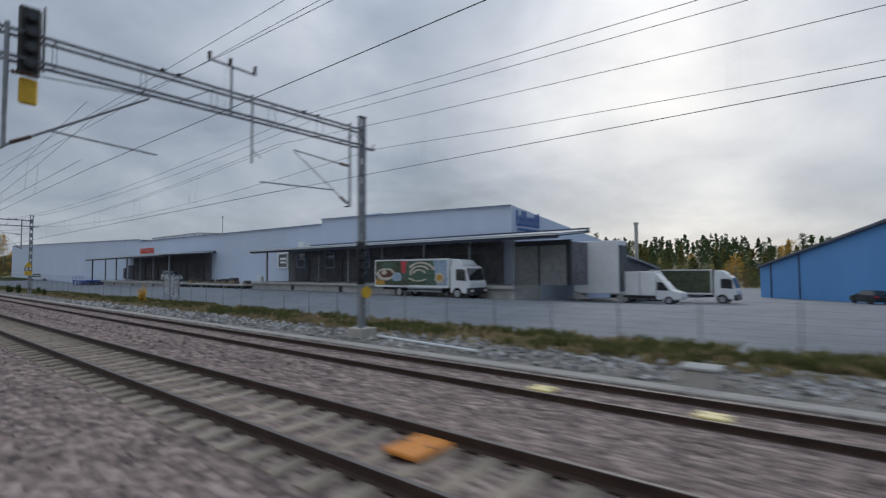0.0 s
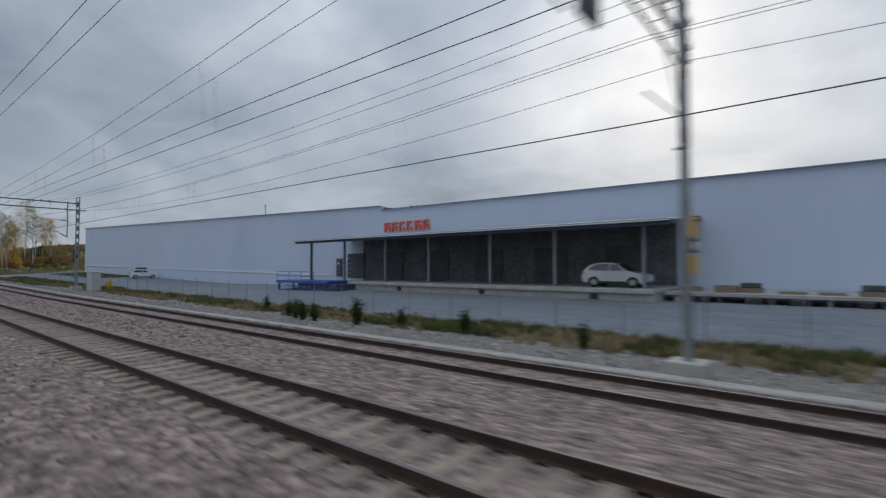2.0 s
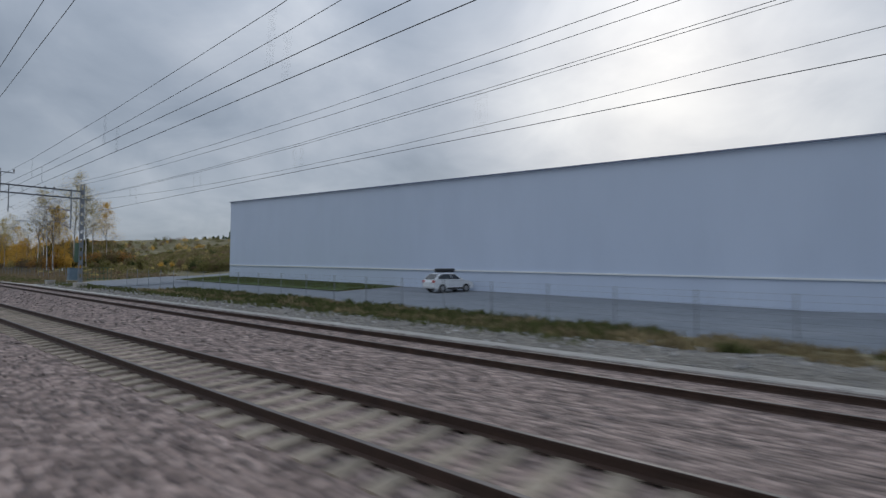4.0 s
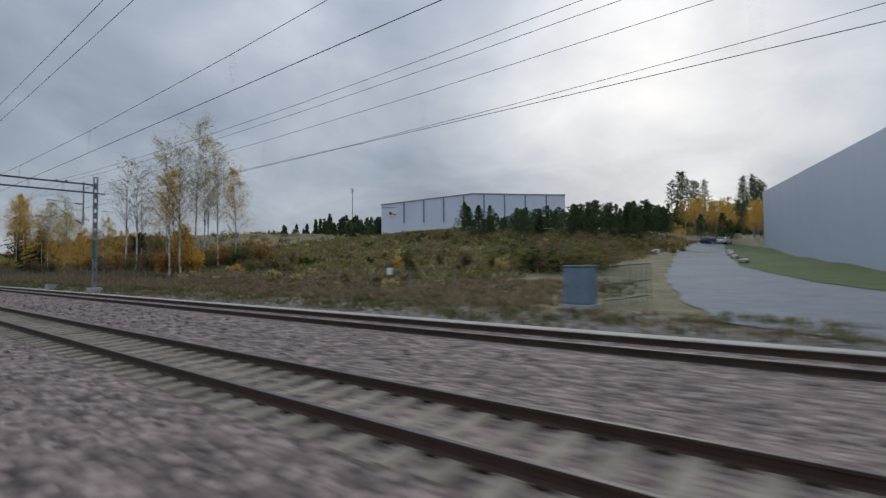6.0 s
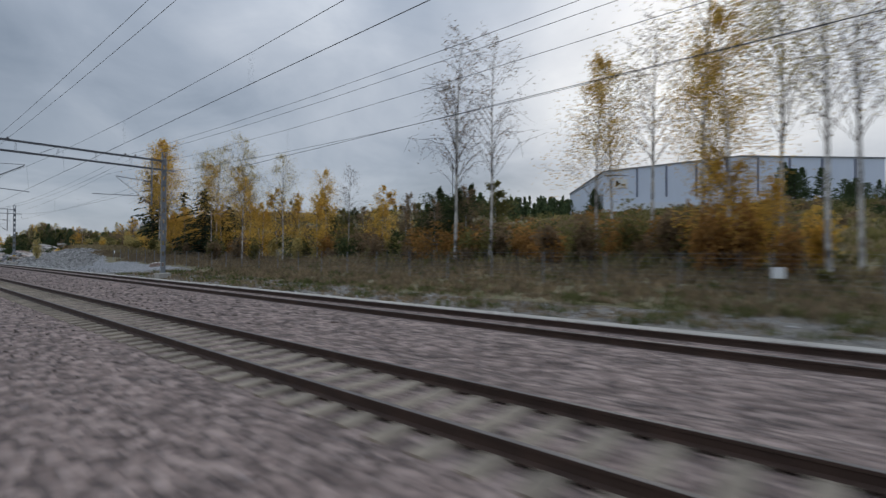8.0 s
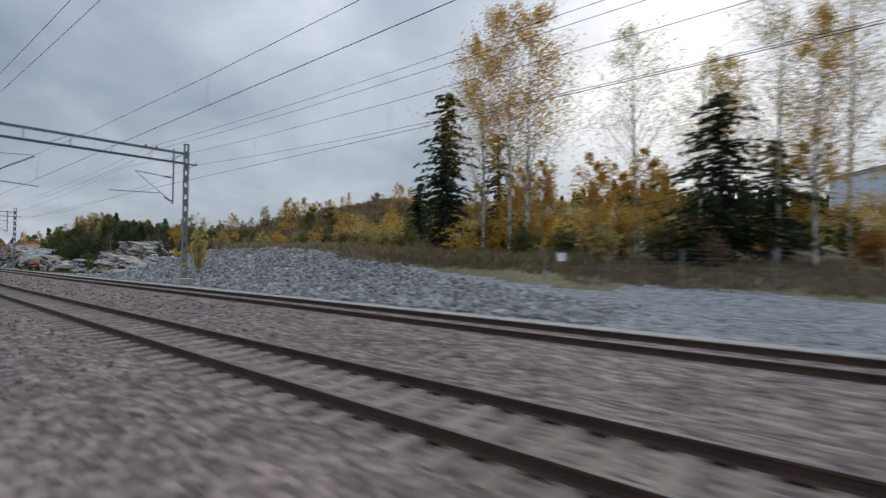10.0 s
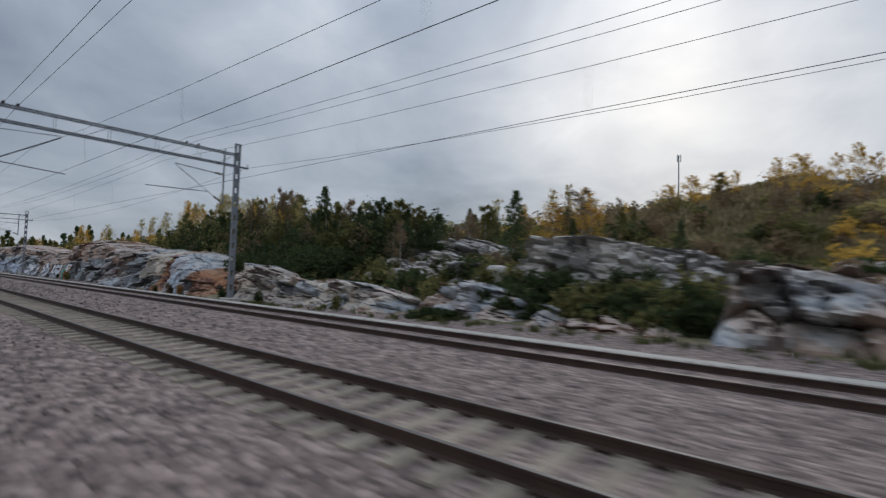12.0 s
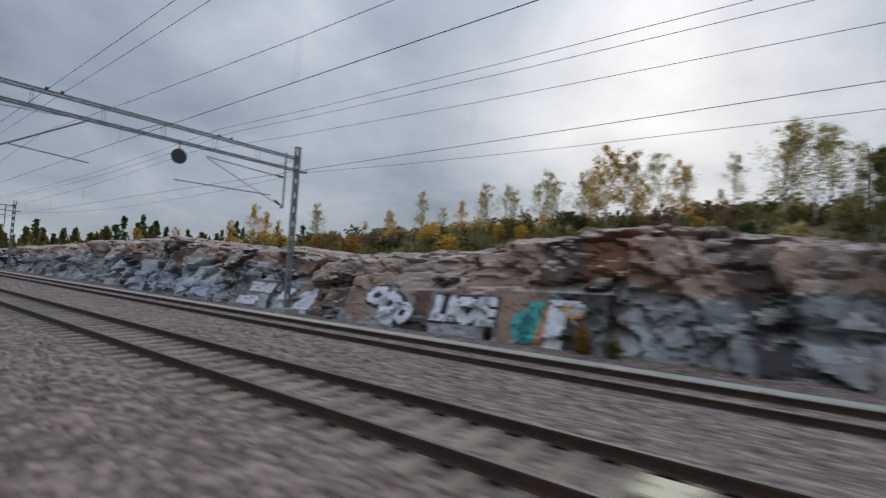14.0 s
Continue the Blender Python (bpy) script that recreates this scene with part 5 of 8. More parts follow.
car((-234, 112, ground_z(-234, 112)), 80, "dark blue car parked at the roadside", M_CARBLUE)
car((-232, 118, ground_z(-232, 118)), 80, "grey car parked at the roadside", M_CARWHITE)
car((-18, 118, ground_z(-18, 118)), 60, "white car parked far across the yard", M_CARWHITE)

# ---- plants ----
M_BIRCHBARK = material("birch_bark", [(0.10, 0.09, 0.085), (0.55, 0.53, 0.50), (0.66, 0.64, 0.61)], 2.2, 0.8, stretch=(1, 1, 0.45), spread=0.16, fine=(0.04, 0.035, 0.035), fine_scale=5.0, fine_amount=0.7)
M_BARK = material("dark_bark", [(0.045, 0.035, 0.028), (0.10, 0.08, 0.065)], 4.0, 0.9, 0.5, 20.0)
M_TWIG = material("thin_twigs", [(0.06, 0.048, 0.04), (0.115, 0.095, 0.08)], 3.0, 0.9)


def leaf_mat(name, a, b):
    """Thin leaves: part of the light passes through them."""
    m = material(name, [a, b], 1.5, 0.75, per_piece=0.32, spread=0.2, spec=0.2)
    nt = m.node_tree
    p = nt.nodes["Principled BSDF"]
    tr = nt.nodes.new("ShaderNodeBsdfTranslucent")
    nt.links.new(p.inputs["Base Color"].links[0].from_socket, tr.inputs[0])
    mx = nt.nodes.new("ShaderNodeMixShader")
    mx.inputs[0].default_value = 0.56
    out = nt.nodes["Material Output"]
    nt.links.new(p.outputs[0], mx.inputs[1])
    nt.links.new(tr.outputs[0], mx.inputs[2])
    nt.links.new(mx.outputs[0], out.inputs[0])
    return m


L_GOLD = leaf_mat("golden_leaves", (0.50, 0.31, 0.06), (0.76, 0.50, 0.12))
L_ORANGE = leaf_mat("orange_leaves", (0.30, 0.165, 0.055), (0.44, 0.24, 0.075))
L_PALE = leaf_mat("pale_yellow_leaves", (0.38, 0.31, 0.12), (0.58, 0.48, 0.20))
L_OLIVE = leaf_mat("olive_leaves", (0.125, 0.122, 0.045), (0.25, 0.225, 0.085))
L_GREEN = leaf_mat("green_leaves", (0.038, 0.055, 0.022), (0.082, 0.105, 0.042))
L_BROWN = leaf_mat("brown_leaves", (0.17, 0.12, 0.072), (0.30, 0.215, 0.13))
L_NEEDLE = leaf_mat("spruce_needles", (0.022, 0.036, 0.022), (0.056, 0.075, 0.043))
L_PINE = leaf_mat("pine_needles", (0.048, 0.078, 0.036), (0.118, 0.155, 0.072))
L_DRY = leaf_mat("dry_grass", (0.20, 0.16, 0.09), (0.36, 0.29, 0.165))
L_STRAW = leaf_mat("brown_straw", (0.17, 0.13, 0.085), (0.31, 0.24, 0.15))
L_GRASS = leaf_mat("weedy_grass", (0.075, 0.09, 0.034), (0.155, 0.16, 0.062))


def cards(centres, length, width, rs, droop=0.0, along=None):
    """Small leaf-like faces, one at each centre, bent along their middle."""
    n = len(centres)
    d = rs.normal(0, 1, (n, 3)) if along is None else along + rs.normal(0, 0.35, (n, 3))
    d[:, 2] -= droop
    d /= np.linalg.norm(d, axis=1, keepdims=True)
    o = rs.normal(0, 1, (n, 3))
    s = np.cross(d, o)
    s /= np.linalg.norm(s, axis=1, keepdims=True)
    ln = (length * rs.uniform(0.6, 1.4, (n, 1))) / 2
    wd = (width * rs.uniform(0.6, 1.4, (n, 1))) / 2
    p = np.stack([centres - d * ln, centres + s * wd, centres + d * ln, centres - s * wd], 1)
    return p.reshape(-1, 3)


def card_mesh(name, pts, mat):
    me = bpy.data.meshes.new(name)
    n = len(pts) // 4
    me.from_pydata(pts.tolist(), [], (np.arange(n * 4).reshape(n, 4)).tolist())
    me.materials.append(mat)
    return me


def limb(bm, pts, r0, r1, sides=6):
    for i, (a, b) in enumerate(zip(pts, pts[1:])):
        f0, f1 = i / (len(pts) - 1), (i + 1) / (len(pts) - 1)
        beam(bm, a, b, r0 + (r1 - r0) * f0, sides, r0 + (r1 - r0) * f1)


def birch(seed, h, leaves, mat, size=0.2, low=0.35, spread=1.0):
    rs = np.random.RandomState(seed)
    t = new("birch_tree")
    bm = bmesh.new()
    lean = rs.uniform(-0.04, 0.04, 2)
    trunk = [Vector((lean[0] * h * f * f + 0.12 * math.sin(f * 5 + seed), lean[1] * h * f * f, h * f)) for f in np.linspace(0, 0.97, 9)]
    trunk[0].x = 0
    limb(bm, trunk, 0.0065 * h + 0.02, 0.010, 7)
    part("trunk", bm, M_BIRCHBARK, t, "white birch trunk with dark marks")
    bm = bmesh.new()
    centres, along = [], []
    nb = int(h * 3.0)
    for i in range(nb):
        f = low + (0.97 - low) * (i + rs.uniform(0, 1)) / nb
        k = f * 8
        a, b = trunk[int(min(k, 7))], trunk[int(min(k, 7)) + 1]
        p = a.lerp(b, k - int(min(k, 7)))
        az = rs.uniform(0, math.tau)
        ln = spread * h * 0.20 * (1.12 - f) ** 0.75 * rs.uniform(0.55, 1.25)
        q1 = p + Vector((math.cos(az) * ln * 0.5, math.sin(az) * ln * 0.5, ln * 0.7))
        q2 = q1 + Vector((math.cos(az) * ln * 0.55, math.sin(az) * ln * 0.55, ln * rs.uniform(0.0, 0.5)))
        limb(bm, [p, q1, q2], 0.028 * (1.2 - f), 0.006, 4)
        for j in range(5):
            s = q1.lerp(q2, rs.uniform(0, 1))
            e = s + Vector((rs.normal(0, 0.35), rs.normal(0, 0.35), rs.uniform(-0.7, 0.3))) * ln * 0.6
            limb(bm, [s, e], 0.014, 0.005, 3)
        m = int(leaves / nb * rs.uniform(0.3, 1.7))
        for _ in range(m):
            c = q1.lerp(q2, rs.uniform(-0.4, 1.15))
            centres.append((c.x + rs.normal(0, 0.16 * ln), c.y + rs.normal(0, 0.16 * ln), c.z + rs.normal(-0.05, 0.26 * ln)))
    part("bough", bm, M_TWIG, t)
    o = new("crown", card_mesh("crown", cards(np.array(centres), size, size * 0.7, rs, 0.3), mat))
    o.parent = t
    return t


def spruce(seed, h, column=False, wide=0.25):
    rs = np.random.RandomState(seed)
    t = new("spruce_tree")
    bm = bmesh.new()
    beam(bm, (0, 0, 0), (0, 0, h * 0.97), 0.014 * h, 7, 0.015)
    part("trunk", bm, M_BARK, t)
    centres, along = [], []
    z = 0.06 * h
    while z < h * 0.985:
        f = z / h
        reach = ((0.15 * h) * (1 - f) ** 0.42 * (0.5 + 1.5 * min(f, 0.33)) * rs.uniform(0.6, 1.45) if column else (wide * h) * (1 - f) ** 0.7 * rs.uniform(0.7, 1.15)) + 0.12
        for k in range(int(6 + 5 * (1 - f))):
            if rs.uniform() < (0.4 if column else 0.16):
                continue
            az = rs.uniform(0, math.tau)
            r = reach * rs.uniform(0.4, 1.25)
            m = int(5 + r * 7)
            for i in range(m):
                g = (i + rs.uniform()) / m
                centres.append((math.cos(az) * r * g + rs.normal(0, 0.09), math.sin(az) * r * g + rs.normal(0, 0.09), z - r * 0.32 * g * g + rs.normal(0, 0.06) + 0.1 * g))
                along.append((math.cos(az) * 0.9, math.sin(az) * 0.9, -0.55))
        z += 0.34 + 0.012 * h * (1 - f)
    c = np.array(centres)
    o = new("crown", card_mesh("crown", cards(c, 0.5, 0.2, rs, 0.2, np.array(along)), L_NEEDLE))
    o.parent = t
    return t


def pine(seed, h, low=0.3, wide=0.22, point=0.55, tuft=1.0, nb=44, per=52):
    rs = np.random.RandomState(seed)
    t = new("pine_tree")
    bm = bmesh.new()
    beam(bm, (0, 0, 0), (0.1, 0, h * 0.95), 0.014 * h, 7, 0.02)
    centres = []
    for i in range(nb):
        f = low + (0.99 - low) * (i / nb)
        az = i * 2.4 + rs.uniform(-0.5, 0.5)
        r = wide * h * (1.03 - f) ** point * rs.uniform(0.45, 1.15)
        e = Vector((math.cos(az) * r, math.sin(az) * r, f * h + r * 0.3))
        limb(bm, [Vector((0.05, 0, f * h)), e], 0.03, 0.01, 4)
        for _ in range(per):
            g = rs.uniform(0.35, 1.15)
            centres.append((e.x * g + rs.normal(0, 0.03 * h * tuft), e.y * g + rs.normal(0, 0.03 * h * tuft), f * h + r * 0.3 * g + rs.normal(0.01 * h, 0.022 * h * tuft)))
    part("trunk", bm, M_BARK, t)
    o = new("crown", card_mesh("crown", cards(np.array(centres), 0.46, 0.14, rs), L_PINE))
    o.parent = t
    return t


def bush(seed, mat, n=620, tall=1.0, airy=0.5, size=0.19):
    """A bush about one metre in radius and two metres high; scaled when copied."""
    rs = np.random.RandomState(seed)
    t = new("bush")
    bm = bmesh.new()
    tips = []
    for i in range(13):
        az, r = rs.uniform(0, math.tau), rs.uniform(0.1, 0.85)
        top = Vector((math.cos(az) * r, math.sin(az) * r, 2 * tall * rs.uniform(0.6, 1.05) * (1.1 - r * 0.5)))
        mid = Vector((top.x * 0.35, top.y * 0.35, top.z * 0.5))
        limb(bm, [Vector((top.x * 0.1, top.y * 0.1, -0.1)), mid, top], 0.016, 0.004, 4)
        tips.append((mid, top))
    part("stem_clump", bm, M_TWIG, t)
    cs = []
    for _ in range(n):
        a, b = tips[rs.randint(len(tips))]
        c = a.lerp(b, rs.uniform(-0.7, 1.05))
        cs.append((c.x + rs.normal(0, 0.2 * airy + 0.1), c.y + rs.normal(0, 0.2 * airy + 0.1), max(0.02, c.z + rs.normal(0, 0.16))))
    o = new("foliage", card_mesh("foliage", cards(np.array(cs), size, size * 0.7, rs), mat))
    o.parent = t
    return t


BIRCH = [
    tagged(birch(11, 21, 4300, L_PALE, 0.14, 0.34, 1.35), "tall slender birch with sparse pale yellow leaves", "birch tree", "birches"),
    tagged(birch(12, 19, 7400, L_GOLD, 0.155, 0.25, 1.3), "tall birch with golden autumn leaves", "birch tree", "birches"),
    tagged(birch(13, 17, 750, L_BROWN, 0.13, 0.35, 1.15), "tall thin birch almost bare of leaves", "birch tree", "birches"),
    tagged(birch(14, 7, 3600, L_GOLD, 0.145, 0.12, 1.4), "young birch with golden leaves", "birch tree", "birches"),
    tagged(birch(15, 6, 2000, L_PALE, 0.105, 0.2, 1.35), "young sparse birch with pale leaves", "birch tree", "birches"),
    tagged(birch(16, 6, 4200, L_OLIVE, 0.145, 0.08, 1.5), "young birch with olive green leaves", "birch tree", "birches"),
    tagged(birch(17, 6, 4200, L_GREEN, 0.15, 0.06, 1.6), "young broadleaved tree still dark green", "broadleaved tree", "birches"),
    tagged(birch(18, 6, 2200, L_BROWN, 0.13, 0.12, 1.5), "young half-bare tree with brown leaves", "broadleaved tree", "birches"),
]
SPRUCE = [tagged(spruce(21, 15, True), "tall dark green spruce with drooping boughs", "spruce tree", "conifers"), tagged(spruce(22, 8), "small dark green spruce above the bank", "spruce tree", "conifers"), tagged(spruce(23, 14, False, 0.4), "broad dark green spruce among golden birches", "spruce tree", "conifers")]
PINE = [tagged(pine(31, 9, 0.05, 0.40, 0.8, 0.62, 62, 40), "bushy dark green young pine tree", "pine tree", "conifers"), tagged(pine(32, 16, 0.48, 0.19, 0.5, 0.6, 26, 44), "tall pine with a bare trunk", "pine tree", "conifers"), tagged(pine(33, 9, 0.08, 0.46, 0.62, 0.7, 50, 44), "broad dark green young pine tree", "pine tree", "conifers"), tagged(pine(34, 9, 0.03, 0.31, 0.85, 0.55, 60, 32), "narrow pointed young pine tree", "pine tree", "conifers")]
BUSH = {}
for k, (nm, mat, lab) in enumerate((("gold", L_GOLD, "golden autumn bush beside the railway"), ("orange", L_ORANGE, "orange autumn bush beside the railway"), ("olive", L_OLIVE, "olive green bush in autumn scrub"), ("green", L_GREEN, "dense dark green bush in scrub"), ("brown", L_BROWN, "brown half-bare bush in scrub"), ("pale", L_PALE, "thin bush with pale yellow leaves"))):
    BUSH[nm] = [tagged(bush(40 + k, mat, 1150 if nm in ("olive", "green") else 950), lab, "bush", "bushes"), tagged(bush(60 + k, mat, 760, 1.2, 0.8), lab, "bush", "bushes")]
used = set()


def put(proto, x, y, s=1.0, sz=None, z=None):
    """The first call moves the pattern itself; later ones copy it."""
    m = pose(x, y, (ground_z(x, y) - 0.05) if z is None else z, 0, 0, random.uniform(0, 360)) @ Matrix.Diagonal((s, s, sz or s, 1))
    if proto.name not in used:
        used.add(proto.name)
        proto.matrix_basis = m
        return proto
    c = copy_thing(proto, pose(0, 0, 0))
    c.matrix_basis = m
    return c


# named trees, by their trunks
for x, y, k, s in ((-296.5, 37.5, 0, 1.18), (-292.0, 39.0, 0, 1.0), (-289.2, 30.5, 0, 0.95), (-288.0, 31.5, 2, 1.1), (-294.0, 33.0, 1, 0.86), (-301.0, 41.0, 2, 1.15), (-303.5, 36.0, 1, 0.82),
                   (-316.0, 34.0, 2, 1.28), (-312.5, 34.5, 2, 1.2), (-319.0, 38.0, 2, 1.1), (-297.5, 45.0, 1, 0.9), (-305.5, 44.0, 0, 0.85),
                   (-380.5, 32.5, 1, 1.05), (-383.4, 33.0, 1, 0.98), (-377.8, 30.5, 1, 0.98), (-371.8, 35.5, 0, 0.83), (-363.2, 33.5, 0, 0.8), (-361.4, 32.0, 1, 0.72), (-360.0, 36.5, 0, 0.85), (-366.5, 38, 1, 0.75),
                   (-340.0, 31.0, 0, 0.62), (-354.0, 33.0, 1, 0.6), (-369.0, 42.0, 0, 0.72), (-345.0, 40.0, 1, 0.62), (-348.0, 30.0, 2, 0.7), (-334.0, 36.0, 2, 0.65)):
    put(BIRCH[k], x, y, s)
for x, y, k, s in ((-387.0, 32.5, 0, 1.3), (-389.2, 34.5, 0, 1.15), (-366.0, 33.0, 2, 1.02), (-363.4, 35.5, 2, 0.72), (-397.2, 40.0, 1, 1.15), (-384.6, 37.0, 0, 1.0)):
    put(SPRUCE[k], x, y, s, s * 0.74)
rr = random.Random(4)
# pines below and beside the pale hall, taller ones behind the road
for i in range(80):
    x = rr.uniform(-291, -243)
    k = rr.uniform(0.38, 0.55) if x < -277 else rr.uniform(0.5, 0.68) if x < -262 else rr.uniform(0.6, 0.85)
    put(PINE[(0, 2, 3, 2)[i % 4]], x, rr.uniform(96, 126), k * rr.uniform(0.95, 1.25), k)
for i in range(6):
    put(PINE[0], rr.uniform(-301, -294), rr.uniform(118, 124), rr.uniform(0.7, 0.9))
for i in range(14):
    put(PINE[1], rr.uniform(-261, -230), rr.uniform(188, 234), rr.uniform(1.15, 1.45), rr.uniform(1.15, 1.45))
for i in range(22):
    put(BIRCH[1], rr.uniform(-249, -226), rr.uniform(128, 168), rr.uniform(0.5, 0.68), rr.uniform(0.46, 0.6))
for i in range(9):
    put(PINE[0], rr.uniform(-250, -232), rr.uniform(122, 160), rr.uniform(0.5, 0.8))
for i in range(8):
    put(PINE[0], rr.uniform(-352, -340), rr.uniform(120, 150), rr.uniform(0.5, 0.8))
# trees behind the yard
for i in range(44):
    put(PINE[rr.choice((0, 2, 1))], rr.uniform(-75, 40), rr.uniform(170, 235), rr.uniform(0.9, 1.35), rr.uniform(0.6, 1.0))
for i in range(9):
    put(BIRCH[(3, 4)[i % 2]], rr.uniform(-60, 30), rr.uniform(160, 210), rr.uniform(0.9, 1.4))
for i in range(7):
    put(BIRCH[1], rr.uniform(-15, -2), rr.uniform(170, 190), rr.uniform(0.5, 0.75))


def cleared(x, y):
    """Mostly bare rock on the slope above the long ledge."""
    return -463 < x < -446 and 22.5 < y < 37 and rr.random() < 0.5


def thicket(n, x0, x1, y0, y1, kinds, s0, s1, sz0=None, sz1=None):
    for _ in range(n):
        k = rr.choice(kinds)
        s = rr.uniform(s0, s1)
        x, y = rr.uniform(x0, x1), rr.uniform(y0, y1)
        if not cleared(x, y):
            put(rr.choice(BUSH[k]), x, y, s, s * rr.uniform(sz0 or 0.85, sz1 or 1.2))


# single bushes near the line
for x, y, s in ((-293.6, 33.2, 0.95), (-292.0, 34.6, 0.8), (-295.2, 35.0, 1.1), (-336.0, 33.0, 1.1), (-343.0, 35.0, 1.2), (-351.0, 34.0, 1.1), (-357.5, 36.0, 1.15), (-328.0, 36.0, 0.9), (-338.5, 36.0, 1.3), (-346.5, 32.0, 1.0), (-353.5, 38.0, 1.4), (-361.5, 33.5, 1.1), (-368.5, 31.0, 0.9), (-374.0, 33.0, 1.1), (-332.0, 40.0, 1.2), (-385.0, 34.5, 0.9)):
    put(BIRCH[3], x, y, s)
thicket(12, -327, -296, 32, 38, ("brown", "brown", "orange", "olive"), 1.0, 1.5)
thicket(9, -297, -289.5, 31.5, 36, ("orange", "gold"), 1.0, 1.5, 1.1, 1.6)
thicket(12, -378, -330, 28, 34, ("olive", "brown", "orange", "pale"), 1.0, 1.5)
thicket(10, -384, -356, 30, 36, ("orange", "gold", "brown"), 0.9, 1.4)
thicket(16, -290, -240, 32, 48, ("olive", "gold", "brown", "olive"), 0.6, 1.2)
for x, y, s in ((-96.3, 15.6, 0.3), (-94.7, 15.0, 0.34), (-93.8, 14.8, 0.32), (-92.9, 14.9, 0.3), (-90.2, 15.4, 0.42), (-88.0, 16.2, 0.3), (-101.0, 17.0, 0.3), (-84.5, 16.5, 0.34), (-79.0, 16.0, 0.3)):
    put(BUSH["green"][0], x, y, s, s * 1.6)
thicket(14, -432, -390, 30, 36, ("olive", "pale", "gold", "brown"), 0.8, 1.5)
put(BUSH["pale"][1], -403.4, 18.6, 0.8, 1.9)
# single trees on the open hill
for x, y, k, w, h in ((-423.0, 40.0, 3, 1.0, 0.95), (-425.5, 41.0, 7, 0.9, 1.0), (-421.0, 42.0, 5, 0.9, 0.8), (-414.0, 40.0, 5, 0.95, 0.8), (-412.0, 41.5, 3, 0.8, 0.6), (-409.5, 45.0, 7, 1.5, 1.1), (-408.3, 46.0, 3, 1.0, 0.75), (-404.5, 42.0, 3, 0.7, 0.55), (-401.5, 43.0, 5, 0.8, 0.6), (-418.0, 44.0, 3, 0.7, 0.7)):
    put(BIRCH[k], x, y, w, h)
for x, y, k, s in ((-430.2, 69, 3, 0.75), (-428.6, 71, 3, 0.65), (-432.0, 72, 3, 0.55), (-437.0, 62, 3, 0.5), (-440.5, 60, 3, 0.45), (-434.0, 58, 3, 0.42)):
    put(BIRCH[k], x, y, s)
thicket(34, -476, -428, 22.5, 30, ("green", "olive", "green", "brown"), 0.5, 1.0)
thicket(12, -498, -464, 25, 29, ("green", "olive", "green", "brown"), 0.8, 1.4)
thicket(16, -560, -500, 28, 36, ("olive", "brown", "gold", "pale", "orange"), 0.4, 0.8)
for x, y, s, k in ((-511.2, 18.3, 0.6, "orange"), (-510.0, 18.2, 0.45, "olive"), (-515.6, 18.4, 0.35, "green"), (-478.5, 18.4, 0.6, "brown"), (-476.2, 18.3, 0.5, "orange"), (-468.5, 18.2, 0.5, "green"), (-481.6, 18.3, 0.35, "green"), (-454.6, 18.0, 0.45, "olive"), (-447.4, 18.0, 0.34, "green"), (-463.6, 18.3, 0.5, "green"), (-438.6, 20.8, 0.7, "green"), (-436.2, 20.0, 0.65, "green"), (-428.6, 19.0, 0.5, "orange")):
    put(BUSH[k][0], x, y, s)
for x, y, w, h in ((-489.0, 32.0, 0.55, 0.85), (-482.3, 31.5, 0.5, 0.78), (-478.8, 31.0, 0.45, 0.55), (-492.5, 32.0, 0.5, 0.8)):
    put(BIRCH[3], x, y, w, h)
# young trees over the rock, the tallest first
for x, y, kind, k, w, h in ((-452.0, 33.5, PINE, 0, 0.5, 0.62), (-476.1, 33.0, PINE, 0, 0.62, 0.88), (-474.9, 33.8, PINE, 3, 0.5, 0.7), (-471.2, 33.0, BIRCH, 7, 1.3, 1.05), (-469.6, 34.0, BIRCH, 5, 1.1, 0.95), (-466.9, 33.0, BIRCH, 6, 1.35, 1.02), (-465.4, 34.0, BIRCH, 5, 1.2, 0.95),
                            (-482.0, 33.0, BIRCH, 7, 1.2, 1.2), (-480.3, 32.5, BIRCH, 5, 1.2, 1.15), (-485.0, 33.0, BIRCH, 7, 1.3, 1.28), (-483.8, 33.5, BIRCH, 7, 1.2, 1.25), (-486.2, 34.0, BIRCH, 5, 1.3, 1.15), (-490.1, 33.0, BIRCH, 5, 1.2, 1.05), (-449.2, 34.5, BIRCH, 3, 1.0, 0.62), (-447.0, 35.0, BIRCH, 7, 1.4, 0.85), (-446.0, 34.0, BIRCH, 3, 0.9, 0.6), (-444.8, 60.0, BIRCH, 3, 1.0, 0.52), (-447.4, 60.5, BIRCH, 3, 0.9, 0.46), (-442.2, 61.0, BIRCH, 3, 0.9, 0.48), (-434.5, 50.0, BIRCH, 3, 0.9, 0.6), (-433.2, 51.0, BIRCH, 3, 0.7, 0.45)):
    put(kind[k], x, y, w, h)
for i in range(20):
    put(PINE[(0, 3, 2, 0)[i % 4]], rr.uniform(-498, -460), rr.uniform(30, 42), rr.uniform(0.45, 0.62), rr.uniform(0.32, 0.5))
for i in range(64):
    put(BIRCH[(5, 6, 5, 6, 7)[i % 5]], rr.uniform(-500, -456), rr.uniform(27, 42), rr.uniform(0.6, 0.9), rr.uniform(0.48, 0.74))
for i in range(22):
    put(BIRCH[(5, 6, 6, 5)[i % 4]], rr.uniform(-493, -464), rr.uniform(29, 38), rr.uniform(0.7, 0.9), rr.uniform(0.75, 1.0))
for i in range(16):
    put(BIRCH[(4, 7, 4)[i % 3]], rr.uniform(-498, -470), rr.uniform(29, 36), rr.uniform(0.55, 0.75), rr.uniform(0.95, 1.2))
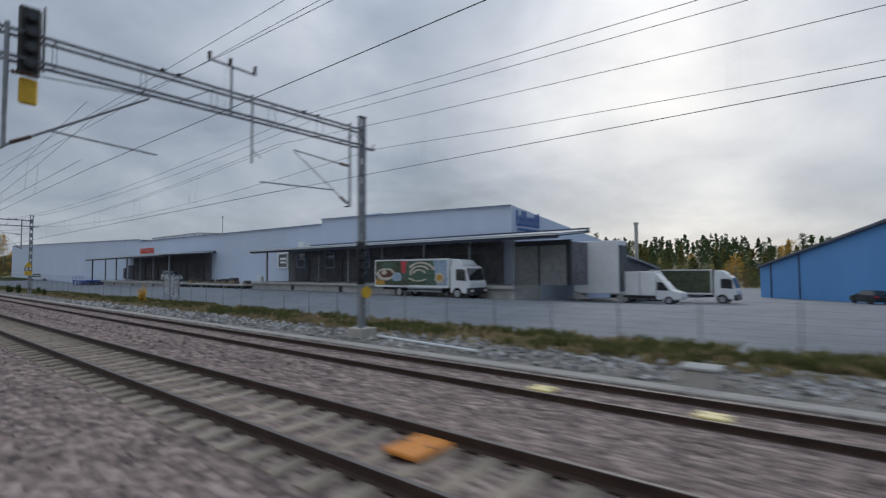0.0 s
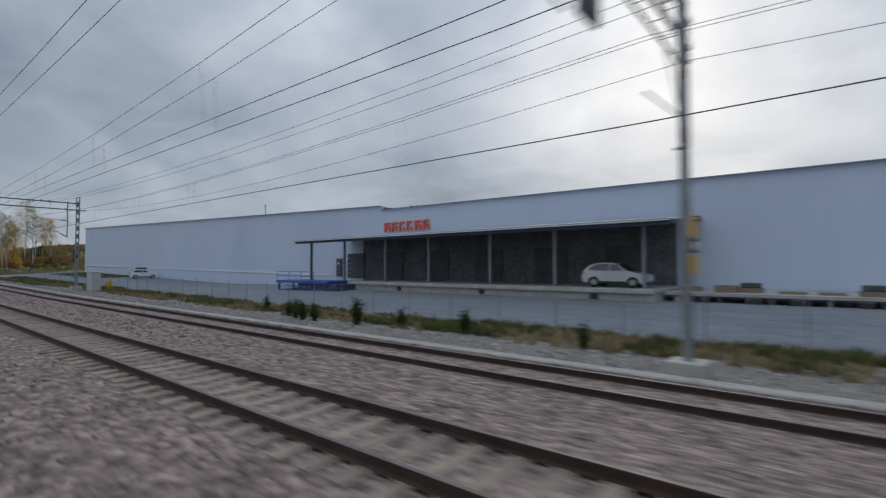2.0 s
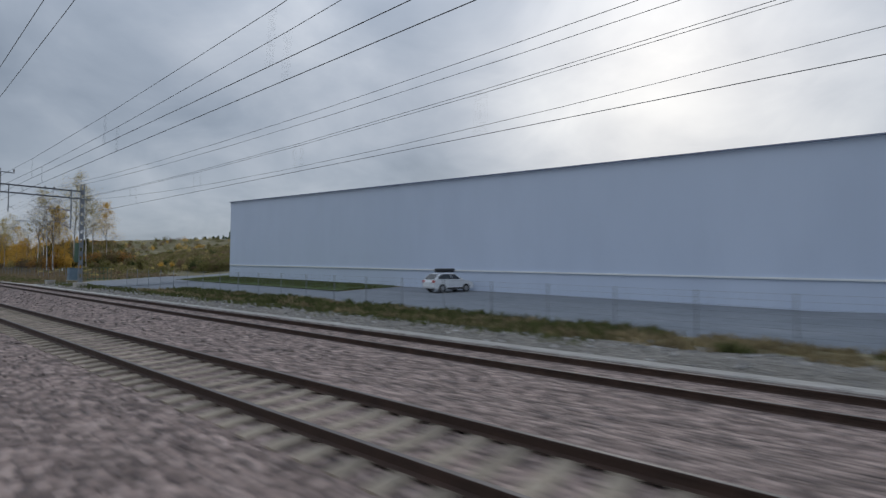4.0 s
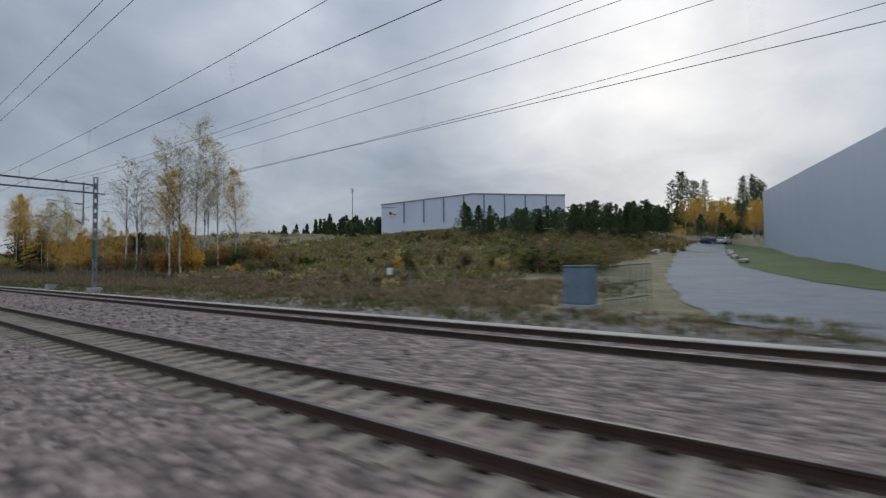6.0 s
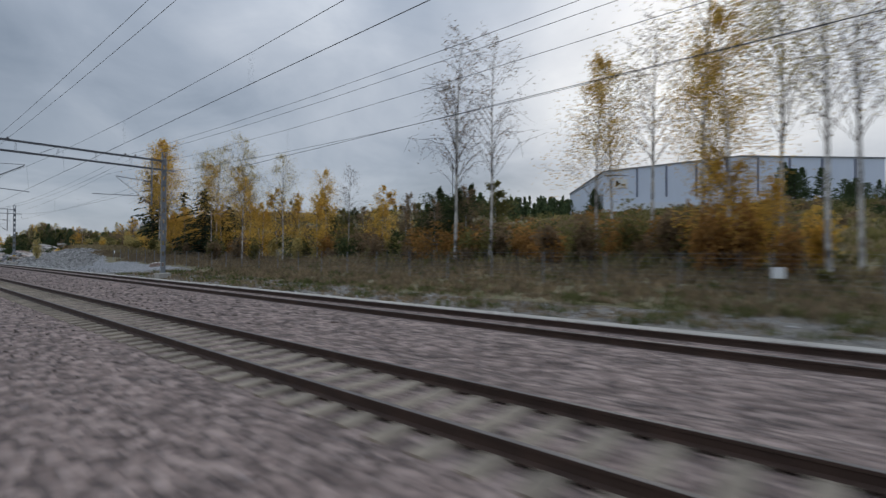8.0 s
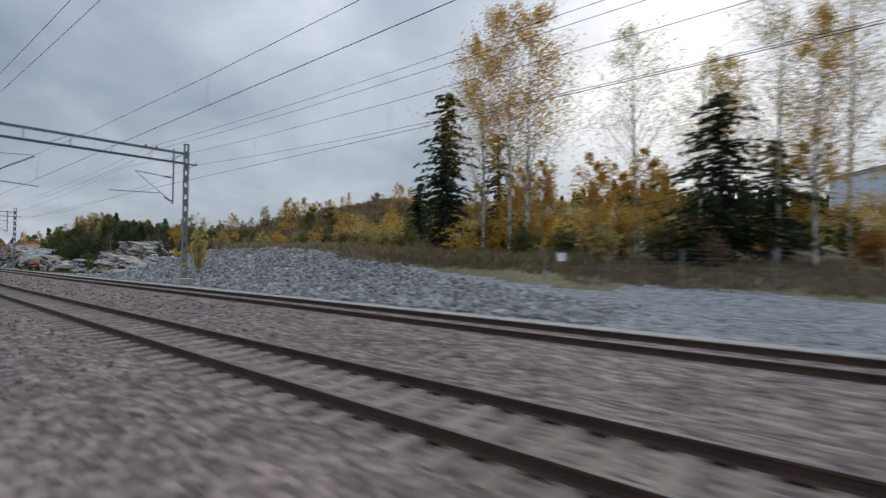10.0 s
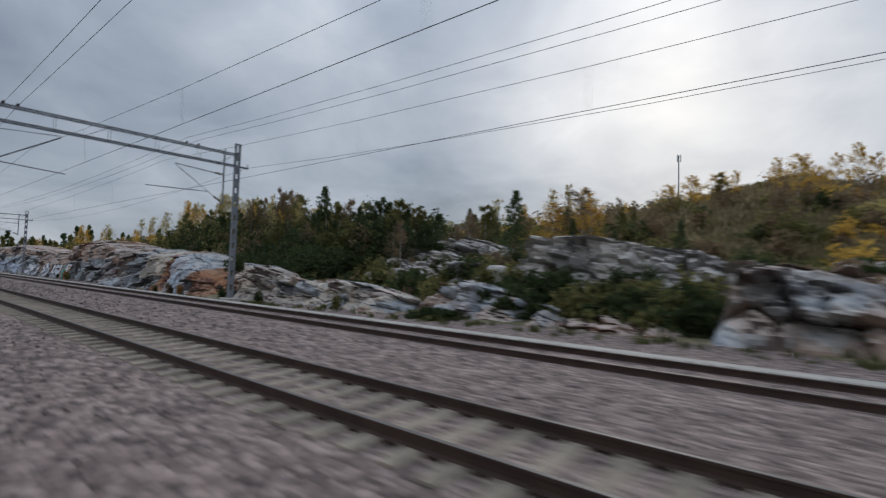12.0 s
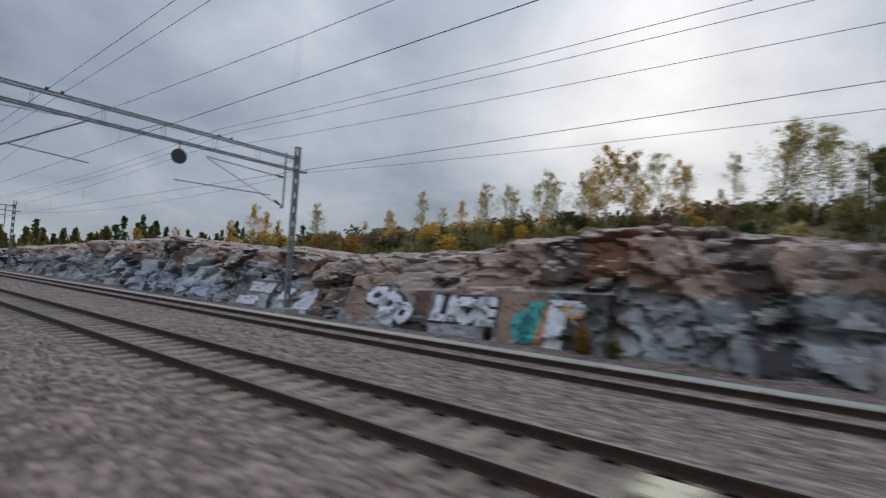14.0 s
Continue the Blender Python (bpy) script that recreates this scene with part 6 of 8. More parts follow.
for x, y, k in ((-380.0, 33.5, 1.05), (-378.6, 34.2, 0.9), (-381.6, 34.6, 0.95), (-379.2, 35.5, 1.15), (-373.0, 35.0, 1.0), (-371.4, 36.2, 1.15), (-374.4, 34.4, 0.8), (-370.0, 34.8, 0.85)):
    put(BIRCH[3], x, y, k * 1.1, k)
for i in range(8):
    put(PINE[(0, 3)[i % 2]], rr.uniform(-470, -432), rr.uniform(31, 46), rr.uniform(0.25, 0.4))
for i in range(22):
    put(BIRCH[(5, 7, 7, 7)[i % 4]], rr.uniform(-474, -430), rr.uniform(38, 52), rr.uniform(0.3, 0.55))
for i in range(20):
    put(BIRCH[(5, 7, 6)[i % 3]], rr.uniform(-350, -318), rr.uniform(36, 50), rr.uniform(0.8, 1.25))
for i in range(12):
    put(BIRCH[(4, 5, 4, 7)[i % 4]], rr.uniform(-502, -462), rr.uniform(27, 40), rr.uniform(0.5, 0.85))
for i in range(16):
    put(BIRCH[4], rr.uniform(-600, -440), rr.uniform(34, 60), rr.uniform(0.5, 0.95))
for i in range(14):
    put(BIRCH[3], rr.uniform(-600, -440), rr.uniform(36, 60), rr.uniform(0.4, 0.8))
for x, y, s in ((-514.5, 36, 0.85), (-513.0, 36.5, 0.8), (-511.4, 37, 0.6), (-505.3, 36, 0.95), (-503.4, 37, 0.9), (-508.5, 37, 0.7), (-500.0, 38, 0.8), (-518.5, 36, 0.7), (-521.0, 37, 0.65), (-547.5, 33, 0.75), (-548.5, 34, 0.6), (-524, 35, 0.6), (-528, 36, 0.55)):
    put(BIRCH[4], x, y, s * 1.1)
for x, y, s in ((-516.5, 35.5, 0.9), (-515.4, 36.2, 0.75), (-517.8, 36.8, 0.7), (-511.6, 35.8, 0.65), (-556.5, 31, 0.8), (-554.8, 31.5, 0.65), (-588, 30, 0.6), (-538, 35, 0.45), (-529, 34.5, 0.5)):
    put(BIRCH[3], x, y, s)
for x, y, s in ((-505.8, 36.6, 1.05), (-504.2, 35, 1.0), (-502.4, 36, 0.8), (-520.5, 34, 0.85), (-526.0, 34, 0.8), (-533.5, 34.5, 0.8)):
    put(BIRCH[4], x, y, s)
# at the yard fence
put(BUSH["gold"][0], -50.2, 17.4, 0.5, 0.85)
put(BUSH["gold"][1], -132.8, 17.2, 0.55, 0.6)

# dense scrub that nobody could count: one object for each colour of leaf
SCRUB = {k: [] for k in ("gold", "orange", "olive", "green", "brown", "pale")}


def scrub(n, x0, x1, y0, y1, kinds, h0, h1, wide=0.55):
    for _ in range(n):
        x, y, h = rr.uniform(x0, x1), rr.uniform(y0, y1), rr.uniform(h0, h1)
        if cleared(x, y):
            continue
        SCRUB[rr.choice(kinds)].append((x, y, ground_z(x, y) - 0.1, h, h * wide * rr.uniform(0.7, 1.3)))


scrub(150, -345, -292, 33, 52, ("orange", "brown", "green", "olive", "brown", "olive"), 1.6, 4.2)
scrub(90, -388, -326, 33, 52, ("olive", "brown", "pale", "olive", "gold", "brown", "green"), 1.4, 3.6, 0.45)
scrub(110, -292, -234, 38, 95, ("olive", "olive", "brown", "pale", "olive", "green", "brown"), 0.7, 1.9)
scrub(16, -240, -231, 41, 54, ("olive", "olive", "brown", "green"), 2.4, 3.8, 0.6)
scrub(30, -262, -236, 120, 165, ("olive", "brown", "green", "gold"), 2.0, 4.0, 0.6)
scrub(60, -292, -240, 26, 40, ("brown", "pale", "olive"), 0.4, 1.0)
scrub(110, -278, -244, 21.5, 28, ("brown",), 0.25, 0.6, 1.6)
scrub(200, -430, -340, 52, 150, ("olive", "brown", "pale", "olive"), 0.8, 2.2, 0.9)
scrub(150, -72, 38, 150, 215, ("olive", "olive", "brown", "green", "green"), 3.0, 7.5, 0.6)
scrub(70, -350, -285, 50, 116, ("olive", "olive", "brown", "pale", "green"), 0.6, 1.5)
scrub(50, -260, -238, 58, 100, ("brown", "olive", "olive", "green"), 1.4, 3.0)
scrub(40, -300, -262, 78, 98, ("olive", "brown", "green", "olive"), 1.2, 2.6)
scrub(12, -243, -237, 84, 105, ("orange", "brown", "gold"), 1.0, 2.4)
scrub(70, -436, -384, 31, 50, ("olive", "pale", "gold", "brown", "brown"), 1.2, 3.2)
HILL = ("gold", "brown", "brown", "olive", "olive", "olive", "green")
scrub(80, -475, -446, 42, 84, HILL, 1.4, 3.4, 0.45)
scrub(45, -446, -426, 42, 84, ("gold", "olive", "brown", "olive", "brown", "orange"), 0.9, 2.5, 0.6)
scrub(110, -424, -392, 42, 84, HILL, 1.6, 4.0, 0.45)
scrub(150, -486, -430, 29, 48, ("green", "olive", "green", "brown", "brown"), 0.9, 2.2)
scrub(130, -500, -460, 26, 42, ("green", "green", "green", "olive", "olive", "brown"), 2.4, 5.2, 0.4)
scrub(420, -640, -498, 30, 62, ("olive", "brown", "brown", "green", "gold", "pale"), 0.8, 2.1)
scrub(160, -660, -522, 27, 44, ("olive", "gold", "orange", "green"), 0.8, 2.6)
scrub(200, -478, -430, 21.0, 31, ("green", "olive", "green", "brown", "brown"), 0.6, 1.7)
scrub(10, -448.2, -446.4, 17.7, 18.3, ("green", "green", "olive"), 0.35, 0.7, 0.7)
scrub(30, -459, -440, 21.6, 23.6, ("green", "olive", "green", "brown"), 0.5, 1.4)
scrub(50, -432, -418.5, 25.0, 32, ("olive", "brown", "green", "brown", "gold"), 0.7, 2.0)
scrub(16, -427, -420.5, 18.0, 23, ("olive", "brown", "orange", "olive"), 0.3, 0.7, 0.9)
scrub(44, -475, -446, 82, 122, ("olive", "brown", "gold", "olive"), 1.6, 3.8, 0.6)
scrub(40, -424, -395, 82, 122, ("olive", "brown", "gold", "olive"), 1.6, 3.8, 0.6)
scrub(46, -446.0, -435.6, 20.0, 22.8, ("green", "green", "green", "olive"), 0.9, 2.0, 0.6)
scrub(70, -500, -476, 24.5, 28, ("green", "green", "olive", "brown"), 2.0, 3.6, 0.5)
scrub(90, -478, -462, 22.5, 29, ("green",), 1.4, 3.2, 0.6)
scrub(30, -462, -446, 22.0, 29, ("green", "green", "olive"), 0.8, 2.0, 0.6)
rs = np.random.RandomState(77)
for kind, mat, label in (("gold", L_GOLD, "golden autumn scrub on the slopes"), ("orange", L_ORANGE, "orange autumn scrub on the slopes"), ("olive", L_OLIVE, "olive green scrub on the slopes"), ("green", L_GREEN, "dark green scrub over the rocks"), ("brown", L_BROWN, "brown half-bare scrub on the slopes"), ("pale", L_PALE, "pale yellow scrub on the slopes")):
    cs = []
    for x, y, z, h, w in SCRUB[kind]:
        near = 1.0 if y < 50 else 0.55
        n = int(near * (60 + 130 * h))
        # several leaning tufts make up one clump
        k = 5 + int(h * 2)
        tx, ty, th = rs.normal(0, 0.45, k) * w, rs.normal(0, 0.45, k) * w, rs.uniform(0.45, 1.0, k) * h
        pick = rs.randint(0, k, n)
        f = rs.uniform(0.0, 1.0, n) ** 0.8
        r = 0.28 * w * np.sqrt(np.clip(1.1 - f, 0, 1)) + 0.05
        cs.append(np.stack([x + tx[pick] * (0.5 + 0.5 * f) + rs.normal(0, 1, n) * r, y + ty[pick] * (0.5 + 0.5 * f) + rs.normal(0, 1, n) * r, z + f * th[pick]], 1))
    o = new("scrub", card_mesh("scrub", cards(np.concatenate(cs), 0.30, 0.19, rs), mat))
    tagged(o, label, "scrub", kind="stuff")


# ---- far woods and ground cover: uncountable, one object each ----
def woods(name, spots, mat, label, seed):
    rs = np.random.RandomState(seed)
    cs, al = [], []
    for x, y, z, h in spots:
        k = 70
        f = rs.uniform(0.05, 1.0, k)
        r = 0.2 * h * (1.02 - f) ** 0.7
        az = rs.uniform(0, math.tau, k)
        g = rs.uniform(0.2, 1.0, k)
        cs.append(np.stack([x + np.cos(az) * r * g, y + np.sin(az) * r * g, z + f * h], 1))
    c = np.concatenate(cs)
    o = new(name, card_mesh(name, cards(c, 2.0, 1.2, rs, 0.3), mat))
    return tagged(o, label, "woods", kind="stuff")


def belt(n, x0, x1, y0, y1, h0, h1, seed):
    rs = np.random.RandomState(seed)
    out = []
    for _ in range(n):
        x, y = rs.uniform(x0, x1), rs.uniform(y0, y1)
        out.append((x, y, ground_z(x, y) - 0.5, rs.uniform(h0, h1)))
    return out


woods("far_woods", belt(760, -760, -343, 160, 225, 6, 11, 8) + belt(1300, -1100, -330, 230, 330, 8, 14, 1) + belt(420, -330, -150, 230, 330, 9, 15, 2) + belt(220, -130, 160, 240, 380, 10, 17, 3) + belt(300, -1500, -640, 40, 200, 7, 13, 6), L_PINE, "dark conifer woods along the horizon", 71)
woods("far_autumn_woods", belt(260, -1100, -330, 190, 300, 6, 11, 4) + belt(110, -130, 160, 190, 260, 7, 12, 5) + belt(220, -1300, -610, 28, 130, 4, 8, 7), L_OLIVE, "olive and brown deciduous woods further off", 72)


def tufts(name, n, where, blade, mat, label, seed, clump=0.12, per=9, wide=0.05):
    rs = np.random.RandomState(seed)
    base = np.array([where(rs) for _ in range(n)])
    base[:, 2] = [ground_z(x, y) for x, y in base[:, :2]]
    c = np.repeat(base, per, 0) + np.concatenate([rs.normal(0, clump, (n * per, 2)), np.zeros((n * per, 1))], 1)
    hgt = np.repeat(blade * rs.uniform(0.4, 1.5, n), per) * rs.uniform(0.6, 1.2, n * per)
    lean = rs.normal(0, 0.3, (n * per, 2)) * hgt[:, None]
    side = rs.normal(0, 1, (n * per, 2))
    side *= wide / np.linalg.norm(side, axis=1, keepdims=True)
    zero = np.zeros((n * per, 1))
    p0 = c + np.concatenate([side, zero - 0.03], 1)
    p1 = c + np.concatenate([-side, zero - 0.03], 1)
    mid = c + np.concatenate([lean * 0.35, (hgt * 0.6)[:, None]], 1)
    p2 = mid + np.concatenate([-side * 0.7, zero], 1)
    p3 = c + np.concatenate([lean, hgt[:, None]], 1)
    pts = np.stack([p0, p1, p2, p3], 1).reshape(-1, 3)
    return tagged(new(name, card_mesh(name, pts, mat)), label, "grass", kind="stuff")


def strip(x0, x1, y0, y1):
    return lambda rs: (rs.uniform(x0, x1), rs.uniform(y0, y1) + 0.5 * math.sin(rs.uniform(0, 6)), 0)


def patchy(x0, x1, y0, y1, scale, bare):
    """Tufts that gather in patches, thinner along the open part of the yard."""
    def where(rs):
        while True:
            x, y = rs.uniform(x0, x1), rs.uniform(y0, y1)
            thin = 0.08 if -125 < x < -62 else 0.0
            if noise.noise((x * scale, y * 0.8, 3.3)) > bare + thin:
                return x, y, 0
    return where


tufts("verge_weeds", 8500, patchy(-190, 45, 16.3, 19.6, 0.35, -0.05), 0.28, L_GRASS, "green weeds and grass along the fence", 81)
tufts("dry_verge_grass", 5500, patchy(-190, 45, 15.7, 19.7, 0.25, -0.25), 0.24, L_DRY, "dry yellow grass along the fence", 82)
tufts("dry_field_grass", 4800, strip(-335, -226, 18.4, 34), 0.32, L_STRAW, "dry brown grass beside the railway", 83, 0.25, 8, 0.06)
tufts("shaded_grass", 1800, strip(-372, -333, 22.8, 34), 0.3, L_STRAW, "dry brown grass under the birches", 96, 0.25, 8, 0.06)
tufts("green_field_grass", 1000, strip(-340, -224, 17.4, 30), 0.26, L_GRASS, "short green grass beside the railway", 89, 0.25, 8, 0.05)
tufts("hillside_grass", 4200, strip(-345, -236, 32, 115), 0.55, L_OLIVE, "rough olive grass on the hillside", 84, 0.5, 8, 0.12)
tufts("dry_hillside_grass", 5200, strip(-345, -236, 30, 115), 0.5, L_DRY, "dry yellow grass on the open hillside", 94, 0.5, 8, 0.12)
tufts("bank_grass", 3000, strip(-432, -372, 26.5, 36), 0.6, L_DRY, "tall dry grass above the gravel bank", 85, 0.3, 8, 0.07)
tufts("hill_grass", 7500, strip(-462, -418, 33, 88), 0.55, L_DRY, "tall dry yellow grass on the open hill", 90, 0.4, 8, 0.09)
tufts("rock_top_grass", 5200, strip(-600, -430, 22.5, 44), 0.45, L_OLIVE, "rough grass and heather above the rock", 86, 0.4, 8, 0.08)
tufts("verge_clumps", 420, strip(-340, -215, 14.2, 18.6), 0.22, L_GRASS, "low green clumps scattered over the verge", 97, 0.3, 16, 0.05)
tufts("verge_straw", 1500, strip(-340, -215, 14.0, 19.0), 0.16, L_STRAW, "short dry straw scattered over the verge", 98, 0.3, 8, 0.05)
tufts("bank_edge_grass", 1300, strip(-392, -366, 24.5, 29.0), 0.26, L_STRAW, "dry brown grass along the edge of the gravel", 95, 0.3, 8, 0.06)
tufts("lawn_blades", 4200, strip(-211, -178, 27.8, 34.8), 0.13, L_GRASS, "rough short grass of the lawn", 99, 0.25, 8, 0.03)
tufts("road_edge_weeds", 500, strip(-212, -150, 14.6, 16.6), 0.2, L_GRASS, "weeds at the edge of the asphalt", 100, 0.25, 9, 0.04)
tufts("ledge_grass", 700, strip(-514, -508, 20.0, 21.0), 0.35, L_DRY, "dry orange grass on the rock ledge", 88, 0.2, 8, 0.05)
tufts("lineside_weeds", 130, strip(-480, -428, 16.8, 18.4), 0.22, L_GRASS, "small green weeds beside the ballast", 87)

# ---- rock ----
def rock_material(name, top, mid, stain_shade, cool, rust, seam=0.55):
    """Granite: paler on faces that point up; dark patches, bluish and rusty stains down the face, and dark seams."""
    m = material(name, [tuple(c * 0.62 for c in mid), mid, tuple(min(1.0, c * 1.4) for c in mid)], 0.8, 0.85, 0.8, 4.0, fine=tuple(c * 0.5 for c in mid), fine_scale=3.2, fine_amount=0.5, detail=9.0, spread=0.2)
    nt = m.node_tree
    b = nt.nodes["Principled BSDF"]
    col = b.inputs["Base Color"].links[0].from_socket
    co = nt.nodes.new("ShaderNodeTexCoord")

    def field(scale, stretch, lo, hi, amount, detail=6.0):
        mp = nt.nodes.new("ShaderNodeMapping")
        mp.inputs["Scale"].default_value = stretch
        mp.inputs["Location"].default_value = (scale * 13.0, 0, 0)
        n = nt.nodes.new("ShaderNodeTexNoise")
        n.inputs["Scale"].default_value, n.inputs["Detail"].default_value = scale, detail
        r = nt.nodes.new("ShaderNodeMapRange")
        r.inputs["From Min"].default_value, r.inputs["From Max"].default_value = lo, hi
        r.inputs["To Max"].default_value = amount
        nt.links.new(co.outputs["Object"], mp.inputs[0])
        nt.links.new(mp.outputs[0], n.inputs["Vector"])
        nt.links.new(n.outputs[0], r.inputs[0])
        return r.outputs[0]

    def over(base, factor, colour):
        mx = nt.nodes.new("ShaderNodeMix")
        mx.data_type = "RGBA"
        nt.links.new(factor, mx.inputs["Factor"])
        nt.links.new(base, mx.inputs["A"])
        if isinstance(colour, tuple):
            mx.inputs["B"].default_value = (*colour, 1)
        else:
            nt.links.new(colour, mx.inputs["B"])
        return mx.outputs["Result"]

    col = over(col, field(0.20, (1, 1, 0.6), 0.52, 0.58, 0.85), cool)
    # dark patches serve as black stains and as deep shadows painted on
    col = over(col, field(0.30, (1, 1, 0.4), 0.515, 0.555, 0.95), stain_shade)
    col = over(col, field(0.15, (1, 1, 0.6), 0.56, 0.62, rust), (0.30, 0.13, 0.06))
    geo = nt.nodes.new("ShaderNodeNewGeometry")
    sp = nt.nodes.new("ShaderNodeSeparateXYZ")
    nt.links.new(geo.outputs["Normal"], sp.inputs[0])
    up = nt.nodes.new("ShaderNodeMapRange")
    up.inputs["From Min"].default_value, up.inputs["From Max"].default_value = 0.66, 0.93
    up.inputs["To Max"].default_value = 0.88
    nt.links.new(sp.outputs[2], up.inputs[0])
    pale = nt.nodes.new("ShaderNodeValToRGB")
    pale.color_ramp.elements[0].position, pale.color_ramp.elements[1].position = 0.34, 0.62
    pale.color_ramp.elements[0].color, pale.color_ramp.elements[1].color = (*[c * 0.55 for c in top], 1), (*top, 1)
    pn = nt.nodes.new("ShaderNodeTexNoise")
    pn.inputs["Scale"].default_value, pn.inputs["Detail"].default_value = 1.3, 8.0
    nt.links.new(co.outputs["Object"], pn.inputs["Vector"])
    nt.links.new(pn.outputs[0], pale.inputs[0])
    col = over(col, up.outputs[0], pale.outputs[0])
    v = nt.nodes.new("ShaderNodeTexVoronoi")
    v.feature = "DISTANCE_TO_EDGE"
    v.inputs["Scale"].default_value = seam
    n = nt.nodes.new("ShaderNodeTexNoise")
    n.inputs["Scale"].default_value = 0.8
    ad = nt.nodes.new("ShaderNodeMix")
    ad.data_type = "VECTOR"
    ad.inputs["Factor"].default_value = 0.3
    sc = nt.nodes.new("ShaderNodeMapping")
    sc.inputs["Scale"].default_value = (0.7, 1, 1.5)
    nt.links.new(co.outputs["Object"], sc.inputs[0])
    nt.links.new(sc.outputs[0], n.inputs["Vector"])
    nt.links.new(sc.outputs[0], ad.inputs["A"])
    nt.links.new(n.outputs["Color"], ad.inputs["B"])
    nt.links.new(ad.outputs["Result"], v.inputs["Vector"])
    r = nt.nodes.new("ShaderNodeMapRange")
    r.inputs["From Max"].default_value = 0.022
    r.inputs["To Min"].default_value, r.inputs["To Max"].default_value = 0.4, 0.0
    nt.links.new(v.outputs["Distance"], r.inputs[0])
    col = over(col, r.outputs[0], (0.03, 0.028, 0.03))
    nt.links.new(col, b.inputs["Base Color"])
    return m


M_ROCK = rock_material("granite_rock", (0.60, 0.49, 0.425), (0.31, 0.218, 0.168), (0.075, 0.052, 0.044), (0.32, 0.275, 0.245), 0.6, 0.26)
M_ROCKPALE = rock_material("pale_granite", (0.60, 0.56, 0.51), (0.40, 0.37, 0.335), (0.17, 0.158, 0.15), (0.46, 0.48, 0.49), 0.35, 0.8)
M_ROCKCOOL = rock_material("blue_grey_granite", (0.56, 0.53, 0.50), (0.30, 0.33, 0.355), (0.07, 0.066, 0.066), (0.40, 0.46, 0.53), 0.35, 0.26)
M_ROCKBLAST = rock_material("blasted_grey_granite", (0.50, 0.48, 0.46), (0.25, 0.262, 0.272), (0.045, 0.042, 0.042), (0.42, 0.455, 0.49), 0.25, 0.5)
M_ROCKDARK = rock_material("dark_stain_shade_granite", (0.50, 0.43, 0.38), (0.092, 0.068, 0.053), (0.024, 0.02, 0.018), (0.125, 0.094, 0.072), 0.3, 0.2)
M_HOLLOW = rock_material("black_rubble", (0.075, 0.055, 0.045), (0.055, 0.042, 0.036), (0.02, 0.017, 0.016), (0.075, 0.055, 0.045), 0.3, 1.2)
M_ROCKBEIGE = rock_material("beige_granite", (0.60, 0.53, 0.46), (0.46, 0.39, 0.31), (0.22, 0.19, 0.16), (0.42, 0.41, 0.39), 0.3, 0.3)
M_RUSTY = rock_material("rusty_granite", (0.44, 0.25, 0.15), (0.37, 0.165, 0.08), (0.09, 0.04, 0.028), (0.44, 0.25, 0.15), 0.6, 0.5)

TOP_X = [-640, -600, -575, -552, -540, -530, -523, -515, -510, -506, -499, -494, -489, -484, -481, -478, -475.6, -474.2, -473, -471.5]
TOP_Z = [2.8, 3.8, 4.4, 4.7, 4.1, 3.4, 3.5, 4.5, 4.7, 4.55, 4.15, 3.9, 3.6, 3.4, 3.2, 2.75, 1.95, 1.2, 0.4, 0.0]


def blocks(x, y, z, size, seed):
    """A push in or out that is the same over each block, and deep in the joints between."""
    d, p = noise.voronoi(Vector((x / (size * 1.5) + seed, y / size, z / size)))
    c = noise.cell(p[0] * 3.7 + Vector((0.3, 0.7, 0.1)))
    joint = max(0.0, 1 - (d[1] - d[0]) / 0.11)
    return (c - 0.5), joint


def facets(x, y, z, size, seed):
    """Blocks with flat faces, each tilted its own way, and the joints between them."""
    q = Vector(((x + 0.3 * z) / (size * 1.25) + seed, y / size, (z - 0.22 * x) / size))
    d, p = noise.voronoi(q, distance_metric="CHEBYCHEV")
    h = p[0] * 3.7
    c = noise.cell(h + Vector((0.3, 0.7, 0.1))) - 0.5
    tx, tz = noise.cell(h + Vector((7.3, 1.7, 4.1))) - 0.5, noise.cell(h + Vector((2.3, 9.7, 5.9))) - 0.5
    e = q - p[0]
    joint = max(0.0, 1 - (d[1] - d[0]) / 0.07)
    return c + 1.7 * (tx * e.x + tz * e.z), joint


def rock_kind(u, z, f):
    """Which stone shows: 0 brown upper rock, 1 blasted grey, 2 dark wall, cleft and slot, 3 beige slab, 4 rusty seam, 5
    blue-grey slab.
    """
    # the slot's upright shadow is painted in with the dark stone
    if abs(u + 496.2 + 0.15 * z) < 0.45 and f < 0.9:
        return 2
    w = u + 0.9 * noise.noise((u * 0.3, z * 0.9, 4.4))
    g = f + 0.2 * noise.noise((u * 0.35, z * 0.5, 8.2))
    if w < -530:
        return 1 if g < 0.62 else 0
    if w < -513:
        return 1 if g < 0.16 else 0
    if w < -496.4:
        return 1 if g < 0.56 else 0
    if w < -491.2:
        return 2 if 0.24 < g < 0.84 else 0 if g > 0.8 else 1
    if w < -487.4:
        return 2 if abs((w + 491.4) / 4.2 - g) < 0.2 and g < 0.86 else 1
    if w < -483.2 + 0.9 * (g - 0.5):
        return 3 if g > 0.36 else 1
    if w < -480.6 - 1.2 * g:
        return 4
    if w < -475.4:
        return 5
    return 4


